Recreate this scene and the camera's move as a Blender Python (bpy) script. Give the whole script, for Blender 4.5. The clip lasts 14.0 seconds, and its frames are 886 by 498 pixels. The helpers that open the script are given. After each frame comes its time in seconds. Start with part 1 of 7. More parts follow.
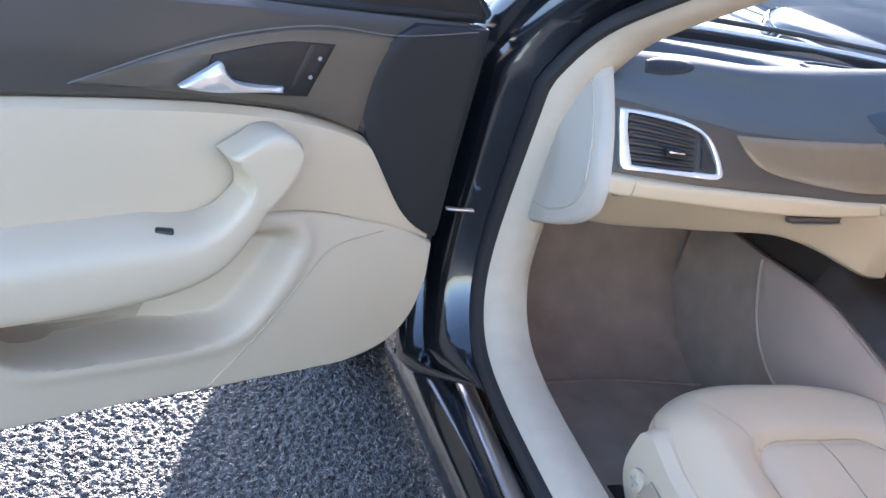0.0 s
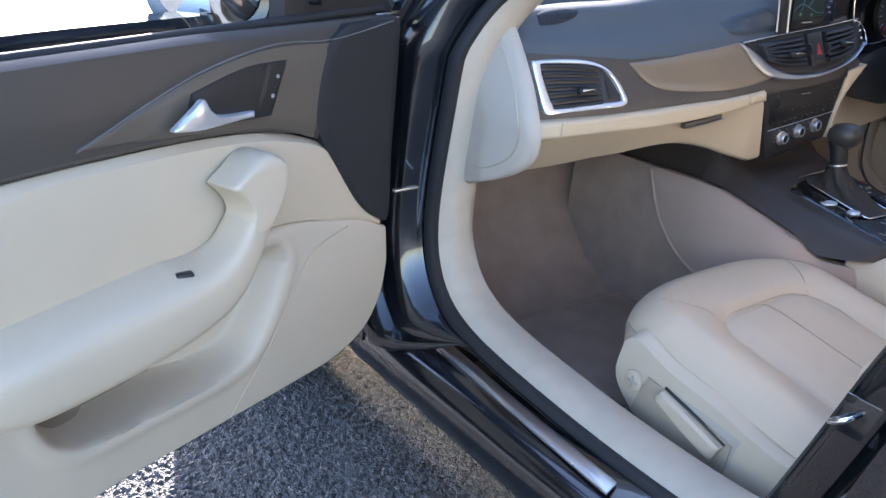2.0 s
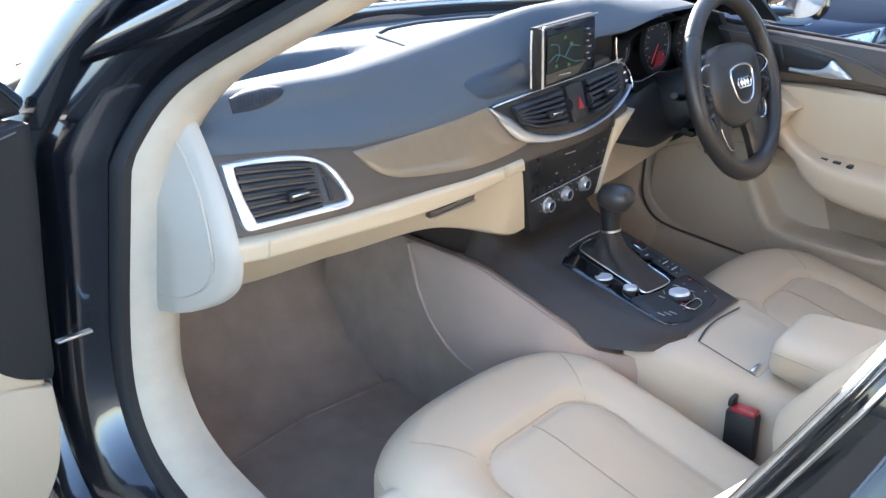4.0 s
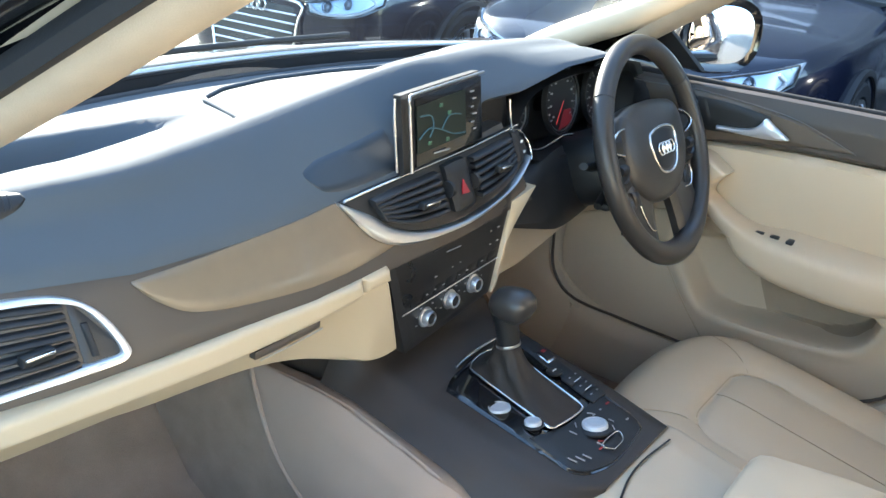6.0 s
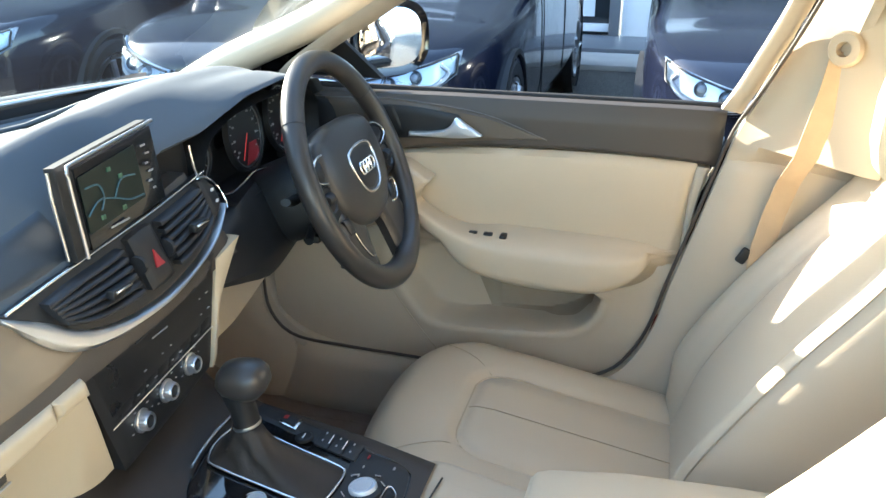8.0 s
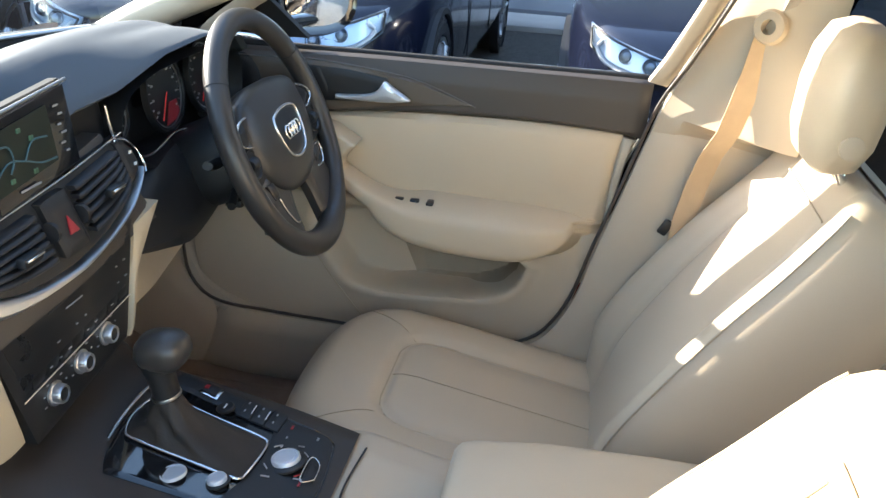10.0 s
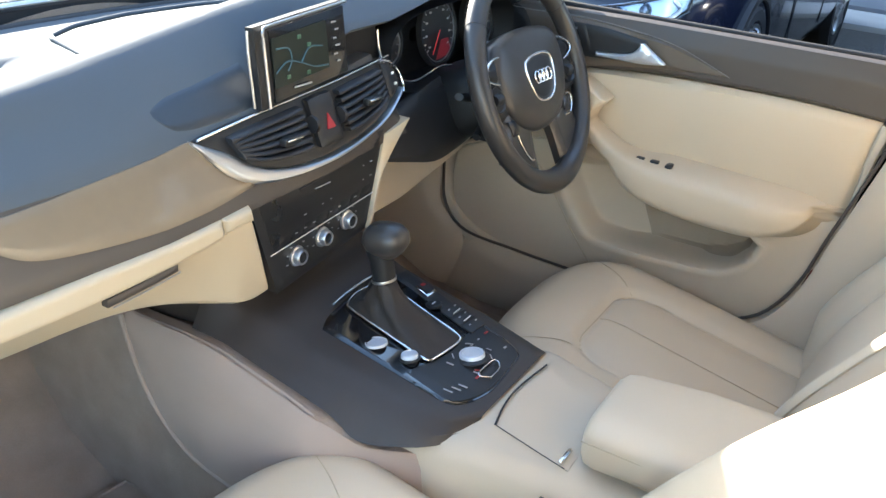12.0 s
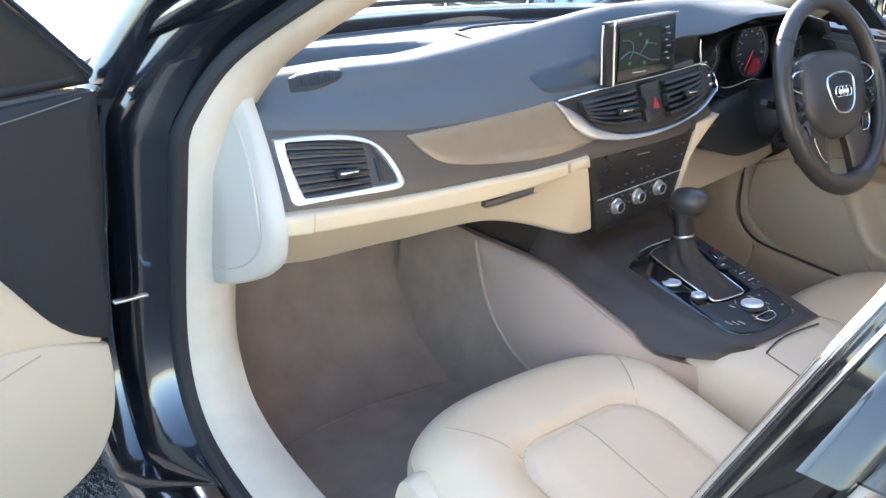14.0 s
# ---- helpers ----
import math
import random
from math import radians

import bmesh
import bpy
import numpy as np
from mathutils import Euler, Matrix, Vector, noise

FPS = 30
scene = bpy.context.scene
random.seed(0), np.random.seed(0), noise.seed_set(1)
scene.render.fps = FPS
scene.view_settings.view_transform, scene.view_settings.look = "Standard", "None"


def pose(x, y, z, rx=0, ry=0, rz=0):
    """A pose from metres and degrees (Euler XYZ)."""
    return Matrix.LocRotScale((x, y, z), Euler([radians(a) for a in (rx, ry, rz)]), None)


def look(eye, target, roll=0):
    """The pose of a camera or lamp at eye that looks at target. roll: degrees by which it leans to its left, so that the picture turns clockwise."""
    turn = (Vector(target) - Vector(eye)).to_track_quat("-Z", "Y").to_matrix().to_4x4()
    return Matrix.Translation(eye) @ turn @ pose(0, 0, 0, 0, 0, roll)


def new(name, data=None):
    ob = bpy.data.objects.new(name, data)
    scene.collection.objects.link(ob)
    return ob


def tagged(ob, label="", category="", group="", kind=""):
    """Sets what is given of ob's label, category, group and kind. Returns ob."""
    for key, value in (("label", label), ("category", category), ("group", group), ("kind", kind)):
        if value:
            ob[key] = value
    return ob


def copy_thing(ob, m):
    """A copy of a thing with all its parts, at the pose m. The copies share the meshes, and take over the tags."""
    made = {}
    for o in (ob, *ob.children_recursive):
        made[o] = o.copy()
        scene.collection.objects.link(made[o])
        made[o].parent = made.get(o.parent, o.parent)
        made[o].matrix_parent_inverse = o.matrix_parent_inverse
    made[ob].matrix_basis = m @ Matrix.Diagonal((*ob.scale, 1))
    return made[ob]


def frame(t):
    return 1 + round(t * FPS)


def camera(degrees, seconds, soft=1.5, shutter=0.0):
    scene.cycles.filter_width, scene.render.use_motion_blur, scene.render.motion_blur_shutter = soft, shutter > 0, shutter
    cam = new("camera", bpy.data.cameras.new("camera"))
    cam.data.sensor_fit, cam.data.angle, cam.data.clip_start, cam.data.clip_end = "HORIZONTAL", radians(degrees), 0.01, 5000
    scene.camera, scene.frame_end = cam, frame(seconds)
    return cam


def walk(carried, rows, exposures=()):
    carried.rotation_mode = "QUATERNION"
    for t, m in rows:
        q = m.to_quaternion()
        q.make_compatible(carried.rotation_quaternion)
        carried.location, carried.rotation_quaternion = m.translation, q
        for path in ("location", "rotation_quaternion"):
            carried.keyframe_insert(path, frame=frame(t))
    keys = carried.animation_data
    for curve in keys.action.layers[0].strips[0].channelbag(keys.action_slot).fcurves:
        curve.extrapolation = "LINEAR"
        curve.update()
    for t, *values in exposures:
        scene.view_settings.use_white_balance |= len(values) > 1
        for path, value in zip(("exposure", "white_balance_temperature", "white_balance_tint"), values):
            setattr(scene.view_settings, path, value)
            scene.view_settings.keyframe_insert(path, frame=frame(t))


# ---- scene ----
cam = camera(53.0, 14.0)
PATH = [
    (0, (-1.4620, -1.1003, 1.2188), (-1.0874, -0.2628, 0.8209), 13.91),
    (0.5, (-1.5592, -1.1513, 1.2279), (-1.2191, -0.2988, 0.8309), 12.41),
    (1, (-1.7131, -1.1307, 1.2064), (-1.2823, -0.3261, 0.7977), 9.74),
    (1.5, (-1.7773, -1.1289, 1.2026), (-1.2852, -0.3554, 0.8032), 5.94),
    (2, (-1.7443, -1.0527, 1.2098), (-1.1762, -0.3270, 0.8216), 4.19),
    (2.5, (-1.6375, -0.9809, 1.2303), (-1.0143, -0.3002, 0.8452), 3.78),
    (3, (-1.5301, -0.9315, 1.2591), (-0.8648, -0.2960, 0.8671), 4.10),
    (3.5, (-1.4535, -0.9220, 1.2739), (-0.7690, -0.3090, 0.8795), 4.92),
    (4, (-1.3678, -0.8749, 1.3217), (-0.6649, -0.2899, 0.9170), 4.20),
    (4.2, (-1.3356, -0.8577, 1.3424), (-0.6261, -0.2815, 0.9368), 3.55),
    (6.5, (-0.9345, -0.6766, 1.3100), (-0.1486, -0.1745, 0.9491), 4.88),
    (7, (-0.8961, -0.6605, 1.3059), (-0.0734, -0.2053, 0.9653), 3.31),
    (7.5, (-0.8801, -0.6314, 1.3089), (-0.0081, -0.2767, 0.9716), 1.65),
    (8, (-0.8764, -0.6061, 1.3172), (0.0308, -0.3797, 0.9624), 0.49),
    (8.2, (-0.8751, -0.5946, 1.3167), (0.0413, -0.4188, 0.9571), 0.26),
    (10.3, (-0.8527, -0.5941, 1.3289), (0.0528, -0.4553, 0.9280), 3.76),
    (10.5, (-0.8471, -0.6113, 1.3281), (0.0533, -0.4412, 0.9275), 3.86),
    (11, (-0.8596, -0.6918, 1.3530), (0.0077, -0.4157, 0.9387), 5.57),
    (11.5, (-0.8889, -0.7260, 1.3440), (-0.0609, -0.3574, 0.9214), 5.08),
    (12, (-0.9487, -0.7592, 1.3142), (-0.1616, -0.3208, 0.8803), 4.73),
    (12.5, (-1.0261, -0.7984, 1.3122), (-0.2668, -0.3122, 0.8797), 3.78),
    (13, (-1.1570, -0.8518, 1.3322), (-0.4211, -0.3059, 0.9317), 3.37),
    (13.5, (-1.2303, -0.8879, 1.3031), (-0.5295, -0.2904, 0.9133), 4.02),
    (14, (-1.2938, -0.9750, 1.2674), (-0.6869, -0.2782, 0.8850), 3.65),
]
walk(cam, [(t, look(e, g, r)) for t, e, g, r in PATH], exposures=((0, 2.76, 5930, 19), (1, 2.54, 5930, 20), (2.5, 2.76, 5960, 18), (4, 3.10, 6110, 13), (7, 3.12, 6250, 4), (8, 3.05, 6340, 4), (10.5, 2.66, 6420, 9), (11.2, 2.97, 6400, 9), (12.5, 3.27, 6400, 8), (14, 3.30, 6230, 13)))

# ---- light ----
SUN_AZ, SUN_EL = radians(22), radians(21)
world = bpy.data.worlds.new("sky")
scene.world = world
world.use_nodes = True
wn = world.node_tree
sky = wn.nodes.new("ShaderNodeTexSky")
sky.sky_type, sky.sun_disc = "NISHITA", False
sky.sun_elevation, sky.sun_rotation = SUN_EL, SUN_AZ
wn.links.new(sky.outputs[0], wn.nodes["Background"].inputs[0])
wn.nodes["Background"].inputs[1].default_value = 0.15
sun_data = bpy.data.lights.new("sun", "SUN")
sun_data.energy, sun_data.angle, sun_data.color = 5.0, radians(0.6), (1.0, 0.93, 0.82)
sun = new("sun", sun_data)
to_sun = Vector((math.sin(SUN_AZ) * math.cos(SUN_EL), math.cos(SUN_AZ) * math.cos(SUN_EL), math.sin(SUN_EL)))
sun.matrix_world = look(to_sun * 20, (0, 0, 0))


# ---- materials ----
def material(name, color, rough=0.5, metal=0.0, var=0.12, scale=8.0, grain=400.0, bump=0.1, coat=0.0, spec=0.5, dist=0.001, wear=0.0):
    """Two scales of tone variation, a fine grain relief, and roughness that wanders."""
    m = bpy.data.materials.new(name)
    m.use_nodes = True
    t = m.node_tree
    b = t.nodes["Principled BSDF"]
    co = t.nodes.new("ShaderNodeTexCoord")
    n1 = t.nodes.new("ShaderNodeTexNoise")
    n1.inputs["Scale"].default_value, n1.inputs["Detail"].default_value = scale, 5
    n2 = t.nodes.new("ShaderNodeTexNoise")
    n2.inputs["Scale"].default_value, n2.inputs["Detail"].default_value = grain, 2
    for n in (n1, n2):
        t.links.new(co.outputs["Object"], n.inputs["Vector"])
    mix = t.nodes.new("ShaderNodeMixRGB")
    mix.inputs[1].default_value = (*[c * (1 - var) for c in color], 1)
    mix.inputs[2].default_value = (*[min(1, c * (1 + var)) for c in color], 1)
    t.links.new(n1.outputs[0], mix.inputs[0])
    mul = t.nodes.new("ShaderNodeMixRGB")
    mul.blend_type = "MULTIPLY"
    mul.inputs[0].default_value = var
    t.links.new(mix.outputs[0], mul.inputs[1])
    t.links.new(n2.outputs[0], mul.inputs[2])
    t.links.new(mul.outputs[0], b.inputs["Base Color"])
    ramp = t.nodes.new("ShaderNodeMapRange")
    ramp.inputs[3].default_value, ramp.inputs[4].default_value = max(0.02, rough - 0.08), min(1, rough + 0.08 + wear)
    t.links.new(n1.outputs[0], ramp.inputs[0])
    t.links.new(ramp.outputs[0], b.inputs["Roughness"])
    b.inputs["Metallic"].default_value = metal
    b.inputs["Specular IOR Level"].default_value = spec
    b.inputs["Coat Weight"].default_value = coat
    b.inputs["Coat Roughness"].default_value = 0.03
    if bump:
        bp = t.nodes.new("ShaderNodeBump")
        bp.inputs["Strength"].default_value, bp.inputs["Distance"].default_value = bump, dist
        t.links.new(n2.outputs[0], bp.inputs["Height"])
        t.links.new(bp.outputs[0], b.inputs["Normal"])
    return m


def leather(name, color, rough=0.45, var=0.07):
    m = material(name, color, rough, var=var, scale=6, grain=900, bump=0.15, dist=0.0006)
    t = m.node_tree
    v = t.nodes.new("ShaderNodeTexVoronoi")
    v.inputs["Scale"].default_value = 700
    co = [n for n in t.nodes if n.type == "TEX_COORD"][0]
    bp = [n for n in t.nodes if n.type == "BUMP"][0]
    t.links.new(co.outputs["Object"], v.inputs["Vector"])
    t.links.new(v.outputs["Distance"], bp.inputs["Height"])
    return m


BEIGE = leather("beige_leather", (0.545, 0.443, 0.315), 0.45)
SEAM = leather("seam_leather", (0.44, 0.36, 0.25), 0.6)
BEIGE_PLASTIC = material("beige_plastic", (0.51, 0.424, 0.314), 0.5, var=0.06, grain=1200, bump=0.12, dist=0.0005)
# pocket lining; also the painted shade round the seat levers
LINING_AND_SHADE = material("pocket_lining", (0.37, 0.305, 0.225), 0.9, var=0.15, scale=20, grain=900, bump=0.3, dist=0.001, spec=0.2)
WOVEN = material("woven_trim", (0.47, 0.41, 0.325), 0.75, var=0.12, scale=30, grain=800, bump=0.35, dist=0.001, spec=0.25)
BEIGE_WARM = material("beige_lid", (0.49, 0.40, 0.275), 0.45, var=0.05, grain=1200, bump=0.1, dist=0.0005)
CAP = material("pale_end_panel", (0.40, 0.36, 0.30), 0.45, var=0.04, grain=1200, bump=0.08, dist=0.0005)
CARPET = material("carpet", (0.42, 0.325, 0.262), 0.95, var=0.3, scale=14, grain=700, bump=0.9, dist=0.004, spec=0.1)
# base made bluer and paler: sky sheen and veil put into the colour
DASH = material("sky_tinted_dash_plastic", (0.080, 0.094, 0.109), 0.86, var=0.12, scale=5, grain=1500, bump=0.25, dist=0.0006, spec=0.25)
BROWN = material("brown_soft_plastic", (0.060, 0.049, 0.041), 0.45, var=0.12, scale=6, grain=1500, bump=0.2, dist=0.0005)
INLAY = material("light_inlay", (0.185, 0.140, 0.092), 0.38, var=0.12, scale=3, grain=60, bump=0.02, coat=0.2)
INLAY_DARK = material("door_inlay", (0.108, 0.086, 0.065), 0.4, var=0.12, scale=4, grain=90, bump=0.03, coat=0.1)
CONSOLE = material("console_soft_plastic", (0.037, 0.029, 0.024), 0.52, var=0.12, scale=6, grain=1500, bump=0.2, dist=0.0005)
BLACK = material("black_plastic", (0.013, 0.013, 0.014), 0.48, var=0.2, grain=900, bump=0.1, dist=0.0004)
HOLLOW_SHADE = material("hollow_shade", (0.026, 0.034, 0.044), 0.36, var=0.1, scale=6, grain=1500, bump=0.15, dist=0.0005)
GLOSSY_PANEL = material("smooth_black_panel", (0.012, 0.012, 0.013), 0.3, var=0.2, scale=20, grain=500, bump=0.03)
GLOSS = material("gloss_black", (0.008, 0.009, 0.011), 0.08, var=0.2, bump=0, coat=1.0)
RUBBER = material("black_rubber", (0.016, 0.016, 0.018), 0.7, var=0.3, scale=20, grain=300, bump=0.2)
PAINT = material("black_car_paint", (0.006, 0.007, 0.010), 0.14, var=0.3, scale=30, grain=200, bump=0.0, coat=1.0, wear=0.1)
PILLAR = material("worn_black_paint", (0.006, 0.007, 0.009), 0.12, var=0.3, scale=30, grain=200, bump=0.0, coat=0.7, wear=0.08, spec=0.4)
NAVY = material("dark_blue_paint", (0.006, 0.008, 0.018), 0.14, var=0.1, scale=6, grain=45, bump=0.10, dist=0.0012, coat=0.5, wear=0.02, spec=0.4)
CHROME = material("satin_chrome", (0.82, 0.82, 0.82), 0.14, metal=1.0, var=0.03, scale=20, bump=0)
SATIN = material("satin_bright_trim", (0.80, 0.81, 0.83), 0.34, metal=0.8, var=0.04, scale=20, grain=600, bump=0.02, dist=0.0003)
BLADE = material("satin_metal_blade", (0.50, 0.50, 0.50), 0.36, metal=1.0, var=0.06, scale=20, grain=600, bump=0.03, dist=0.0003)
ALU = material("brushed_aluminium", (0.72, 0.72, 0.74), 0.3, metal=1.0, var=0.06, scale=30, grain=600, bump=0.05, dist=0.0003)
KNOB = material("satin_knob", (0.56, 0.60, 0.66), 0.36, metal=0.25, var=0.04, scale=30, grain=600, bump=0.03, dist=0.0003)
DULL = material("dull_trim_line", (0.16, 0.15, 0.14), 0.5, metal=0.3, var=0.05, bump=0)
SLAT = material("vent_slat", (0.018, 0.018, 0.02), 0.5, var=0.2, grain=900, bump=0.1, dist=0.0004)
WHEEL_LEATHER = leather("wheel_leather", (0.040, 0.036, 0.033), 0.32, 0.12)
SUEDE = material("dark_gaiter", (0.034, 0.028, 0.024), 0.55, var=0.25, scale=25, grain=500, bump=0.3, dist=0.001, spec=0.3)
REFLECTOR = material("dark_red_reflector", (0.16, 0.012, 0.015), 0.15, var=0.2, scale=60, bump=0, coat=0.6)
MESH = material("speaker_mesh", (0.07, 0.075, 0.078), 0.75, var=0.15, grain=500, bump=0.6, dist=0.001)
RED = material("red_plastic", (0.34, 0.025, 0.03), 0.3, var=0.1, bump=0)
WEBBING = material("belt_webbing", (0.50, 0.36, 0.22), 0.7, var=0.1, scale=40, grain=900, bump=0.5, dist=0.001)
TUNNEL = material("tunnel_vinyl", (0.355, 0.275, 0.228), 0.7, var=0.10, scale=10, grain=900, bump=0.3, dist=0.0012, spec=0.25)
LETTER = material("pale_marking", (0.75, 0.75, 0.75), 0.5, var=0.02, bump=0)
MAPGREEN = material("map_green", (0.07, 0.16, 0.10), 0.4, var=0.25, scale=40, bump=0)
WHITE = material("white_frame", (0.75, 0.77, 0.8), 0.4, var=0.05, bump=0.05)
STEEL_GREY = material("grey_cladding", (0.14, 0.15, 0.17), 0.5, var=0.08, scale=3, bump=0.05)


def glowing(name, color, power):
    m = material(name, color, 0.4, bump=0)
    b = m.node_tree.nodes["Principled BSDF"]
    b.inputs["Emission Color"].default_value = (*color, 1)
    b.inputs["Emission Strength"].default_value = power
    return m


LIT_RED = glowing("lit_red", (0.6, 0.04, 0.04), 0.05)
RED_GLOW = glowing("dim_red_display", (0.16, 0.014, 0.02), 0.04)
DIM = material("grey_marking", (0.30, 0.30, 0.30), 0.5, var=0.05, bump=0)
LIT_GREEN = glowing("lit_map_green", (0.004, 0.010, 0.007), 0.03)
LIT_BLUE = glowing("lit_map_blue", (0.035, 0.085, 0.11), 0.04)


def glass(name, color=(1, 1, 1), rough=0.0, thin=0.9):
    """A thin pane: mostly see-through, with a glossy reflection."""
    m = bpy.data.materials.new(name)
    m.use_nodes = True
    t = m.node_tree
    t.nodes.remove(t.nodes["Principled BSDF"])
    out = t.nodes["Material Output"]
    tr, gl, mx, fr = (t.nodes.new(k) for k in ("ShaderNodeBsdfTransparent", "ShaderNodeBsdfGlossy", "ShaderNodeMixShader", "ShaderNodeFresnel"))
    tr.inputs[0].default_value = (*[c * thin for c in color], 1)
    gl.inputs["Roughness"].default_value = rough
    fr.inputs[0].default_value = 1.45
    t.links.new(fr.outputs[0], mx.inputs[0])
    t.links.new(tr.outputs[0], mx.inputs[1])
    t.links.new(gl.outputs[0], mx.inputs[2])
    t.links.new(mx.outputs[0], out.inputs[0])
    return m


def hazy():
    """The windscreen: a clear pane with a thin translucent film, added as haze, that the sun lights from behind."""
    m = glass("hazy_windscreen", (0.88, 0.97, 1.0))
    t = m.node_tree
    coat = [n for n in t.nodes if n.type == "MIX_SHADER"][0]
    t.links.remove(coat.inputs[0].links[0])
    coat.inputs[0].default_value = 0.10
    [n for n in t.nodes if n.type == "BSDF_GLOSSY"][0].inputs[0].default_value = (0.8, 0.9, 1.0, 1)
    out = t.nodes["Material Output"]
    old = out.inputs[0].links[0].from_socket
    haze_film, mx, ns, rm = (t.nodes.new(k) for k in ("ShaderNodeBsdfTranslucent", "ShaderNodeMixShader", "ShaderNodeTexNoise", "ShaderNodeMapRange"))
    haze_film.inputs[0].default_value = (0.85, 0.88, 0.92, 1)
    ns.inputs["Scale"].default_value, ns.inputs["Detail"].default_value = 3.0, 6
    rm.inputs[3].default_value, rm.inputs[4].default_value = 0.0006, 0.005
    t.links.new(ns.outputs[0], rm.inputs[0])
    t.links.new(rm.outputs[0], mx.inputs[0])
    t.links.new(old, mx.inputs[1])
    t.links.new(haze_film.outputs[0], mx.inputs[2])
    t.links.new(mx.outputs[0], out.inputs[0])
    return m


SCREEN = hazy()
TINT = glass("tinted_glass", (0.25, 0.28, 0.30))
# pale tone put in for the reflection along the windscreen's lower edge
EDGE_GLARE = material("edge_glare", (0.55, 0.56, 0.56), 0.4, var=0.1, scale=30, bump=0.1)
PALE_CONCRETE = material("pale_concrete", (0.46, 0.46, 0.45), 0.85, var=0.2, scale=3, grain=120, bump=0.4, dist=0.003)
LENS = material("lamp_lens", (0.20, 0.24, 0.30), 0.1, metal=0.6, var=0.1, bump=0, coat=1.0)
REFLECT = material("lamp_reflector", (0.42, 0.52, 0.66), 0.30, metal=0.5, var=0.1, scale=25, bump=0)
LAMPGLASS = glass("lamp_glass", (0.95, 0.97, 1.0))
MIRROR = material("mirror", (0.9, 0.92, 0.93), 0.02, metal=1.0, var=0.0, bump=0)


def asphalt():
    m = material("asphalt", (0.110, 0.104, 0.098), 0.6, var=0.3, scale=1.3, grain=150, bump=0, spec=0.5)
    t = m.node_tree
    b = t.nodes["Principled BSDF"]
    co = [n for n in t.nodes if n.type == "TEX_COORD"][0]
    v = t.nodes.new("ShaderNodeTexVoronoi")
    v.inputs["Scale"].default_value = 100
    v2 = t.nodes.new("ShaderNodeTexVoronoi")
    v2.inputs["Scale"].default_value = 210
    for n in (v, v2):
        t.links.new(co.outputs["Object"], n.inputs["Vector"])
    add = t.nodes.new("ShaderNodeMath")
    add.operation = "ADD"
    t.links.new(v.outputs["Distance"], add.inputs[0])
    t.links.new(v2.outputs["Distance"], add.inputs[1])
    inv = t.nodes.new("ShaderNodeMath")
    inv.operation = "SUBTRACT"
    inv.inputs[0].default_value = 1.2
    t.links.new(add.outputs[0], inv.inputs[1])
    bp = t.nodes.new("ShaderNodeBump")
    bp.inputs["Strength"].default_value, bp.inputs["Distance"].default_value = 1.0, 0.010
    t.links.new(inv.outputs[0], bp.inputs["Height"])
    t.links.new(bp.outputs[0], b.inputs["Normal"])
    hue = t.nodes.new("ShaderNodeMixRGB")
    hue.blend_type = "MULTIPLY"
    hue.inputs[0].default_value = 0.75
    old = b.inputs["Base Color"].links[0].from_socket
    rmp = t.nodes.new("ShaderNodeMapRange")
    rmp.inputs[3].default_value, rmp.inputs[4].default_value = 0.35, 2.6
    t.links.new(v.outputs["Color"], rmp.inputs[0])
    t.links.new(old, hue.inputs[1])
    t.links.new(rmp.outputs[0], hue.inputs[2])
    t.links.new(hue.outputs[0], b.inputs["Base Color"])
    return m


ASPHALT = asphalt()


# ---- building blocks ----
BASE = {}


def thing(name, at, label, category, group="", kind=""):
    ob = new(name)
    ob.empty_display_size = 0.05
    ob.location = at
    BASE[ob.name] = Matrix.Translation(at)
    return tagged(ob, label, category, group, kind)


def mk(name, verts, faces, mat, parent=None, label="", smooth=True, sharp=40):
    me = bpy.data.meshes.new(name)
    me.from_pydata([tuple(v) for v in verts], [], faces)
    bm = bmesh.new()
    bm.from_mesh(me)
    bmesh.ops.remove_doubles(bm, verts=bm.verts, dist=0.00005)
    bmesh.ops.recalc_face_normals(bm, faces=bm.faces)
    bm.to_mesh(me)
    bm.free()
    return finish(name, me, mat, parent, label, smooth, sharp)


def finish(name, me, mat, parent, label, smooth=True, sharp=40):
    if smooth:
        for p in me.polygons:
            p.use_smooth = True
        me.set_sharp_from_angle(angle=radians(sharp))
    me.materials.append(mat)
    ob = new(name, me)
    if parent is not None:
        ob.parent = parent
        if parent.name in BASE:
            ob.matrix_parent_inverse = BASE[parent.name].inverted()
    if label:
        ob["label"] = label
    return ob


def part(name, bm, mat, parent=None, label="", smooth=True, sharp=40):
    me = bpy.data.meshes.new(name)
    bmesh.ops.recalc_face_normals(bm, faces=bm.faces)
    bm.to_mesh(me)
    bm.free()
    return finish(name, me, mat, parent, label, smooth, sharp)


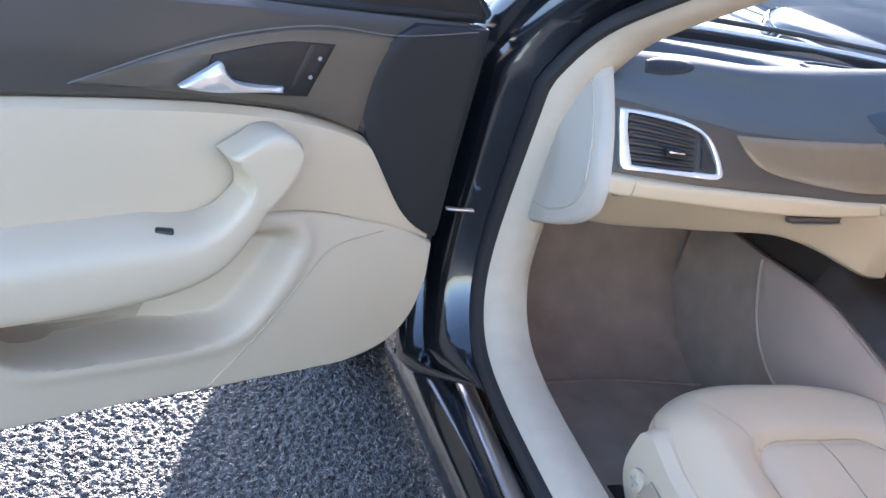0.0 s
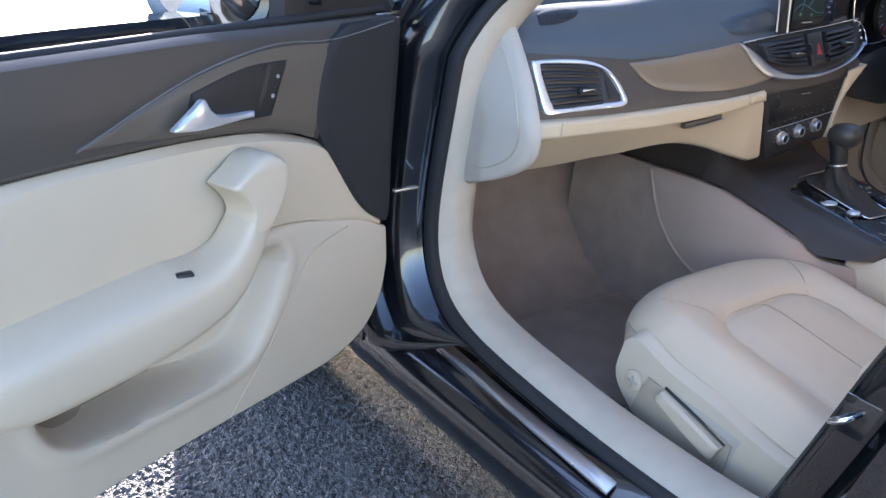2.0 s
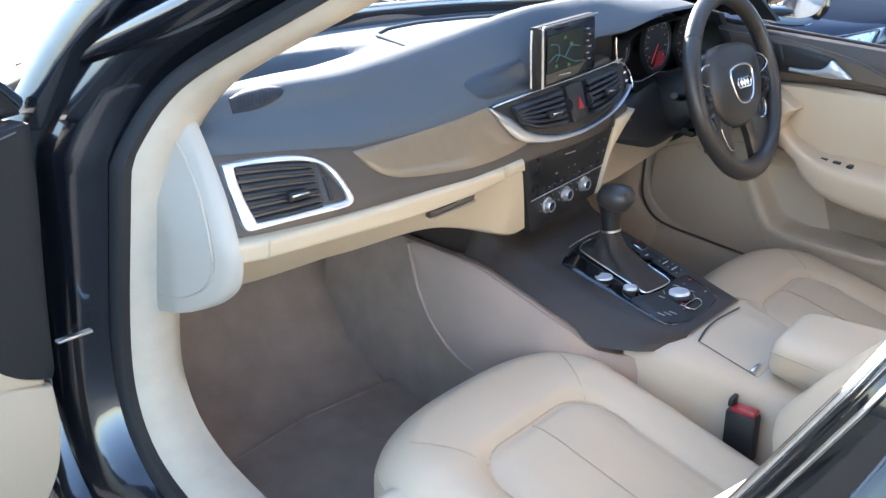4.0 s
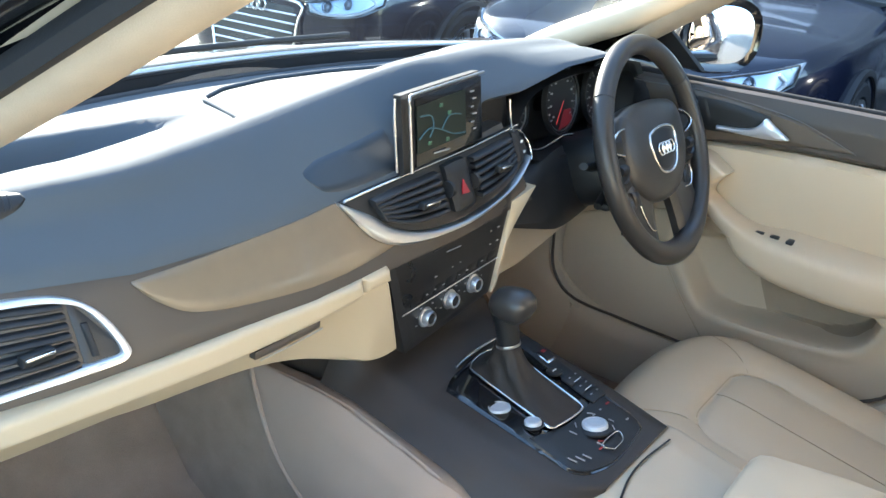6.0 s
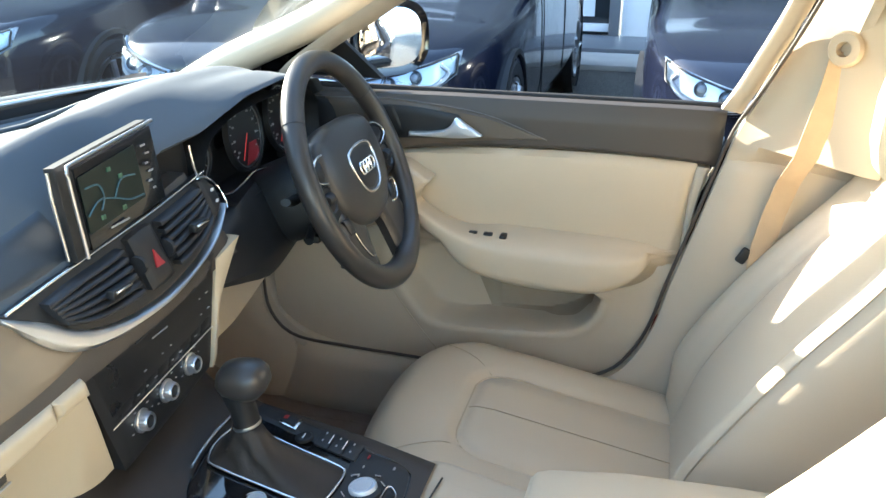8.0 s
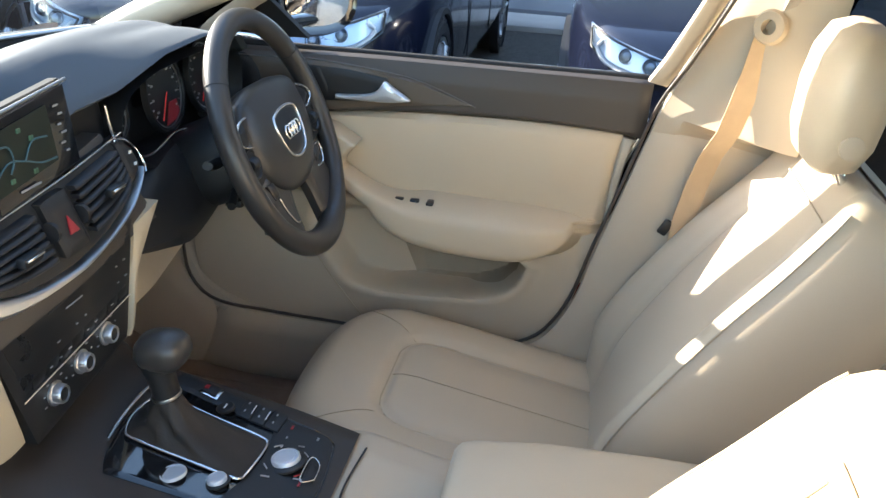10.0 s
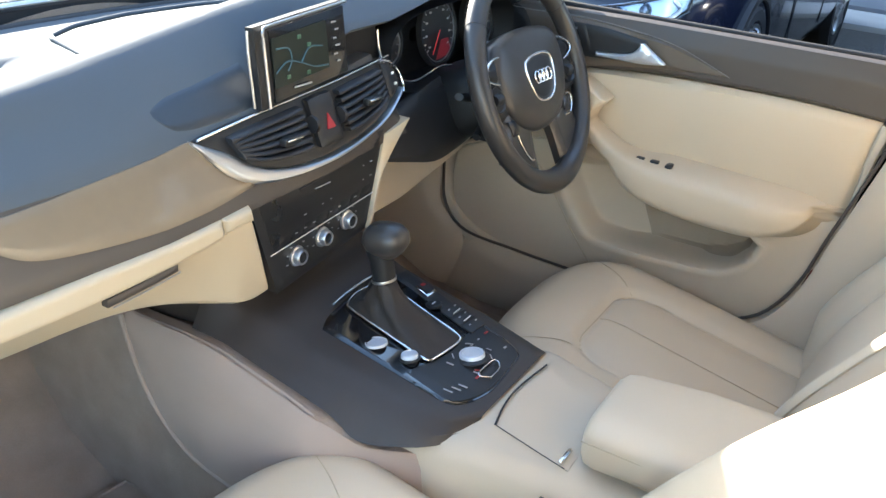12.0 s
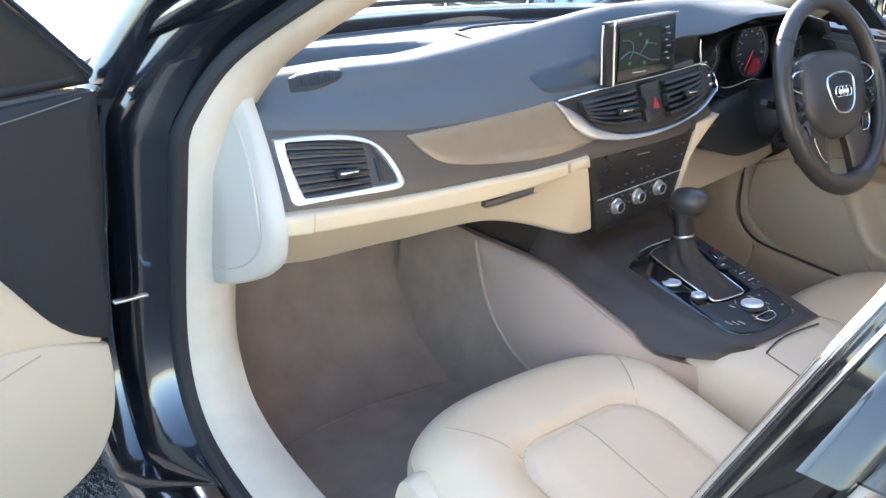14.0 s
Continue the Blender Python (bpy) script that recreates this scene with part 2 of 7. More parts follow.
def resample(pts, n, curve=True):
    """n points along a polyline, evenly by length, on a smooth curve through its points."""
    p = np.array(pts, float)
    if curve and len(p) > 2:
        fine = []
        for i in range(len(p) - 1):
            a, b, c, d = p[max(i - 1, 0)], p[i], p[i + 1], p[min(i + 2, len(p) - 1)]
            for u in np.linspace(0, 1, 12, endpoint=False):
                fine.append(0.5 * (2 * b + (c - a) * u + (2 * a - 5 * b + 4 * c - d) * u * u + (3 * b - a - 3 * c + d) * u ** 3))
        fine.append(p[-1])
        p = np.array(fine)
    s = np.r_[0, np.cumsum(np.linalg.norm(np.diff(p, axis=0), axis=1))]
    return np.array([[np.interp(q, s, p[:, k]) for k in range(p.shape[1])] for q in np.linspace(0, s[-1], n)])


def patch(name, lo, hi, to, mat, parent, label="", depth=0.0, nu=40, nv=12, thick=0.012, edge=0.006, puff=0.0, curve=True, rows=None):
    """A slab between a lower and an upper line of (s, z); to(s, n, z) puts it in place. Its rim is rounded, its middle may be puffed."""
    a, b = resample(lo, nu, curve), resample(hi, nu, curve)
    verts, faces = [], []
    idx = np.linspace(0, 1, nv)
    for i in range(nu):
        u = i / (nu - 1)
        for j, v in enumerate(idx):
            s, z = a[i] * (1 - v) + b[i] * v
            h = np.linalg.norm(b[i] - a[i])
            d = min(min(v, 1 - v) * h, min(u, 1 - u) * np.linalg.norm(a[-1] - a[0]))
            k = min(1, d / edge) if edge else 1
            r = edge * (math.sqrt(max(0, 1 - (1 - k) ** 2)) - 1)
            base = depth(s, z) if callable(depth) else depth
            verts.append(to(s, base + r + puff * (4 * v * (1 - v)) ** 0.5 * (4 * u * (1 - u)) ** 0.25, z))
    m = len(verts)
    for i in range(nu):
        for v in (0, 1):
            s, z = a[i] * (1 - v) + b[i] * v
            base = depth(s, z) if callable(depth) else depth
            verts.append(to(s, base - thick - edge, z))
    for i in range(nu - 1):
        for j in range(nv - 1):
            faces.append((i * nv + j, (i + 1) * nv + j, (i + 1) * nv + j + 1, i * nv + j + 1))
        faces.append((m + 2 * i, m + 2 * i + 2, (i + 1) * nv, i * nv))
        faces.append((m + 2 * i + 1, i * nv + nv - 1, (i + 1) * nv + nv - 1, m + 2 * i + 3))
    for i in (0, nu - 1):
        faces.append(tuple(i * nv + j for j in range(nv)) + (m + 2 * i + 1, m + 2 * i))
    return mk(name, verts, faces, mat, parent, label)


def loft(name, rings, mat, parent, label="", caps=True, closed=True, sharp=50):
    n = len(rings[0])
    verts = [p for r in rings for p in r]
    faces = []
    for i in range(len(rings) - 1):
        for j in range(n if closed else n - 1):
            k = (j + 1) % n
            faces.append((i * n + j, i * n + k, (i + 1) * n + k, (i + 1) * n + j))
    if caps and closed:
        faces.append(tuple(range(n)))
        faces.append(tuple((len(rings) - 1) * n + j for j in range(n)))
    return mk(name, verts, faces, mat, parent, label, sharp=sharp)


def tube(name, pts, r, mat, parent, label="", n=None, seg=12, closed=False, flat=1.0, up=(0, 0, 1), curve=True):
    """A bar along a line; r: a radius or one for each given point; flat: its height to its width."""
    rr = r if isinstance(r, (list, tuple)) else [r] * len(pts)
    n = n or max(2, len(pts) * 6)
    q = resample([(*p, w) for p, w in zip(pts, rr)], n, curve)
    rings = []
    for i in range(n):
        d = Vector(q[min(i + 1, n - 1), :3]) - Vector(q[max(i - 1, 0), :3])
        if closed and i in (0, n - 1):
            d = Vector(q[1, :3]) - Vector(q[n - 2, :3])
        d.normalize()
        side = d.cross(Vector(up))
        side = side.normalized() if side.length > 1e-4 else Vector((1, 0, 0))
        top = side.cross(d)
        w = q[i, 3]
        rings.append([Vector(q[i, :3]) + side * w * math.cos(a) + top * w * flat * math.sin(a) for a in np.linspace(0, 2 * math.pi, seg, endpoint=False)])
    return loft(name, rings, mat, parent, label, caps=not closed)


def rbox(name, at, size, mat, parent, label="", bev=0.004, turn=None, seg=2):
    bm = bmesh.new()
    bmesh.ops.create_cube(bm, size=1)
    bmesh.ops.scale(bm, vec=size, verts=bm.verts)
    if bev:
        bmesh.ops.bevel(bm, geom=list(bm.edges), offset=min(bev, min(size) * 0.49), segments=seg, affect="EDGES", profile=0.5)
    m = Matrix.Translation(at) @ (turn.to_4x4() if turn else Matrix())
    bmesh.ops.transform(bm, matrix=m, verts=bm.verts)
    return part(name, bm, mat, parent, label)


def lathe(name, prof, m, mat, parent, label="", seg=28):
    """prof: (radius, height) along m's z axis."""
    hollow = prof[0][0] > 1e-6 and prof[-1][0] > 1e-6
    prof = list(prof) + ([prof[0]] if hollow else [])
    rings = [[m @ Vector((r * math.cos(a), r * math.sin(a), h)) for a in np.linspace(0, 2 * math.pi, seg, endpoint=False)] for r, h in prof]
    return loft(name, rings, mat, parent, label, caps=not hollow, sharp=35)


def aim(at, normal, up=(0, 0, 1)):
    """A frame at a place whose z axis is the normal."""
    z = Vector(normal).normalized()
    x = Vector(up).cross(z).normalized()
    y = z.cross(x)
    return Matrix(((x.x, y.x, z.x, at[0]), (x.y, y.y, z.y, at[1]), (x.z, y.z, z.z, at[2]), (0, 0, 0, 1)))


def super_ring(m, a, b, n=32, p=3.0, bulge=None):
    """A rounded rectangle of half widths a, b in the plane of m."""
    out = []
    for t in np.linspace(0, 2 * math.pi, n, endpoint=False):
        c, s = math.cos(t), math.sin(t)
        out.append(m @ Vector((a * math.copysign(abs(c) ** (2 / p), c), b * math.copysign(abs(s) ** (2 / p), s), 0)))
    return out


# ---- ground ----
def ground_mesh():
    """One sheet to the horizon: coarse far off, with raised stone chips where the camera stands over it."""
    x0, x1, y0, y1, st = -2.3, -0.7, -0.35, 1.05, 0.0045
    nx, ny = int((x1 - x0) / st) + 1, int((y1 - y0) / st) + 1
    rng = np.random.default_rng(3)
    pitch = 0.0135
    gx, gy = int((x1 - x0) / pitch) + 3, int((y1 - y0) / pitch) + 3
    px = x0 + (np.arange(gx)[:, None] - 1 + rng.uniform(0.05, 0.95, (gx, gy))) * pitch
    py = y0 + (np.arange(gy)[None, :] - 1 + rng.uniform(0.05, 0.95, (gx, gy))) * pitch
    ph = rng.uniform(0.35, 1.0, (gx, gy))
    tilt = rng.normal(0, 0.35, (2, gx, gy))
    X, Y = np.meshgrid(np.linspace(x0, x1, nx), np.linspace(y0, y1, ny), indexing="ij")
    ci, cj = ((X - x0) / pitch).astype(int) + 1, ((Y - y0) / pitch).astype(int) + 1
    best, h = np.full(X.shape, 9.0), np.zeros(X.shape)
    for a in (-1, 0, 1):
        for b in (-1, 0, 1):
            i, j = np.clip(ci + a, 0, gx - 1), np.clip(cj + b, 0, gy - 1)
            dx, dy = X - px[i, j], Y - py[i, j]
            d = np.hypot(dx, dy)
            near = d < best
            best = np.where(near, d, best)
            h = np.where(near, ph[i, j] + (tilt[0, i, j] * dx + tilt[1, i, j] * dy) / pitch, h)
    z = 0.008 * h * np.clip(1.25 - (best / 0.0088) ** 2, -0.1, 1) - 0.004
    fade = np.clip(np.minimum(np.minimum(X - x0, x1 - X), np.minimum(Y - y0, y1 - Y)) / 0.06, 0, 1)
    verts = np.stack([X, Y, z * fade], -1).reshape(-1, 3)
    idx = np.arange(nx * ny).reshape(nx, ny)
    quads = np.stack([idx[:-1, :-1], idx[1:, :-1], idx[1:, 1:], idx[:-1, 1:]], -1).reshape(-1, 4)
    me = bpy.data.meshes.new("ground")
    far = 900.0
    n = len(verts)
    outer = [(-far, -far, 0), (far, -far, 0), (far, far, 0), (-far, far, 0)]
    corner = [idx[0, 0], idx[-1, 0], idx[-1, -1], idx[0, -1]]
    rim = [[n + 0, n + 1] + [int(v) for v in idx[::-1, 0]], [n + 1, n + 2] + [int(v) for v in idx[-1, ::-1]], [n + 2, n + 3] + [int(v) for v in idx[:, -1]], [n + 3, n + 0] + [int(v) for v in idx[0, :]]]
    me.from_pydata([tuple(v) for v in verts] + outer, [], [tuple(int(k) for k in q) for q in quads] + [tuple(r) for r in rim])
    me.materials.append(ASPHALT)
    return new("ground", me)


ground = ground_mesh()
tagged(ground, "coarse grey chipped asphalt of a car park", "ground", kind="structure")


# ---- own car: shell ----
def xin(z):
    """Half width of the cabin's inner side at a height: upright below the belt, leaning in above it."""
    return 0.745 - max(0.0, z - 0.93) * 0.45


# door opening, (y, z), from the pillar's foot round by the sill to the roof
OPENING = [(0.105, 1.02), (0.135, 0.94), (0.150, 0.845), (0.168, 0.735), (0.180, 0.62), (0.172, 0.54), (0.125, 0.468), (0.02, 0.43), (-0.17, 0.407),
           (-0.32, 0.397), (-0.47, 0.395), (-0.57, 0.405), (-0.63, 0.45), (-0.68, 0.56), (-0.755, 0.78), (-0.83, 0.98), (-0.885, 1.15), (-0.905, 1.26),
           (-0.88, 1.34), (-0.80, 1.375), (-0.58, 1.375), (-0.42, 1.345), (-0.27, 1.262), (-0.11, 1.16), (0.02, 1.08), (0.105, 1.02)]
LOOP = resample(OPENING, 161)[:-1]
for _ in range(6):
    LOOP = 0.25 * np.roll(LOOP, 1, 0) + 0.5 * LOOP + 0.25 * np.roll(LOOP, -1, 0)
CENTRE = np.array((-0.3, 0.85))


def ring_at(out, dx, side=-1, hug=False):
    """The opening's line, moved outwards in its plane and sideways."""
    n = len(LOOP)
    r = []
    for i in range(n):
        d = LOOP[(i + 1) % n] - LOOP[i - 1]
        nrm = np.array((d[1], -d[0])) / (np.linalg.norm(d) + 1e-9)
        if (LOOP[i] - CENTRE) @ nrm < 0:
            nrm = -nrm
        k = max(0, min(1, (0.58 - LOOP[i][1]) / 0.12))
        o = out[0] * (1 - k) + out[1] * k if isinstance(out, tuple) else out
        k = max(0, min(1, (0.470 - LOOP[i][1]) / 0.035))
        o, d_x = (min(o, o * (1 - k) + 0.012 * k), dx * (1 - k) + min(dx, 0.075) * k) if hug else (o, dx)
        y, z = LOOP[i] + nrm * o
        r.append((side * (xin(z) + d_x), y, z))
    return r


def band(name, steps, mat, parent, label="", side=-1, hug=False):
    rings = [ring_at(o, d, side, hug) for o, d in steps]
    return loft(name, rings, mat, parent, label, caps=False)


body = thing("car_body", (0, 0.3, 0), "gloss black saloon car body with its front door open", "car body")
for side in (-1, 1):
    band("door_seal_trim", [(0.012, -0.035), ((-0.002, -0.016), -0.03), ((-0.010, -0.021), -0.012), ((-0.013, -0.021), 0.008), ((-0.012, -0.019), 0.025), ((-0.006, -0.010), 0.043), (0.004, 0.054), (0.02, 0.05)], WOVEN, body, "beige door opening trim", side)
    band("rubber_seal", [(0.0, 0.05), (-0.002, 0.064), (0.008, 0.072), (0.02, 0.07), (0.022, 0.055)], RUBBER, body, "black rubber door seal", side)
    band("door_jamb", [(0.02, 0.055), (0.032, 0.075), (0.036, 0.10), (0.06, 0.12), (0.10, 0.128), (0.105, 0.155), (0.12, 0.165), (0.15, 0.165)], PAINT, body, "gloss black door jamb", side, hug=True)


def sidesheet(name, yz_lo, yz_hi, dx, mat, parent, label="", side=-1, nu=24, nv=10, thick=0.004, bulge=0.0):
    def to(s, n, z):
        return (side * (xin(z) + dx + n + bulge * math.sin(max(0, min(1, (z - 0.2) / 0.8)) * math.pi)), s, z)
    return patch(name, yz_lo, yz_hi, to, mat, parent, label, nu=nu, nv=nv, thick=thick, edge=0.003)


for side in (-1, 1):
    # front wing, rear door with its window, lower sill
    patch("front_wing", [(0.27, 0.34), (0.48, 0.32), (0.58, 0.42), (0.75, 0.64), (1.0, 0.66), (1.25, 0.30), (1.45, 0.30)], [(0.26, 0.98), (0.55, 0.93), (0.75, 0.90), (1.0, 0.85), (1.25, 0.78), (1.45, 0.68)],
          lambda s, n, z, q=side: (q * (0.90 + n - 0.45 * max(0, s - 0.88) ** 1.4 - 0.45 * max(0.0, z - 0.93)), s, z), PAINT, body, "gloss black front wing", nu=24, nv=10, thick=0.004, edge=0.003)
    sidesheet("sill_panel", [(0.30, 0.20), (-0.7, 0.20), (-1.6, 0.20)], [(0.30, 0.30), (-0.7, 0.29), (-1.6, 0.29)], 0.05, PAINT, body, "gloss black lower sill", side)
    sidesheet("rear_door_skin", [(-0.62, 0.30), (-1.2, 0.30), (-1.7, 0.34)], [(-0.80, 0.945), (-1.2, 0.970), (-1.7, 0.990)], 0.158, PAINT, body, "gloss black rear door", side, bulge=0.012)
    sidesheet("rear_window_glass", [(-0.785, 0.962), (-1.2, 0.985), (-1.65, 1.01)], [(-0.925, 1.325), (-1.2, 1.33), (-1.5, 1.28)], 0.105, TINT, body, "dark rear side window", side, thick=0.003)
    sidesheet("window_strip", [(-0.795, 0.946), (-1.2, 0.971), (-1.7, 0.991)], [(-0.80, 0.962), (-1.2, 0.987), (-1.7, 1.007)], 0.16, CHROME, body, "bright window strip", side, thick=0.01)
    sidesheet("pillar_cover", [(-0.785, 0.958), (-0.815, 0.960)], [(-0.905, 1.33), (-0.93, 1.33)], 0.112, PILLAR, body, "gloss black window pillar cover", side, nu=8, thick=0.02)
    # pillar trim inside, behind the front door
    if side > 0:
        continue
    sidesheet("pillar_trim", [(-0.64, 0.40), (-0.82, 0.36), (-1.02, 0.36)], [(-0.87, 1.33), (-0.93, 1.33), (-1.05, 1.33)], -0.045, BEIGE_PLASTIC, body, "beige inner pillar trim", side, thick=0.02)

# pillar between the doors, with the rear window's bright edge
EDGE = [(-0.53, 0.40), (-0.585, 0.56), (-0.632, 0.705), (-0.659, 0.776), (-0.693, 0.856), (-0.732, 0.945), (-0.763, 1.018), (-0.80, 1.12), (-0.825, 1.22), (-0.855, 1.33)]
for side in (-1, 1):
    rings = []
    for y, z in resample(EDGE, 40):
        x = 0.755 - 0.40 * max(0, z - 1.0)
        rings.append([(side * a, y + b, z) for a, b in ((x - 0.05, -0.085), (x - 0.03, -0.035), (x - 0.008, -0.003), (x, 0.0), (x + 0.006, -0.002), (x + 0.010, -0.007), (x + 0.009, -0.010), (x + 0.011, -0.016), (x + 0.016, -0.019), (x + 0.020, -0.030), (x + 0.024, -0.060), (x + 0.018, -0.075), (x - 0.04, -0.078))])
    loft("door_pillar", rings, PILLAR, body, "gloss black pillar between the doors", sharp=30)
    top_edge = [(side * (0.755 - 0.40 * max(0, z - 1.0) + 0.005), y + 0.001, z) for y, z in resample(EDGE, 40) if z > 0.74]
    tube("frame_trim", top_edge, 0.0048, CHROME, body, "bright window frame trim", seg=8)
    tube("outer_trim", [(x + side * 0.011, y - 0.018, z) for x, y, z in top_edge], 0.0028, CHROME, body, "second bright line beside the window frame", seg=8)

# driver's side: trim round the closed door, with the dark gap of its seal
GAP = [(0.150, 0.72), (0.176, 0.66), (0.178, 0.593), (0.167, 0.518), (0.114, 0.468), (-0.007, 0.457), (-0.138, 0.452), (-0.35, 0.445), (-0.475, 0.447), (-0.549, 0.477), (-0.59, 0.525), (-0.619, 0.589), (-0.640, 0.67),
       (-0.668, 0.766), (-0.699, 0.876), (-0.726, 0.975), (-0.765, 1.06), (-0.812, 1.18), (-0.85, 1.30)]
tube("door_gap_seal", [(xin(z) - 0.036, y, z) for y, z in GAP], 0.0035, BROWN, body, "dark gap round the closed door", n=90, seg=8)


def trim_x(y, z):
    """The driver's pillar trim: its face turns forward as it runs back into the cabin."""
    front = float(np.interp(z, [0.45, 0.67, 0.93, 1.30], [-0.50, -0.648, -0.724, -0.86]))
    if z < 0.932:
        return 0.698 - 0.10 * max(0, front - y)
    return 0.70 - 0.16 * (z - 0.93) - 0.62 * max(0, front - y - 0.012)


inner = lambda s, n, z: (trim_x(s, z) - n, s, z)
patch("pillar_trim", [(-0.475, 0.436), (-0.552, 0.466), (-0.597, 0.52), (-0.627, 0.589), (-0.648, 0.67), (-0.676, 0.766), (-0.707, 0.876), (-0.722, 0.928)],
      [(-0.80, 0.36), (-0.86, 0.42), (-0.90, 0.50), (-0.93, 0.58), (-0.96, 0.67), (-0.99, 0.76), (-1.0, 0.86), (-1.0, 0.905)], inner, BEIGE_PLASTIC, body, "beige lower pillar trim", depth=lambda s, z: 0.012 * math.exp(-((s + 0.80) / 0.09) ** 2), nu=40, nv=14, thick=0.02, edge=0.010)
patch("upper_pillar_trim", [(-0.719, 0.920), (-0.736, 0.975), (-0.775, 1.06), (-0.822, 1.18), (-0.86, 1.30)], [(-0.930, 0.897), (-0.945, 0.96), (-0.955, 1.05), (-0.97, 1.18), (-0.98, 1.32)], inner, BEIGE_PLASTIC, body, "pale beige upper pillar trim", depth=0.008, nu=24, nv=12, thick=0.02, edge=0.008)
patch("sill_trim", [(0.16, 0.30), (0.0, 0.29), (-0.3, 0.28), (-0.5, 0.28)], [(0.105, 0.458), (0.0, 0.448), (-0.3, 0.438), (-0.47, 0.438)], lambda s, n, z: (0.70 - n, s, z), BEIGE_PLASTIC, body, "beige inner sill trim", depth=0.0, nu=24, nv=8, thick=0.03, edge=0.012)
patch("front_kick_trim", [(0.16, 0.30), (0.12, 0.38), (0.118, 0.458), (0.178, 0.513), (0.188, 0.593), (0.184, 0.70)], [(0.40, 0.30), (0.40, 0.38), (0.40, 0.46), (0.40, 0.53), (0.40, 0.60), (0.38, 0.70)], lambda s, n, z: (0.70 - n, s, z), BEIGE_PLASTIC, body, "beige side panel of the driver's footwell", depth=0.0, nu=24, nv=10, thick=0.03, edge=0.010)

patch("window_frame_trim", [(-0.702, 1.006), (-0.728, 1.06), (-0.775, 1.18), (-0.812, 1.30)], [(-0.734, 1.000), (-0.761, 1.06), (-0.808, 1.18), (-0.846, 1.30)], lambda s, n, z: (xin(z) - 0.022 - n, s, z), BEIGE_PLASTIC, body, "pale window frame beside the pillar", nu=20, nv=5, thick=0.03, edge=0.006)

# rounded outer sill below the door openings
for side in (-1, 1):
    sill_rows = []
    for y in np.linspace(0.33, -0.74, 24):
        w = 0.014 * max(0, min(1, (0.30 - y) / 0.5))
        sill_rows.append([(side * (x + w * k), y, z) for x, z, k in resample([(0.79, 0.386, 0.2), (0.83, 0.385, 0.5), (0.862, 0.380, 0.8), (0.884, 0.367, 1), (0.896, 0.345, 1), (0.897, 0.318, 1), (0.880, 0.280, 1), (0.845, 0.245, 1), (0.80, 0.215, 1)], 22)])
    loft("outer_sill", sill_rows, PAINT, body, "gloss black rounded sill", caps=False, closed=False)
# scuff plates on the sills
for side in (-1, 1):
    sill_top = lambda s, n, z, q=side: (q * z, s, 0.392 + n + 0.03 * (s + 0.1) ** 2)
    patch("scuff_plate", [(0.11, 0.833), (-0.1, 0.853), (-0.375, 0.877)], [(0.11, 0.805), (-0.1, 0.823), (-0.365, 0.844)], sill_top, ALU, body, "brushed aluminium scuff plate", nu=20, nv=6, thick=0.004, edge=0.003)

# roof and its lining, windscreen frame
roof_rows = []
for y, z, w in ((-0.50, 1.395, 0.50), (-0.7, 1.425, 0.53), (-1.0, 1.44, 0.54), (-1.5, 1.42, 0.53), (-2.0, 1.33, 0.50)):
    roof_rows.append([(w * u, y, z - 0.05 * abs(u) ** 3) for u in np.linspace(-1, 1, 17)])
low = [[(x, y, z - 0.03) for x, y, z in r] for r in reversed(roof_rows)]
loft("roof", roof_rows, PAINT, body, "gloss black roof", caps=False, closed=False)
loft("roof_lining", low, BEIGE_PLASTIC, body, "beige roof lining", caps=False, closed=False)
for side in (-1, 1):
    k = 0.62 if side < 0 else 1.0
    tube("windscreen_pillar", [(side * (x + 0.018 * (1 - k)), y, z) for x, y, z in ((0.775, 0.40, 0.94), (0.745, 0.24, 1.035), (0.70, 0.02, 1.135), (0.62, -0.25, 1.285), (0.53, -0.47, 1.385))], [k * r for r in (0.05, 0.045, 0.042, 0.04, 0.04)], BEIGE_PLASTIC, body, "beige windscreen pillar trim", flat=0.75)
    tube("pillar_skin", [(side * 0.85, 0.46, 0.93), (side * 0.80, 0.26, 1.035), (side * 0.75, 0.04, 1.14), (side * 0.67, -0.23, 1.29), (side * 0.57, -0.47, 1.40)], [0.045, 0.04, 0.038, 0.036, 0.036], PAINT, body, "gloss black outer pillar", flat=0.7)
tube("roof_header", [(-0.53, -0.47, 1.385), (0, -0.44, 1.40), (0.53, -0.47, 1.385)], 0.04, BEIGE_PLASTIC, body, "beige roof header", flat=0.6)


def screen_base(x):
    return 0.50 - 0.22 * (abs(x) / 0.8) ** 2.2, 1.015 - 0.0 * abs(x)


ws = []
for v in np.linspace(0, 1, 9):
    row = []
    for u in np.linspace(-1, 1, 21):
        x0 = 0.80 * u
        y0, z0 = screen_base(x0)
        x1, y1, z1 = 0.52 * u, -0.44 - 0.03 * u * u, 1.395 - 0.01 * u * u
        row.append((x0 * (1 - v) + x1 * v, y0 * (1 - v) + y1 * v, z0 * (1 - v) + z1 * v + 0.03 * math.sin(math.pi * v)))
    ws.append(row)
windscreen = loft("windscreen", ws[::-1], SCREEN, body, "clear windscreen", caps=False, closed=False)
windscreen.visible_shadow = False

# unseen bulkhead sheet under the windscreen's lower edge, added to stop sun leaking in
bulk = [[(x, screen_base(x)[0] - 0.012, z) for x in np.linspace(-0.84, 0.84, 31)] for z in (0.62, 0.8, 0.93, 1.005)]
loft("bulkhead", bulk, RUBBER, body, "unseen dark bulkhead sheet added to block the sun below the windscreen", caps=False, closed=False)
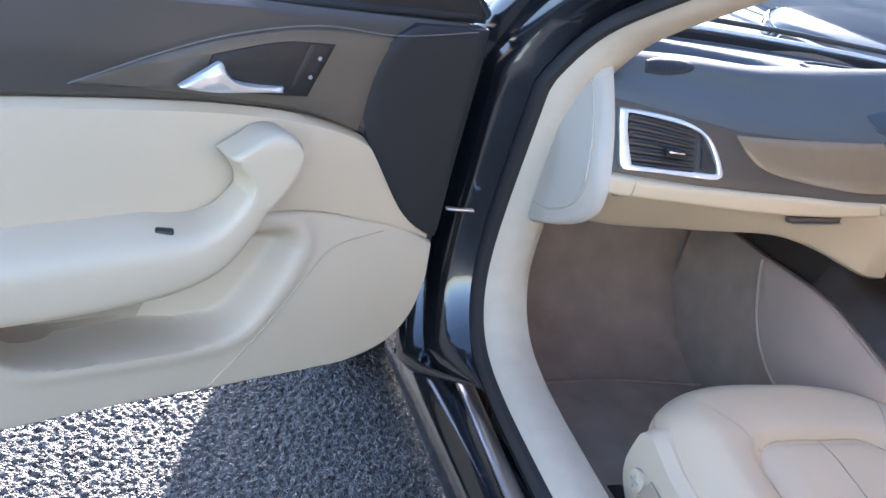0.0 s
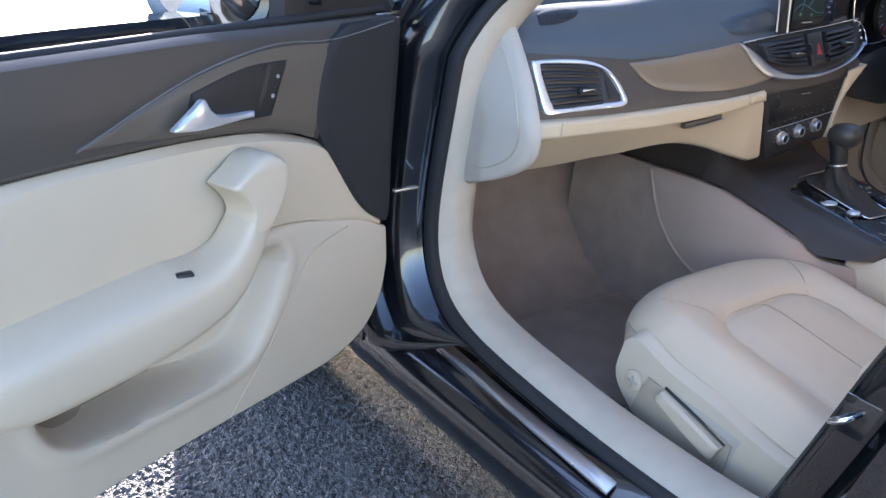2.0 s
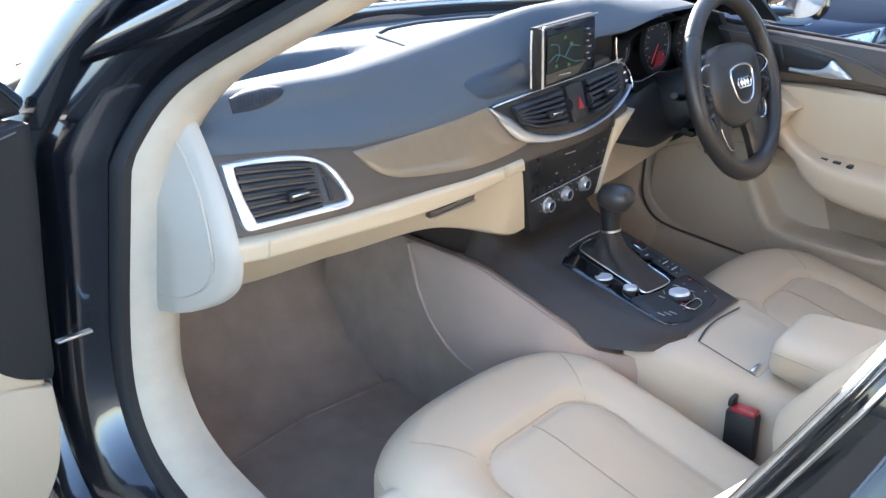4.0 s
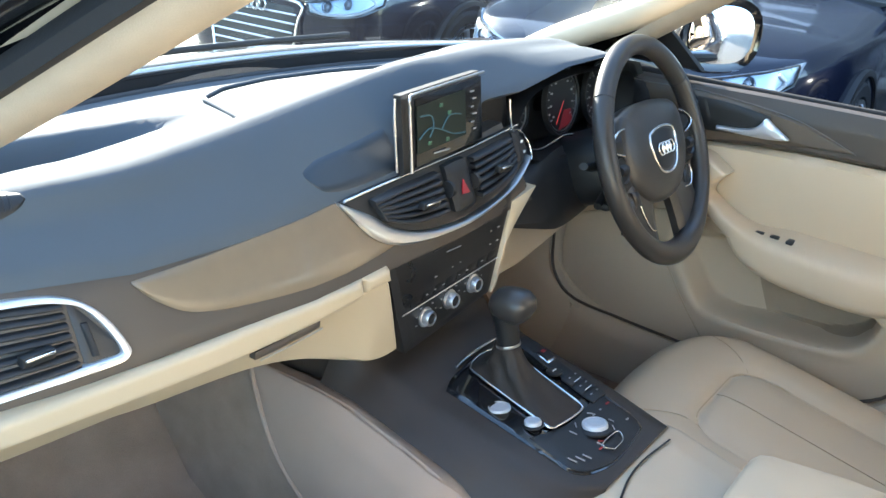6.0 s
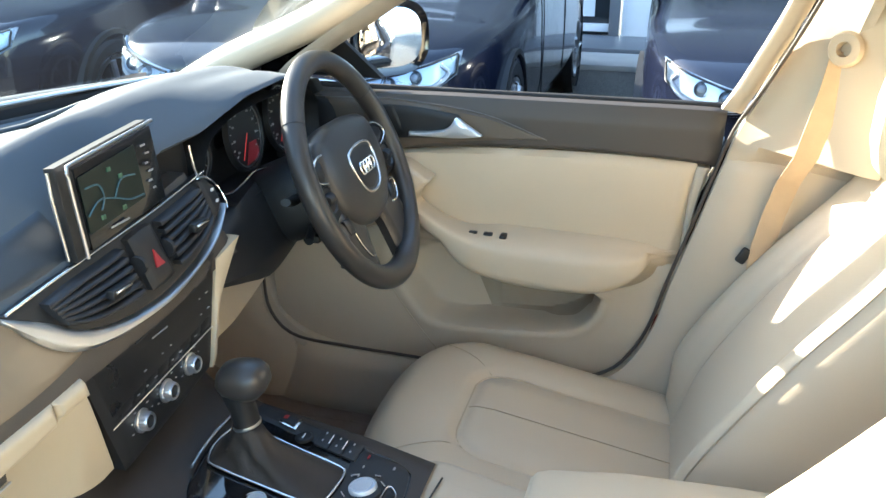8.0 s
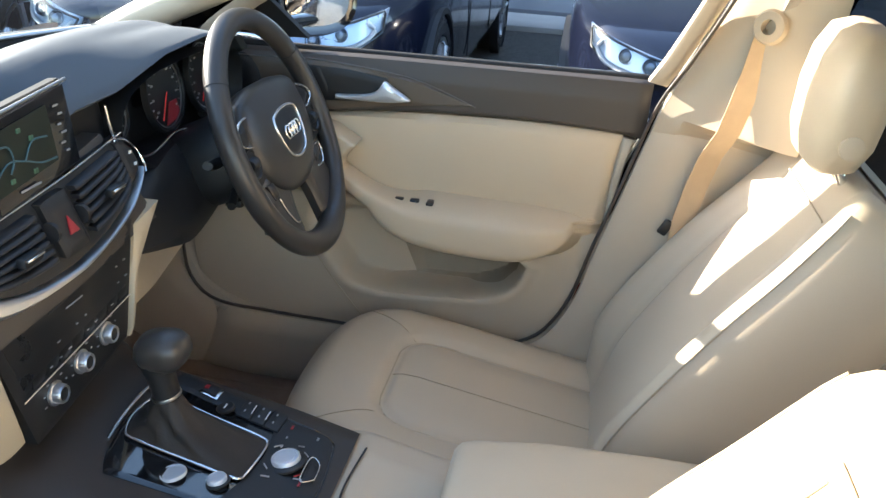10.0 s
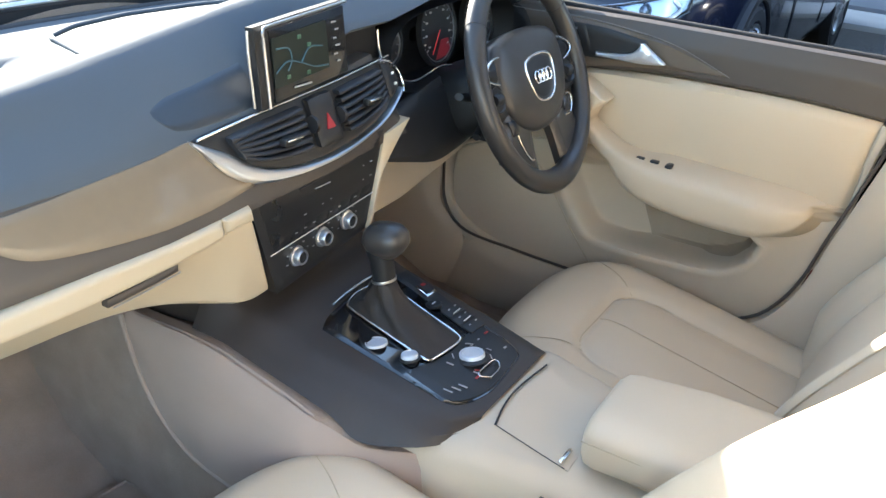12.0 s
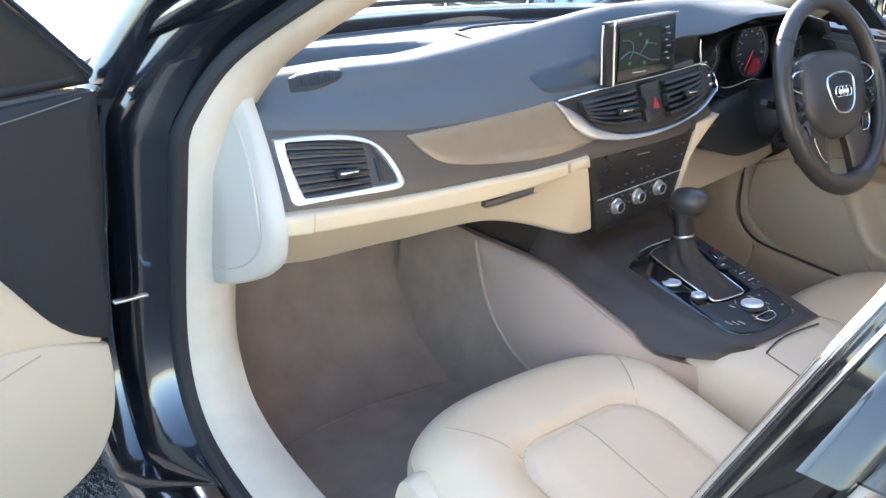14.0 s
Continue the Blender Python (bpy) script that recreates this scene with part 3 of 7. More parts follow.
# underside, wheels and tail, out of view; tray and front wheels block low sun
rbox("undertray", (0, -0.70, 0.185), (1.56, 3.9, 0.012), RUBBER, body, "black undertray, out of view, added to block the sun", bev=0.004)
for side in (-1, 1):
    for y in (0.92, -1.95):
        m0 = aim((side * 0.86, y, 0.33), (side, 0, 0))
        wl = lathe("road_wheel", [(0.0, 0.0), (0.225, 0.0), (0.24, 0.012), (0.30, 0.014), (0.328, 0.0), (0.332, -0.05), (0.328, -0.20), (0, -0.20)], m0, RUBBER, body, "black tyre on a silver rim", seg=40)
        lathe("rim", [(0.0, 0.010), (0.05, 0.014), (0.06, 0.004), (0.2, 0.004), (0.21, 0.014), (0.228, 0.014), (0.228, 0.0), (0, 0)], m0, ALU, wl, "silver alloy rim", seg=40)
    patch("rear_quarter", [(-1.70, 0.24), (-1.73, 0.50), (-1.85, 0.66), (-2.05, 0.66), (-2.17, 0.50), (-2.22, 0.24), (-2.62, 0.30)], [(-1.70, 0.985), (-1.85, 0.99), (-2.05, 0.99), (-2.30, 0.98), (-2.62, 0.92)],
          lambda s, n, z, q=side: (q * (0.905 + n - 0.30 * max(0, -1.9 - s) ** 1.7 - 0.25 * max(0.0, z - 0.90)), s, z), PAINT, body, "gloss black rear quarter", nu=40, nv=10, thick=0.004, edge=0.003)
boot = []
for y, z, w in ((-1.60, 1.015, 0.80), (-1.90, 1.02, 0.82), (-2.30, 1.01, 0.78), (-2.58, 0.985, 0.70), (-2.66, 0.94, 0.68), (-2.70, 0.75, 0.70), (-2.74, 0.62, 0.72), (-2.72, 0.40, 0.71), (-2.66, 0.26, 0.70)):
    boot.append([(w * u, y + 0.10 * abs(u) ** 3, z - 0.03 * abs(u) ** 3) for u in np.linspace(-1.08, 1.08, 15)])
loft("rear_screen", [[(w * u, y - 0.05 * (1 - u * u), z - 0.03 * abs(u) ** 3) for u in np.linspace(-1, 1, 13)] for y, z, w in ((-2.00, 1.318, 0.49), (-2.18, 1.18, 0.58), (-2.34, 1.018, 0.66))], TINT, body, "dark rear screen", caps=False, closed=False)
loft("boot", boot, PAINT, body, "gloss black boot and tail", caps=False, closed=False)

# bonnet
bon = []
for k, y in enumerate(np.linspace(0.52, 1.62, 12)):
    v = k / 11
    bon.append([(0.83 * u * (1 - 0.16 * v ** 2), y - 0.24 * abs(u) ** 2.2 * (1 - v) - 0.36 * abs(u) ** 3 * v, 0.995 - 0.13 * v - 0.14 * v ** 3 - 0.07 * abs(u) ** 4 + (0.012 if 0.55 < abs(u) < 0.65 else 0)) for u in np.linspace(-1, 1, 25)])
loft("bonnet", bon, PAINT, body, "gloss black bonnet", caps=False, closed=False)
nose = []
for z, fy in ((0.72, 1.62), (0.6, 1.68), (0.4, 1.70), (0.22, 1.64)):
    nose.append([(0.76 * u, fy - 0.42 * abs(u) ** 3, z) for u in np.linspace(-1, 1, 21)])
loft("bumper", nose, PAINT, body, "gloss black front bumper", caps=False, closed=False)
tube("wiper_cowl", [(-0.78, 0.30, 1.0), (-0.4, 0.49, 1.0), (0, 0.54, 1.0), (0.4, 0.49, 1.0), (0.78, 0.30, 1.0)], 0.03, RUBBER, body, "black scuttle panel", flat=0.5)
tube("wiper", [(-0.55, 0.45, 1.030), (-0.1, 0.53, 1.030), (0.35, 0.51, 1.030)], 0.006, BLACK, body, "black wiper arm")
for side in (-1, 1):
    m = aim((side * 0.86, 1.02, 0.31), (side, 0, 0))
    wheel = lathe("wheel", [(0.0, 0.0), (0.1, 0.02), (0.20, 0.0), (0.22, 0.03), (0.24, 0.03), (0.31, 0.02), (0.32, -0.05), (0.31, -0.17), (0.0, -0.17)], m, RUBBER, body, "black tyre on a front wheel")

# floor pan, carpets, bulkhead
floor_rows = []
for y, z in ((-1.0, 0.30), (-0.6, 0.29), (-0.2, 0.28), (0.05, 0.28), (0.20, 0.30), (0.32, 0.36), (0.42, 0.48), (0.46, 0.66), (0.46, 0.90), (0.455, 0.984)):
    floor_rows.append([(x, y + (0.02 if abs(x) < 0.2 else 0), z + 0.02 * math.cos(x * 9)) for x in np.linspace(-0.79, 0.79, 33)])
floor = loft("floor", floor_rows, CARPET, None, caps=False, closed=False)
tagged(floor, "worn grey-beige carpet of the footwells", "floor", kind="structure")
under = mk("underbody", [(-0.84, -2, 0.2), (0.84, -2, 0.2), (0.62, 1.5, 0.2), (-0.62, 1.5, 0.2), (-0.84, -2, 0.24), (0.84, -2, 0.24), (0.62, 1.5, 0.24), (-0.62, 1.5, 0.24)],
           [(0, 1, 2, 3), (4, 5, 6, 7), (0, 1, 5, 4), (1, 2, 6, 5), (2, 3, 7, 6), (3, 0, 4, 7)], RUBBER, body, "black underbody", smooth=False)
for side in (-1, 1):
    sidesheet("kick_panel", [(0.20, 0.29), (0.34, 0.33), (0.46, 0.40)], [(0.20, 0.70), (0.34, 0.72), (0.46, 0.75)], -0.03, CARPET, body, "grey-beige carpeted side panel", side)
    sidesheet("inner_sill", [(0.20, 0.28), (-0.3, 0.27), (-0.7, 0.27)], [(0.17, 0.42), (-0.3, 0.385), (-0.62, 0.40)], -0.02, BEIGE_PLASTIC, body, "beige inner sill trim", side, thick=0.01)
    mat_rows = [[(side * (0.43 + 0.22 * u), 0.22 - 0.36 * v - 0.02 * abs(u) ** 6, 0.312 + 0.02 * max(0, 0.3 - v)) for u in np.linspace(-1, 1, 15)] for v in np.linspace(0, 1, 9)]
    fm = thing("floor_mat", (side * 0.43, 0.05, 0.3), "worn grey-beige carpet floor mat in the footwell", "floor mat", "floor mats")
    loft("carpet_sheet", mat_rows, CARPET, fm, caps=False, closed=False)
    tube("binding", [mat_rows[0][0], mat_rows[0][7], mat_rows[0][14], mat_rows[4][14], mat_rows[8][14], mat_rows[8][7], mat_rows[8][0], mat_rows[4][0], mat_rows[0][0]], 0.003, CARPET, fm, "stitched edge", n=60, seg=6, curve=False)
# rear bench hint behind the front seats
rbox("rear_bench", (0, -1.55, 0.45), (1.3, 0.5, 0.3), BEIGE, None, bev=0.06, seg=4)
tagged(bpy.data.objects["rear_bench"], "beige leather rear bench behind the front seats", "bench seat")


# ---- doors ----
def door(name, to, at, label, dz, opened):
    """A front door; to(s, n, z): s back from its front edge, n into the cabin."""
    d = thing(name, at, label, "car door", "front doors")

    def t(s, n, z):
        if not opened:
            proud = max(0, min(1, (n - 0.0135) / 0.006))
            s -= max(0.033 * max(0, min(1, (z - 0.85) / 0.03)) * max(0, min(1, (0.85 - s) / 0.2)),
                     0.062 * max(0, min(1, (z - 0.70) / 0.07)) * max(0, min(1, (s - 0.22) / 0.06)) * max(0, min(1, (0.862 - z) / 0.01)) * max(0, min(1, (0.55 - s) / 0.1)),
                     0.050 * proud * max(0, min(1, (0.73 - z) / 0.02)) * max(0, min(1, (s - 0.52) / 0.24)) * max(0, min(1, (z - 0.59) / 0.02)))
        return to(s, n, z + dz * (1 - max(0, z - 0.93) / 0.07))
    # shell of painted metal
    patch("door_shell", [(-0.035, 0.50), (0.02, 0.36), (0.2, 0.325), (0.5, 0.33), (0.73, 0.335), (0.82, 0.345), (0.88, 0.40), (0.905, 0.56), (0.915, 0.80), (0.915, 0.86)],
          [(s, z - (0.0 if opened else 0.045)) for s, z in ((-0.035, 0.985), (0.1, 0.992), (0.3, 0.997), (0.5, 1.0), (0.65, 1.0), (0.78, 1.0), (0.86, 1.0), (0.905, 1.0), (0.91, 0.99))], t, PAINT, d, "gloss black door shell", depth=-0.112, nu=50, nv=14, thick=0.05, edge=0.02)
    # lower trim with its pocket sunk in
    PK = [tuple(q) for q in resample([(0.702, 0.600), (0.690, 0.560), (0.664, 0.530), (0.620, 0.513), (0.50, 0.505), (0.38, 0.503), (0.335, 0.515), (0.302, 0.555), (0.262, 0.625), (0.256, 0.655), (0.285, 0.676), (0.40, 0.670), (0.5, 0.650), (0.62, 0.625), (0.702, 0.600)], 60)[:-1]]
    pk_a = np.array(PK)
    pk_d = np.roll(pk_a, -1, 0) - pk_a

    def inside(s, z):
        c, j = False, len(PK) - 1
        for i in range(len(PK)):
            (a, b), (e, f) = PK[i], PK[j]
            if (b > z) != (f > z) and s < (e - a) * (z - b) / (f - b + 1e-9) + a:
                c = not c
            j = i
        return c

    def gap(s, z):
        w = np.array((s, z)) - pk_a
        u = np.clip((w * pk_d).sum(1) / (pk_d * pk_d).sum(1), 0, 1)
        q = float(np.min(np.hypot(*(w - u[:, None] * pk_d).T)))
        return q if inside(s, z) else -q

    def lower(s, z):
        g = gap(s, z)
        deep = float(np.interp(s, [0.26, 0.36, 0.48], [0.030, 0.058, 0.096]))
        k = max(0, min(1, (g + 0.005) / (0.014 + 0.022 * max(0, min(1, (0.42 - s) / 0.1)) + 0.012 * max(0, min(1, (s - 0.58) / 0.06)))))
        sunk = deep * k * k * (3 - 2 * k)
        lip = 0.004 * math.exp(-((g + 0.014) / 0.012) ** 2)
        belly = 0.018 * math.sin(max(0, min(1, (z - 0.40) / 0.35)) * math.pi)
        return belly + lip - sunk
    patch("lower_trim", [(-0.014, 0.56), (-0.005, 0.48), (0.031, 0.425), (0.10, 0.40), (0.176, 0.398), (0.4, 0.408), (0.557, 0.416), (0.70, 0.417), (0.755, 0.44), (0.79, 0.49), (0.815, 0.56)],
          [(-0.013, 0.622), (0.06, 0.655), (0.14, 0.678), (0.22, 0.696), (0.30, 0.704), (0.4, 0.70), (0.5, 0.695), (0.62, 0.69), (0.75, 0.685), (0.82, 0.68), (0.855, 0.672)],
          t, BEIGE_PLASTIC, d, "beige lower door trim with a map pocket", depth=lower, nu=210, nv=96, thick=0.03, edge=0.008)
    patch("pocket_lining", [(0.462, 0.511), (0.52, 0.512), (0.60, 0.517), (0.652, 0.532), (0.682, 0.562)], [(0.405, 0.658), (0.50, 0.640), (0.60, 0.620), (0.656, 0.606), (0.692, 0.594)], t, LINING_AND_SHADE, d, "darker lining inside the map pocket", depth=lambda s, z: lower(s, z) + 0.002, nu=48, nv=24, thick=0.002, edge=0.001)
    # speaker panel seam
    tube("speaker_seam", [t(s, lower(s, z) + 0.001, z) for s, z in ((0.10, 0.655), (0.19, 0.640), (0.235, 0.60), (0.30, 0.51), (0.358, 0.432), (0.37, 0.415))], 0.0013, SEAM, d, seg=6)
    # leather insert
    patch("leather_insert", [(-0.012, 0.622), (0.03, 0.638), (0.08, 0.654), (0.14, 0.671), (0.20, 0.686), (0.27, 0.698), (0.39, 0.698), (0.60, 0.698), (0.75, 0.690), (0.825, 0.680), (0.842, 0.675)],
          [(-0.010, 0.634), (0.035, 0.662), (0.075, 0.70), (0.12, 0.76), (0.165, 0.812), (0.28, 0.848), (0.40, 0.864), (0.543, 0.871), (0.70, 0.873), (0.80, 0.870), (0.862, 0.866)], t, BEIGE, d, "smooth beige leather insert", depth=0.008, nu=70, nv=18, thick=0.03, edge=0.008, puff=0.006)
    patch("rear_trim", [(0.815, 0.575), (0.835, 0.63), (0.850, 0.672), (0.87, 0.80), (0.885, 0.86)], [(0.80, 0.575), (0.822, 0.63), (0.842, 0.676), (0.852, 0.80), (0.862, 0.862)], t, BEIGE_PLASTIC, d, depth=0.012, nu=20, nv=6, thick=0.03, edge=0.006)
    # dark upper: pad, inlay and its line
    patch("upper_pad", [(0.0, 0.66), (0.03, 0.69), (0.10, 0.76), (0.165, 0.816), (0.28, 0.852), (0.40, 0.868), (0.543, 0.875), (0.70, 0.877), (0.86, 0.868), (0.90, 0.86)],
          [(-0.03, 0.985), (0.0, 0.99), (0.06, 0.992), (0.15, 0.994), (0.28, 0.997), (0.40, 1.0), (0.543, 1.0), (0.70, 1.0), (0.86, 1.0), (0.905, 0.995)], t, BROWN, d, "dark brown upper door pad", depth=lambda s, z: 0.012 - 0.25 * max(0, z - 0.93) ** 1.2, nu=60, nv=18, thick=0.03, edge=0.008)
    patch("inlay", [(0.19, 0.826), (0.28, 0.858), (0.40, 0.876), (0.50, 0.886), (0.604, 0.894)], [(0.15, 0.965), (0.28, 0.972), (0.40, 0.957), (0.50, 0.930), (0.606, 0.896)],
          t, INLAY_DARK, d, "satin brown door inlay", depth=0.016, nu=34, nv=10, thick=0.01, edge=0.004)
    tube("inlay_line", [t(s, 0.019, z) for s, z in ((0.0, 0.985), (0.15, 0.972), (0.28, 0.979), (0.40, 0.964), (0.50, 0.936), (0.61, 0.895))], 0.0010, DULL, d, "thin grey line", seg=8)
    patch("front_cover", [(-0.006, 0.634), (0.040, 0.660), (0.080, 0.697), (0.128, 0.762), (0.175, 0.828), (0.192, 0.890), (0.178, 0.94), (0.145, 0.972), (0.11, 0.988)], [(-0.016, 0.632), (-0.020, 0.70), (-0.022, 0.76), (-0.025, 0.82), (-0.028, 0.87), (-0.03, 0.92), (-0.03, 0.96), (-0.03, 0.988)], t, RUBBER, d, "black front corner of the door", depth=0.018, nu=24, nv=16, thick=0.03, edge=0.006)
    # handle in its dark bowl
    bowl = patch("handle_bowl", [(0.29, 0.881), (0.36, 0.884), (0.45, 0.893)], [(0.258, 0.954), (0.34, 0.954), (0.436, 0.934)], t, BLACK, d, "black handle bowl", depth=0.0215, nu=16, nv=6, thick=0.004, edge=0.003)
    patch("door_handle", [(0.335, 0.8885), (0.38, 0.8895), (0.43, 0.8915), (0.46, 0.894), (0.485, 0.8975)], [(0.335, 0.8965), (0.375, 0.899), (0.408, 0.9055), (0.424, 0.9165), (0.434, 0.9300), (0.452, 0.9200), (0.485, 0.9000)], t, SATIN, d, "polished door handle", depth=lambda s, z: 0.032 + 0.010 * max(0, min(1, (s - 0.36) / 0.08)), nu=40, nv=6, thick=0.008, edge=0.004)
    patch("lock_buttons", [(0.29, 0.893), (0.325, 0.893)], [(0.262, 0.952), (0.30, 0.954)], t, BLACK, d, "black lock buttons", depth=0.023, nu=8, nv=5, thick=0.004, edge=0.002, curve=False)
    for k in (0.910, 0.936):
        lathe("lock_mark", [(0.0, 0.001), (0.003, 0.001), (0.003, 0)], aim(t(0.294 - (k - 0.91) * 0.4, 0.024, k), Vector(t(0, 1, 0)) - Vector(t(0, 0, 0))), DIM, d, seg=8)
    # armrest running up into the grab handle
    spine = [(0.842, 0.690, 0.003, 0.0, 0.020), (0.832, 0.684, 0.010, 0.0, 0.046), (0.812, 0.673, 0.020, 0.0, 0.062), (0.785, 0.665, 0.029, 0.0, 0.072), (0.75, 0.660, 0.036, 0.0, 0.078), (0.70, 0.658, 0.040, 0.0, 0.081), (0.58, 0.661, 0.041, 0.0, 0.083), (0.49, 0.668, 0.038, 0.0, 0.084), (0.435, 0.684, 0.033, 0.0, 0.084),
             (0.396, 0.716, 0.025, 0.01, 0.080), (0.377, 0.742, 0.022, 0.013, 0.077), (0.363, 0.764, 0.020, 0.016, 0.073), (0.356, 0.776, 0.017, 0.020, 0.068)]
    sp = resample(spine, 64)
    rings = []
    for i, (s, z, h, n0, n1) in enumerate(sp):
        g = sp[min(i + 1, 63), :2] - sp[max(i - 1, 0), :2]
        g /= np.linalg.norm(g) + 1e-9
        side_s, side_z = g[1], -g[0]
        flat_part = max(0, min(1, (s - 0.40) / 0.1))
        ring = []
        for a in np.linspace(0, 2 * math.pi, 28, endpoint=False):
            c, q = math.cos(a), math.sin(a)
            n = (n0 + n1) / 2 + math.copysign(abs(c) ** 0.45, c) * (n1 - n0 + 0.012 * flat_part) / 2 - 0.006 * flat_part
            v = math.copysign(abs(q) ** 0.5, q) * h
            lean = flat_part * ((n1 - n) * 0.28 if q < 0 else (n1 - n) * -0.12)
            ring.append(t(s - side_s * v, n, z - side_z * v + lean))
        rings.append(ring)
    loft("armrest", rings, BEIGE, d, "padded beige armrest with grab handle", sharp=75)
    # broad head of the grab handle, from its pointed rear tip round to the neck
    patch("grab_head", [(0.416, 0.811), (0.402, 0.798), (0.391, 0.782), (0.388, 0.766), (0.394, 0.748), (0.408, 0.730)], [(0.417, 0.814), (0.390, 0.830), (0.362, 0.843), (0.332, 0.842), (0.312, 0.822), (0.317, 0.793), (0.338, 0.762), (0.364, 0.734)],
          t, BEIGE, d, "smooth beige head of the grab handle", depth=lambda s, z: 0.072 + 0.006 * min(1, (0.84 - z) / 0.09) - 0.06 * max(0, s - 0.36) - 0.4 * max(0, z - 0.83), nu=52, nv=16, thick=0.042, edge=0.010)
    tube("armrest_line", [t(s - (0 if opened else 0.05 * max(0, min(1, (s - 0.52) / 0.24))), 0.0135, z) for s, z in ((0.826, 0.683), (0.80, 0.692), (0.75, 0.70), (0.68, 0.708), (0.565, 0.709), (0.45, 0.704), (0.36, 0.697))], 0.0016, SEAM, d, seg=6)
    tube("handle_slit", [t(s, 0.012, z) for s, z in ((0.392, 0.716), (0.376, 0.735), (0.352, 0.760))], 0.0022, BROWN, d, "dark slit behind the grab handle", seg=6)
    # window switch, red lamp
    if not opened:
        for k in range(3):
            rbox("window_switch", t(0.425 + 0.028 * k, 0.050, 0.713), (0.014, 0.018, 0.008), BLACK, d, "black window switch", bev=0.003)
    rbox("window_switch", t(0.509 if not opened else 0.492, 0.050, 0.7125), (0.024, 0.014, 0.008), BLACK, d, "black window switch", bev=0.003)
    patch("red_reflector", [(0.800, 0.522), (0.806, 0.519)], [(0.814, 0.575), (0.824, 0.575)], t, REFLECTOR, d, "red door reflector", depth=0.02, nu=6, nv=8, thick=0.006, edge=0.003, curve=False)
    # glass channel lip
    tube("window_seal", [t(s, -0.02, 1.0) for s in (-0.02, 0.3, 0.6, 0.9)], 0.007, RUBBER, d, "black window seal")
    if opened:
        tube("window_frame", [t(-0.05, -0.03, 1.0), t(0.07, -0.03, 1.11), t(0.22, -0.035, 1.235), t(0.36, -0.04, 1.305), t(0.52, -0.05, 1.345), t(0.70, -0.05, 1.35), t(0.86, -0.05, 1.31), t(0.905, -0.05, 1.15), t(0.905, -0.05, 0.99)], 0.014, GLOSS, d, "gloss black window frame", n=60)
        patch("mirror_panel", [(-0.048, 0.990), (0.08, 0.992), (0.22, 0.994)], [(-0.046, 1.002), (0.08, 1.118), (0.22, 1.232)], t, BLACK, d, "black corner panel behind the door mirror", depth=-0.015, nu=16, nv=8, thick=0.03, edge=0.004)
    return d


U0 = np.array((-0.930, -0.368))
N0 = np.array((0.368, -0.930))
HINGE = np.array((-0.925, 0.178))


def to_left(s, n, z):
    x, y = HINGE + U0 * s + N0 * (n - 0.012)
    return (x, y, z)


def to_right(s, n, z):
    return (0.735 - n, 0.145 - 0.95 * s, z)


door("passenger_door", to_left, (-1.3, 0.03, 0), "open black car door with beige trim beside the passenger seat", 0.0, True)
door("driver_door", to_right, (0.75, -0.25, 0), "closed black car door with beige trim beside the driver's seat", 0.032, False)


# ---- dashboard ----
def face(x, z):
    return float(np.interp(x, [-0.75, -0.6, -0.5, -0.3, 0, 0.3, 0.6, 0.75], [0.06, 0.02, 0, -0.03, -0.044, -0.03, 0.02, 0.06])) + 0.45 * (z - 0.87)


def on_face(s, n, z):
    return (s, face(s, z) - n, z)


dash = thing("dashboard", (0, 0.15, 0.7), "dark dashboard with beige glovebox and bright-edged air vents", "dashboard")
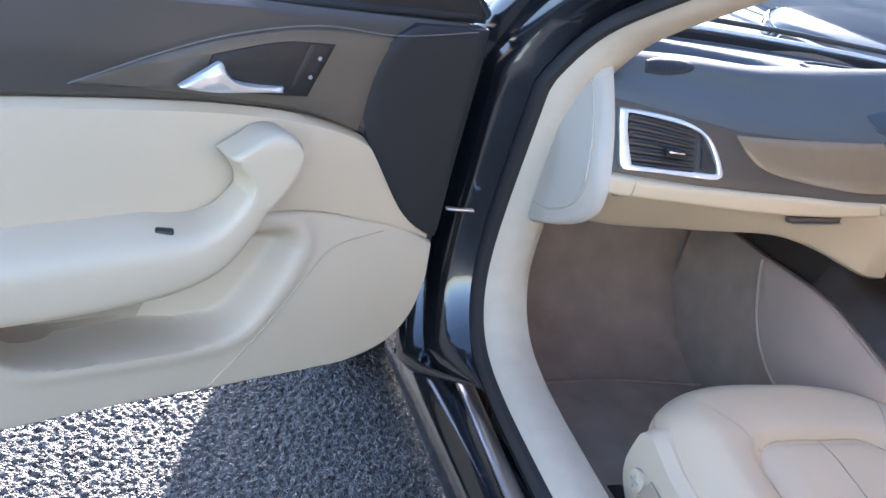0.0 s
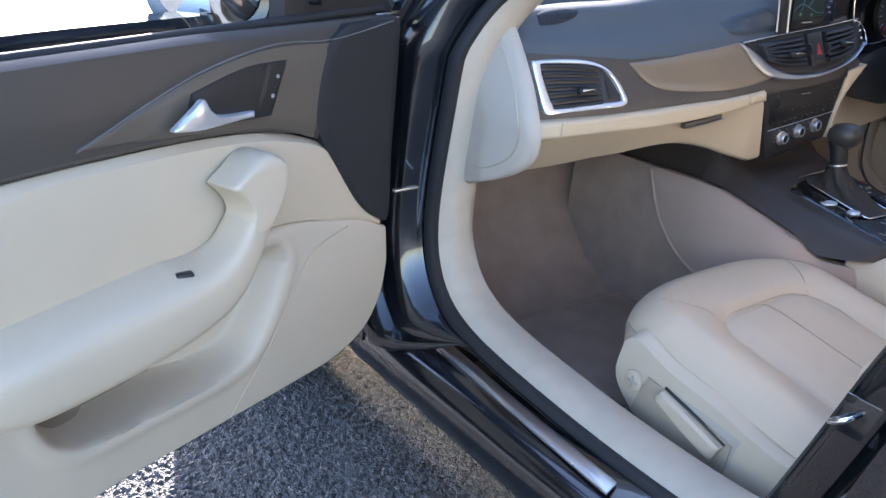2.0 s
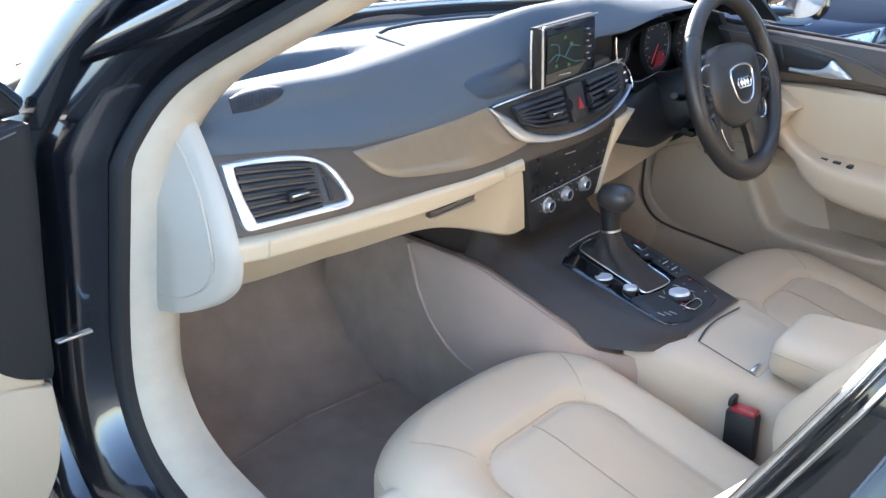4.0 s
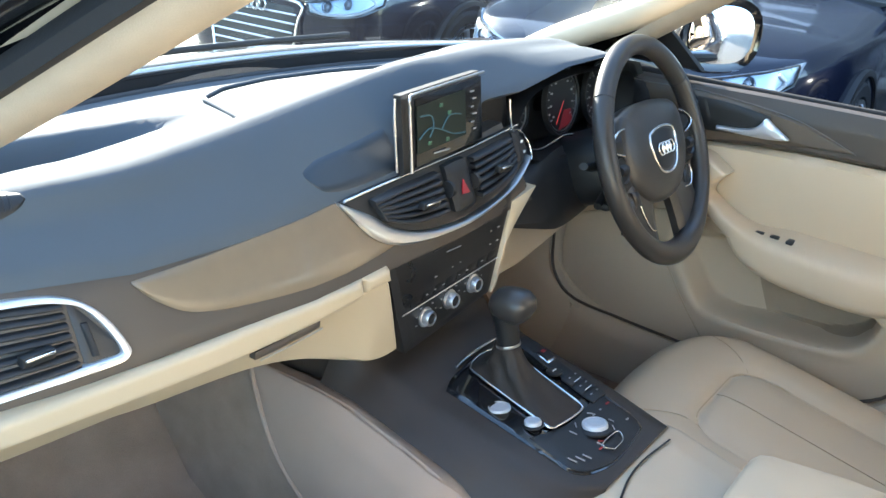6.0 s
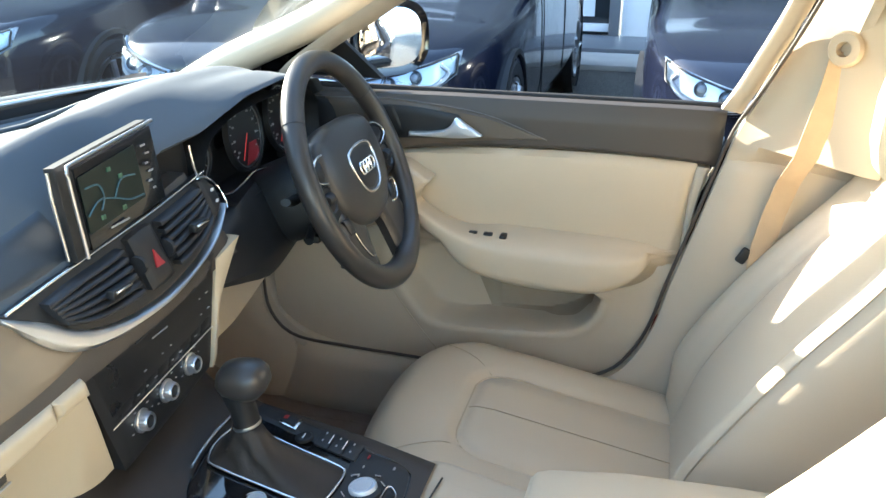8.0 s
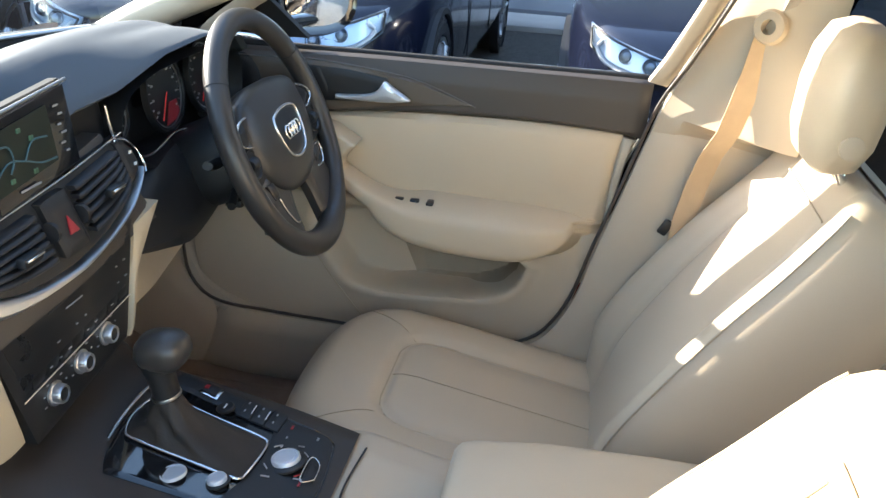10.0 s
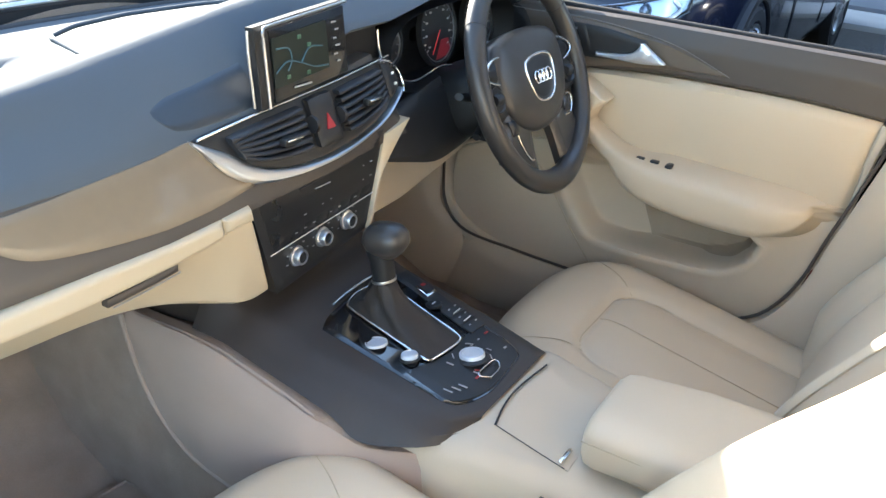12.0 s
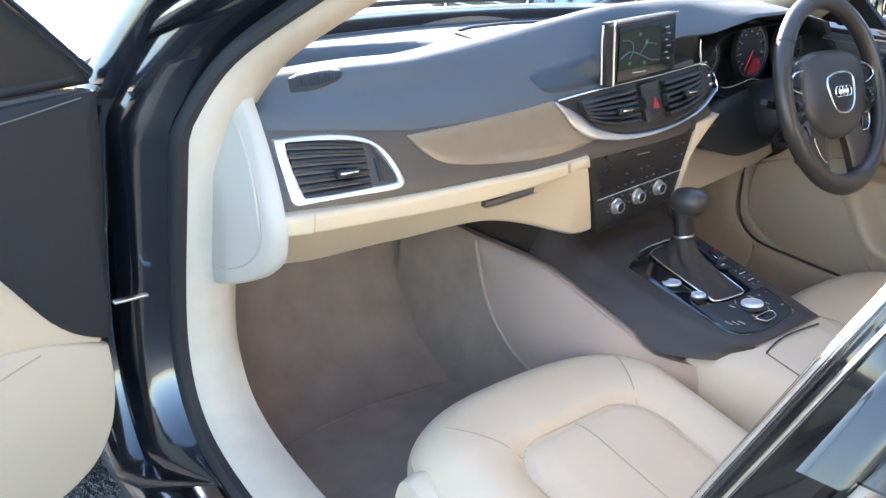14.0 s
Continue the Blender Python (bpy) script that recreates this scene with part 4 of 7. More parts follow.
# top pad: sections along the car's width
pad = []
for x in np.linspace(-0.722, 0.722, 60):
    cr = float(np.interp(x, [-0.722, -0.6, -0.5, -0.36, -0.25, 0.04, 0.09, 0.215, 0.25, 0.357, 0.50, 0.66, 0.70, 0.722], [0.942, 0.936, 0.929, 0.935, 0.946, 0.964, 1.028, 1.030, 1.036, 1.054, 1.058, 1.03, 0.962, 0.95]))
    crest = float(np.mean([np.interp(x + e, [-0.82, -0.722, -0.6, -0.483, -0.344, -0.167, 0.028, 0.219, 0.438, 0.56, 0.722, 0.82], [0.972, 0.988, 1.005, 1.008, 1.022, 1.047, 1.073, 1.081, 1.076, 1.066, 1.0, 0.96]) for e in np.linspace(-0.07, 0.07, 9)]))
    inst = 0.08 < x < 0.69
    y0 = 0.012 if inst else face(x, cr)
    yb, zb = screen_base(x)
    yb -= 0.02
    ys = max(face(x, 0.95), y0)
    hood = max(0, min(1, x / 0.16)) * max(0, min(1, (0.722 - x) / 0.05))
    hood = hood * hood * (3 - 2 * hood)
    if inst:
        line = [(y0 + 0.012, cr - 0.006), (y0 + 0.004, cr - 0.004), (y0, cr), (y0 + 0.012, cr * 0.8 + crest * 0.2), (y0 + 0.05, cr * 0.42 + crest * 0.58)]
    else:
        line = [(y0, cr - 0.004), (y0 + 0.012, cr + 0.016), (ys + 0.05, cr * 0.42 + crest * 0.58)]
    plain = [(max(0.100, ys + 0.070), -0.008), (max(0.135, ys + 0.095), -0.001), (max(0.160, ys + 0.110), -0.002), (max(0.19, ys + 0.125), -0.006), (0.24, -0.028)]
    raised = [(0.095, -0.006), (0.125, 0.0), (0.155, -0.003), (0.19, -0.012), (0.24, -0.035)]
    line += [(a[0] + (b[0] - a[0]) * hood, crest + a[1] + (b[1] - a[1]) * hood) for a, b in zip(plain, raised)]
    ridge = line[-5]
    tray = max(0, min(1, (0.27 - x) / 0.12)) ** 2
    line = [(y, z - tray * max(0, z - 1.002) * max(0, min(1, (y - 0.135) / 0.05))) for y, z in line]
    line += [(0.275, min(1.02 - 0.02 * tray, crest - 0.045)), (0.30, 0.998), (min(0.36, yb - 0.02), 0.994), (yb, 0.99)] if yb > 0.33 else [(yb, 0.985)]
    line = [p for p in line if p[0] <= yb]
    fine = resample(line, 240)
    j = int(np.argmin(np.hypot(fine[:, 0] - ridge[0], fine[:, 1] - ridge[1])))
    pad.append([(x, fine[k][0], fine[k][1]) for k in [round(v) for v in np.linspace(0, j, 16)] + [round(v) for v in np.linspace(j, 239, 27)[1:]]])
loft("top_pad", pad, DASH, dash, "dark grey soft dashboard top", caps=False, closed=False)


def pad_z(x, y):
    """Height of the top pad at a place."""
    f = max(0, min(len(pad) - 1.001, (x + 0.722) / 1.444 * (len(pad) - 1)))
    k = int(f)
    a, b = (float(np.interp(y, [q[1] for q in pad[i]], [q[2] for q in pad[i]])) for i in (k, k + 1))
    return a + (b - a) * (f - k)


def pad_y(x, z):
    """How far forward the pad's near face lies at a height."""
    f = max(0, min(len(pad) - 1.001, (x + 0.722) / 1.444 * (len(pad) - 1)))
    k = int(f)
    r = []
    for i in (k, k + 1):
        up = pad[i][:1 + max(range(len(pad[i])), key=lambda j: pad[i][j][2])]
        r.append(float(np.interp(z, [q[2] for q in up], [q[1] for q in up])))
    return r[0] + (r[1] - r[0]) * (f - k)


lie = lambda s, n, z: (s, z, pad_z(s, z) + n)
sp_lo, sp_hi = [(-0.20, 0.205), (-0.10, 0.225), (0.03, 0.245), (0.17, 0.255), (0.30, 0.25)], [(-0.15, 0.345), (-0.08, 0.385), (0.03, 0.405), (0.17, 0.395), (0.29, 0.365)]
spk = patch("speaker_grille", sp_lo, sp_hi, lie, MESH, dash, "grey mesh speaker grille", depth=0.003, nu=40, nv=14, thick=0.004, edge=0.003)
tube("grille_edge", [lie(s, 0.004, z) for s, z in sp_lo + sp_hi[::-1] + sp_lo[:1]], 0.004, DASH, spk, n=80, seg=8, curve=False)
# added bar: its pale colour stands for a bright reflection
tube("screen_glare", [(s, screen_base(s)[0] - 0.004, 1.013) for s in np.linspace(-0.70, 0.70, 25)], 0.008, EDGE_GLARE, dash, "pale strip added as the reflection below the windscreen", seg=8, flat=0.5)
tube("shade_strip", [lie(s, -0.002, screen_base(s)[0] - 0.035) for s in np.linspace(-0.66, 0.66, 21)], 0.012, RUBBER, dash, "dark strip below the windscreen", seg=8, flat=0.5)
# dark band across the front
patch("fascia", [(-0.722, 0.826), (-0.45, 0.842), (-0.18, 0.848), (0.1, 0.86), (0.205, 0.86)], [(-0.722, 0.948), (-0.6, 0.941), (-0.5, 0.934), (-0.36, 0.940), (-0.25, 0.951), (0, 0.967), (0.172, 0.982)], on_face, BROWN, dash, "dark brown dashboard band", depth=-0.002, nu=60, nv=10, thick=0.03, edge=0.004)
patch("fascia_end", [(0.53, 0.84), (0.73, 0.83)], [(0.60, 0.96), (0.722, 0.948)], on_face, BROWN, dash, "dark brown dashboard end", depth=-0.002, nu=12, nv=8, thick=0.03, edge=0.004)
patch("inlay", [(-0.507, 0.916), (-0.485, 0.893), (-0.444, 0.874), (-0.35, 0.866), (-0.24, 0.867), (-0.15, 0.878), (-0.12, 0.887)], [(-0.507, 0.919), (-0.43, 0.925), (-0.36, 0.932), (-0.28, 0.940), (-0.215, 0.944), (-0.17, 0.915), (-0.12, 0.890)], on_face, INLAY, dash, "satin light beige inlay strip", depth=0.003, nu=50, nv=8, thick=0.006, edge=0.003)


def outline_tube(name, pts, r, to, depth, mat, parent, label="", n=70, flat=1.0, widths=None):
    p3 = [to(s, depth, z) for s, z in pts] + [to(*[pts[0][0], depth, pts[0][1]])]
    return tube(name, p3, (widths + widths[:1]) if widths else r, mat, parent, label, n=n, closed=True, flat=flat, up=(0, -1, 0.4))


def vent(name, outline, slat_rows, to, parent, tab, label):
    v = None
    lo = [p for p in outline["lo"]]
    hi = [p for p in outline["hi"]]
    v = patch(name, lo, hi, to, BLACK, parent, label, depth=-0.010, nu=24, nv=8, thick=0.02, edge=0.002)
    a, b = resample(lo, 41), resample(hi, 41)
    for k in range(slat_rows):
        f = (k + 0.5) / slat_rows
        q = a * (1 - f) + b * f
        e = [tuple(q[i]) for i in range(2, 39, 4)]
        patch("slat", [(s, z - 0.0030) for s, z in e], [(s, z + 0.0022) for s, z in e], to, SLAT, v, depth=0.006, nu=14, nv=4, thick=0.012, edge=0.002)
    s, z = tab
    x, y, zz = to(s, 0.014, z)
    rbox("tab", (x, y, zz), (0.034, 0.012, 0.012), BLACK, v, "black vent tab with a bright edge", bev=0.003)
    rbox("tab_trim", (x, y - 0.007, zz + 0.003), (0.03, 0.004, 0.003), CHROME, v, bev=0.001)
    return v


def ring_frame(name, outer, inner, to, mat, parent, label, n=110):
    """A flat frame with softened edges between two closed outlines that start at the same corner."""
    a, fine = resample(outer + outer[:1], n + 1)[:-1], resample(inner + inner[:1], 900)
    b = np.array([fine[np.argmin(np.hypot(*(fine - p).T))] for p in a])
    rings = []
    for w, h in ((0.0, -0.004), (0.0, 0.0035), (0.05, 0.0052), (0.16, 0.006), (0.84, 0.006), (0.95, 0.0052), (1.0, 0.0035), (1.0, -0.012)):
        rings.append([to(float(p[0]) * (1 - w) + float(q[0]) * w, h, float(p[1]) * (1 - w) + float(q[1]) * w) for p, q in zip(a, b)])
    return loft(name, rings, mat, parent, label, caps=False, sharp=50)


RIM_OUT = [(-0.704, 0.926), (-0.666, 0.928), (-0.627, 0.928), (-0.595, 0.925), (-0.571, 0.918), (-0.553, 0.906), (-0.540, 0.888), (-0.532, 0.869), (-0.530, 0.859), (-0.538, 0.852), (-0.555, 0.8495), (-0.612, 0.847), (-0.667, 0.843), (-0.690, 0.841), (-0.697, 0.845), (-0.700, 0.862), (-0.702, 0.883), (-0.704, 0.905)]
RIM_IN = [(-0.690, 0.921), (-0.683, 0.9225), (-0.648, 0.9225), (-0.609, 0.921), (-0.589, 0.918), (-0.568, 0.911), (-0.555, 0.898), (-0.544, 0.878), (-0.539, 0.863), (-0.543, 0.858), (-0.58, 0.856), (-0.61, 0.854), (-0.672, 0.850), (-0.679, 0.854), (-0.684, 0.869), (-0.688, 0.890), (-0.690, 0.906)]
for side in (-1, 1):
    f = lambda s, n, z, q=side: on_face(s * -q, n, z)
    patch("vent_back", [(-0.694, 0.846), (-0.62, 0.849), (-0.56, 0.852), (-0.535, 0.857)], [(-0.699, 0.922), (-0.64, 0.923), (-0.585, 0.914), (-0.537, 0.870)], f, BLACK, dash, "black vent housing", depth=-0.012, nu=24, nv=8, thick=0.02, edge=0.002)
    sv = vent("side_vent", dict(lo=[(-0.690, 0.846), (-0.63, 0.851), (-0.574, 0.855)], hi=[(-0.694, 0.925), (-0.64, 0.923), (-0.574, 0.917)]), 7, f, dash, (-0.619, 0.880), "black side air vent")
    patch("vent_end", [(-0.5745, 0.852), (-0.538, 0.855)], [(-0.5745, 0.919), (-0.538, 0.868)], f, SLAT, sv, "dark end of the vent", depth=0.001, nu=10, nv=8, thick=0.01, edge=0.002, curve=False)
    patch("thumbwheel", [(-0.5665, 0.862), (-0.5600, 0.862)], [(-0.5685, 0.894), (-0.5620, 0.894)], f, RUBBER, sv, "black vent thumbwheel", depth=0.005, nu=6, nv=8, thick=0.006, edge=0.002, curve=False)
    ring_frame("vent_rim", RIM_OUT, RIM_IN, f, SATIN, dash, "flat bright chrome vent frame")
    # end panel of the dashboard
    cap = [(0.116, 0.990), (0.082, 0.945), (0.047, 0.89), (0.022, 0.834), (0.014, 0.80), (0.022, 0.765), (0.05, 0.735), (0.09, 0.712)]
    capf = [(0.125, 0.992), (0.158, 0.96), (0.175, 0.92), (0.185, 0.87), (0.190, 0.79), (0.190, 0.74), (0.186, 0.70), (0.165, 0.682)]
    patch("end_panel", cap, capf, lambda s, n, z, q=side: (q * (0.724 + 0.028 * min(1, max(0, s - (0.02 + max(0, z - 0.83) * 0.6)) / 0.09) + n), s, z), CAP, dash, "pale beige dashboard end panel", depth=0.0, nu=40, nv=18, thick=0.004, edge=0.006, puff=0.012)

for side in (-1, 1):
    contour = [(0.122, 0.962), (0.095, 0.93), (0.066, 0.88), (0.046, 0.83), (0.044, 0.79), (0.062, 0.758), (0.10, 0.735), (0.15, 0.725)]
    tube("panel_contour", [(side * (0.724 + 0.028 * min(1, max(0, y - (0.02 + max(0, z - 0.83) * 0.6)) / 0.09) + 0.0105), y, z) for y, z in contour], 0.0022, CAP, dash, "raised contour of the end panel", seg=8, flat=0.6)
# middle vents with the hazard key between them
patch("vent_surround", [(-0.222, 0.942), (-0.18, 0.908), (-0.13, 0.889), (-0.05, 0.883), (0.05, 0.888), (0.14, 0.903), (0.205, 0.926)], [(-0.222, 0.946), (-0.17, 0.952), (-0.10, 0.957), (-0.02, 0.962), (0.06, 0.967), (0.14, 0.972), (0.205, 0.975)], on_face, BLACK, dash, "black middle vent surround", depth=0.004, nu=50, nv=8, thick=0.008, edge=0.003)
vent("middle_vent", dict(lo=[(-0.17, 0.918), (-0.13, 0.904), (-0.08, 0.899), (-0.035, 0.899)], hi=[(-0.185, 0.940), (-0.13, 0.948), (-0.08, 0.952), (-0.035, 0.956)]), 6, lambda s, n, z: on_face(s, n + 0.012, z), dash, (-0.09, 0.924), "black middle air vent")
vent("middle_vent", dict(lo=[(0.035, 0.901), (0.08, 0.905), (0.13, 0.914), (0.165, 0.927)], hi=[(0.035, 0.960), (0.08, 0.963), (0.13, 0.966), (0.165, 0.968)]), 6, lambda s, n, z: on_face(s, n + 0.012, z), dash, (0.10, 0.936), "black middle air vent")
patch("hazard_panel", [(-0.026, 0.897), (0.0, 0.897), (0.026, 0.899)], [(-0.026, 0.957), (0.0, 0.96), (0.026, 0.96)], on_face, BLACK, dash, "black hazard switch panel", depth=0.016, nu=10, nv=10, thick=0.01, edge=0.004)
hz = [on_face(s, 0.0185, z) for s, z in ((-0.009, 0.919), (0.009, 0.919), (0.0, 0.938))]
mk("hazard_triangle", hz + [on_face(s, 0.0165, z) for s, z in ((-0.009, 0.919), (0.009, 0.919), (0.0, 0.938))], [(0, 1, 2), (3, 4, 5), (0, 1, 4, 3), (1, 2, 5, 4), (2, 0, 3, 5)], RED, dash, "red hazard triangle", smooth=False)
for s in (-0.031, 0.031):
    lathe("thumb_wheel", [(0.0, -0.002), (0.012, -0.002), (0.012, 0.004), (0.0, 0.004)], aim(on_face(s, 0.012, 0.928), (1, 0, 0)), SLAT, dash, "ridged thumb wheel", seg=16)
patch("vent_end", [(0.172, 0.920), (0.190, 0.926), (0.206, 0.936)], [(0.172, 0.970), (0.188, 0.968), (0.206, 0.955)], on_face, BLACK, dash, "black end panel with two small keys", depth=0.010, nu=8, nv=8, thick=0.006, edge=0.003)
tube("vent_end_line", [on_face(s, 0.013, z) for s, z in ((0.168, 0.976), (0.190, 0.972), (0.206, 0.956), (0.210, 0.936), (0.205, 0.925))], 0.0014, CHROME, dash, seg=6)
for z in (0.940, 0.955):
    rbox("key_dot", on_face(0.190, 0.0125, z), (0.005, 0.002, 0.004), LETTER, dash, bev=0)
BL_LO = [(-0.228, 0.9425), (-0.192, 0.900), (-0.145, 0.879), (-0.06, 0.873), (0.05, 0.879), (0.15, 0.897), (0.215, 0.926)]
BL_HI = [(-0.228, 0.9465), (-0.183, 0.924), (-0.138, 0.897), (-0.06, 0.881), (0.05, 0.884), (0.15, 0.9005), (0.214, 0.9285)]
patch("vent_blade", BL_LO, BL_HI, on_face, BLADE, dash, "bright curved blade under the middle vents", depth=0.010, nu=60, nv=6, thick=0.01, edge=0.003)
tube("upper_line", [on_face(s, 0.006, z) for s, z in ((-0.22, 0.947), (-0.10, 0.958), (0.06, 0.968), (0.2, 0.977))], 0.002, CHROME, dash, seg=8)

# glovebox and its neighbours
def glove_y(x, z):
    return float(np.interp(x, [-0.74, -0.68, -0.5, -0.3, -0.14], [0.03, 0.012, -0.012, -0.035, -0.045])) + 0.0


def on_glove(s, n, z):
    return (s, glove_y(s, z) - n, z)


def under_y(s, z):
    """The lid's lower face leans back below the ledge, most at the door's end."""
    return glove_y(s, z) + max(0, 0.824 - z) * float(np.interp(s, [-0.5, -0.3, -0.18], [1.0, 0.6, 0.15]))


def on_under(s, n, z):
    return (s, under_y(s, z) - n, z)


LEDGE_LO = [(-0.722, 0.800), (-0.66, 0.802), (-0.56, 0.804), (-0.46, 0.806), (-0.40, 0.809), (-0.334, 0.815), (-0.27, 0.822), (-0.214, 0.829)]
LEDGE_HI = [(-0.722, 0.832), (-0.66, 0.833), (-0.56, 0.836), (-0.46, 0.840), (-0.40, 0.844), (-0.334, 0.847), (-0.27, 0.850), (-0.219, 0.853)]
FACE_LO = [(-0.715, 0.712), (-0.66, 0.706), (-0.60, 0.703), (-0.48, 0.722), (-0.40, 0.744), (-0.34, 0.750), (-0.27, 0.738), (-0.20, 0.716), (-0.150, 0.703), (-0.112, 0.706)]
FACE_HI = [(-0.722, 0.806), (-0.66, 0.808), (-0.60, 0.810), (-0.48, 0.812), (-0.40, 0.816), (-0.34, 0.822), (-0.27, 0.829), (-0.215, 0.838), (-0.190, 0.850), (-0.170, 0.852)]
patch("glovebox_ledge", LEDGE_LO, LEDGE_HI, on_glove, BEIGE_WARM, dash, "beige front ledge of the glovebox", depth=0.007, nu=60, nv=12, thick=0.03, edge=0.008)
patch("glovebox_lid", FACE_LO, FACE_HI, on_under, BEIGE_WARM, dash, "beige glovebox lid leaning back below its ledge", depth=0.0, nu=70, nv=20, thick=0.012, edge=0.008)
patch("ledge_end", [(-0.213, 0.832), (-0.190, 0.834), (-0.166, 0.835)], [(-0.2175, 0.853), (-0.190, 0.8555), (-0.172, 0.857)], on_glove, BEIGE_WARM, dash, "beige fixed end of the ledge", depth=0.006, nu=16, nv=8, thick=0.03, edge=0.008)
tube("lid_seam", [on_glove(s, n, z) for s, z, n in ((-0.677, 0.8325, 0.0065), (-0.6775, 0.822, 0.0077), (-0.680, 0.806, 0.006), (-0.686, 0.790, -0.030))], 0.0011, SEAM, dash, seg=6)
gh = patch("glovebox_handle", [(-0.385, 0.798), (-0.34, 0.803), (-0.29, 0.810)], [(-0.385, 0.808), (-0.34, 0.8135), (-0.29, 0.8205)], on_glove, BROWN, dash, "recessed glovebox handle", depth=0.003, nu=12, nv=5, thick=0.010, edge=0.002)
tube("handle_edge", [on_glove(s, 0.007, z) for s, z in ((-0.383, 0.7995), (-0.34, 0.8045), (-0.292, 0.8115))], 0.0012, BLADE, gh, seg=6)
loft("glovebox_underside", [[(x, under_y(x, z) + 0.006 + 0.22 * v, z + 0.006 + 0.01 * v) for x, z in FACE_LO[:-1]] for v in np.linspace(0, 1, 4)], BEIGE_PLASTIC, dash, caps=False, closed=False)

# centre stack
def on_stack(s, n, z):
    return (s, -0.036 - n + (0.86 - z) * -0.02, z)


patch("stack_panel", [(-0.112, 0.702), (0.0, 0.716), (0.098, 0.731)], [(-0.164, 0.856), (-0.03, 0.868), (0.140, 0.882)], on_stack, BLACK, dash, "black radio and climate panel", depth=0.0, nu=24, nv=16, thick=0.05, edge=0.004, curve=False)
tube("stack_line", [on_stack(-0.130, 0.002, 0.769), on_stack(0.105, 0.002, 0.789)], 0.0009, ALU, dash, seg=6, curve=False)
patch("radio_face", [(-0.124, 0.777), (0.106, 0.797)], [(-0.148, 0.846), (0.124, 0.868)], on_stack, GLOSSY_PANEL, dash, "smooth black radio face", depth=0.0025, nu=10, nv=6, thick=0.003, edge=0.002, curve=False)
tube("disc_slot", [on_stack(-0.07, 0.004, 0.848), on_stack(0.07, 0.004, 0.8595)], 0.0012, SLAT, dash, "narrow disc slot", seg=6, curve=False)
rbox("slot_mark", on_stack(-0.02, 0.0042, 0.839), (0.034, 0.001, 0.0016), DIM, dash, bev=0)
rnd = random.Random(11)
for k in range(12):
    a = -0.118 + 0.0195 * k
    tilt = 0.086 * (a + 0.124)
    for z0 in (0.782, 0.802, 0.824):
        if rnd.random() < 0.45:
            rbox("key_mark", on_stack(a, 0.0042, z0 + tilt), (0.003 + 0.003 * rnd.random(), 0.001, 0.0013), DIM, dash, bev=0)
for k in range(8):
    a = -0.112 + 0.027 * k
    patch("key", [(a, 0.7745 + 0.086 * (a + 0.124)), (a + 0.022, 0.7764 + 0.086 * (a + 0.124))], [(a, 0.787 + 0.086 * (a + 0.124)), (a + 0.022, 0.789 + 0.086 * (a + 0.124))], on_stack, GLOSSY_PANEL, dash, depth=0.0028, nu=4, nv=4, thick=0.002, edge=0.001, curve=False)
for s, z in ((-0.074, 0.748), (-0.017, 0.757), (0.042, 0.764)):
    m = aim(on_stack(s, 0.0, z), (0, -1, 0.05))
    kn = lathe("climate_knob", [(0.0, 0.010), (0.0082, 0.010), (0.0086, 0.0125), (0.0105, 0.0125), (0.0112, 0.011), (0.0120, 0.003), (0.0150, 0.002), (0.0155, -0.002), (0, -0.002)], m, ALU, dash, "bright-rimmed climate knob")
    lathe("knob_face", [(0.0, 0.0115), (0.0079, 0.0112), (0.0081, 0.0095)], m, BLACK, kn, "dark knob face")
    for k in range(24):
        a = 2 * math.pi * k / 24
        tube("rib", [m @ Vector((0.0118 * math.cos(a), 0.0118 * math.sin(a), 0.0035)), m @ Vector((0.0113 * math.cos(a), 0.0113 * math.sin(a), 0.0105))], 0.0005, ALU, kn, seg=4, curve=False)
    for k in range(-3, 4):
        if k:
            rbox("mark", on_stack(s + 0.023 * math.sin(k * 0.62), 0.0015, z + 0.022 * math.cos(k * 0.62)), (0.0026 + 0.0016 * (k % 2), 0.001, 0.0013), DIM, dash, bev=0)
# beige blade at the stack's far side
patch("stack_blade", [(0.096, 0.731), (0.112, 0.79), (0.122, 0.82), (0.138, 0.874)], [(0.104, 0.731), (0.122, 0.79), (0.137, 0.825), (0.208, 0.884)], on_stack, BEIGE_WARM, dash, "beige edge of the centre stack", depth=0.004, nu=14, nv=6, thick=0.08, edge=0.004)
patch("driver_lower_panel", [(0.11, 0.835), (0.22, 0.805), (0.32, 0.785), (0.52, 0.785), (0.70, 0.80)], [(0.135, 0.86), (0.3, 0.895), (0.50, 0.895), (0.70, 0.84)], on_face, BLACK, dash, "black lower panel below the wheel", depth=-0.02, nu=20, nv=8, thick=0.05, edge=0.01)
patch("knee_panel", [(0.10, 0.70), (0.3, 0.70), (0.70, 0.70)], [(0.13, 0.80), (0.3, 0.78), (0.70, 0.79)], on_face, BEIGE_PLASTIC, dash, "beige knee panel", depth=-0.13, nu=20, nv=5, thick=0.02, edge=0.008)

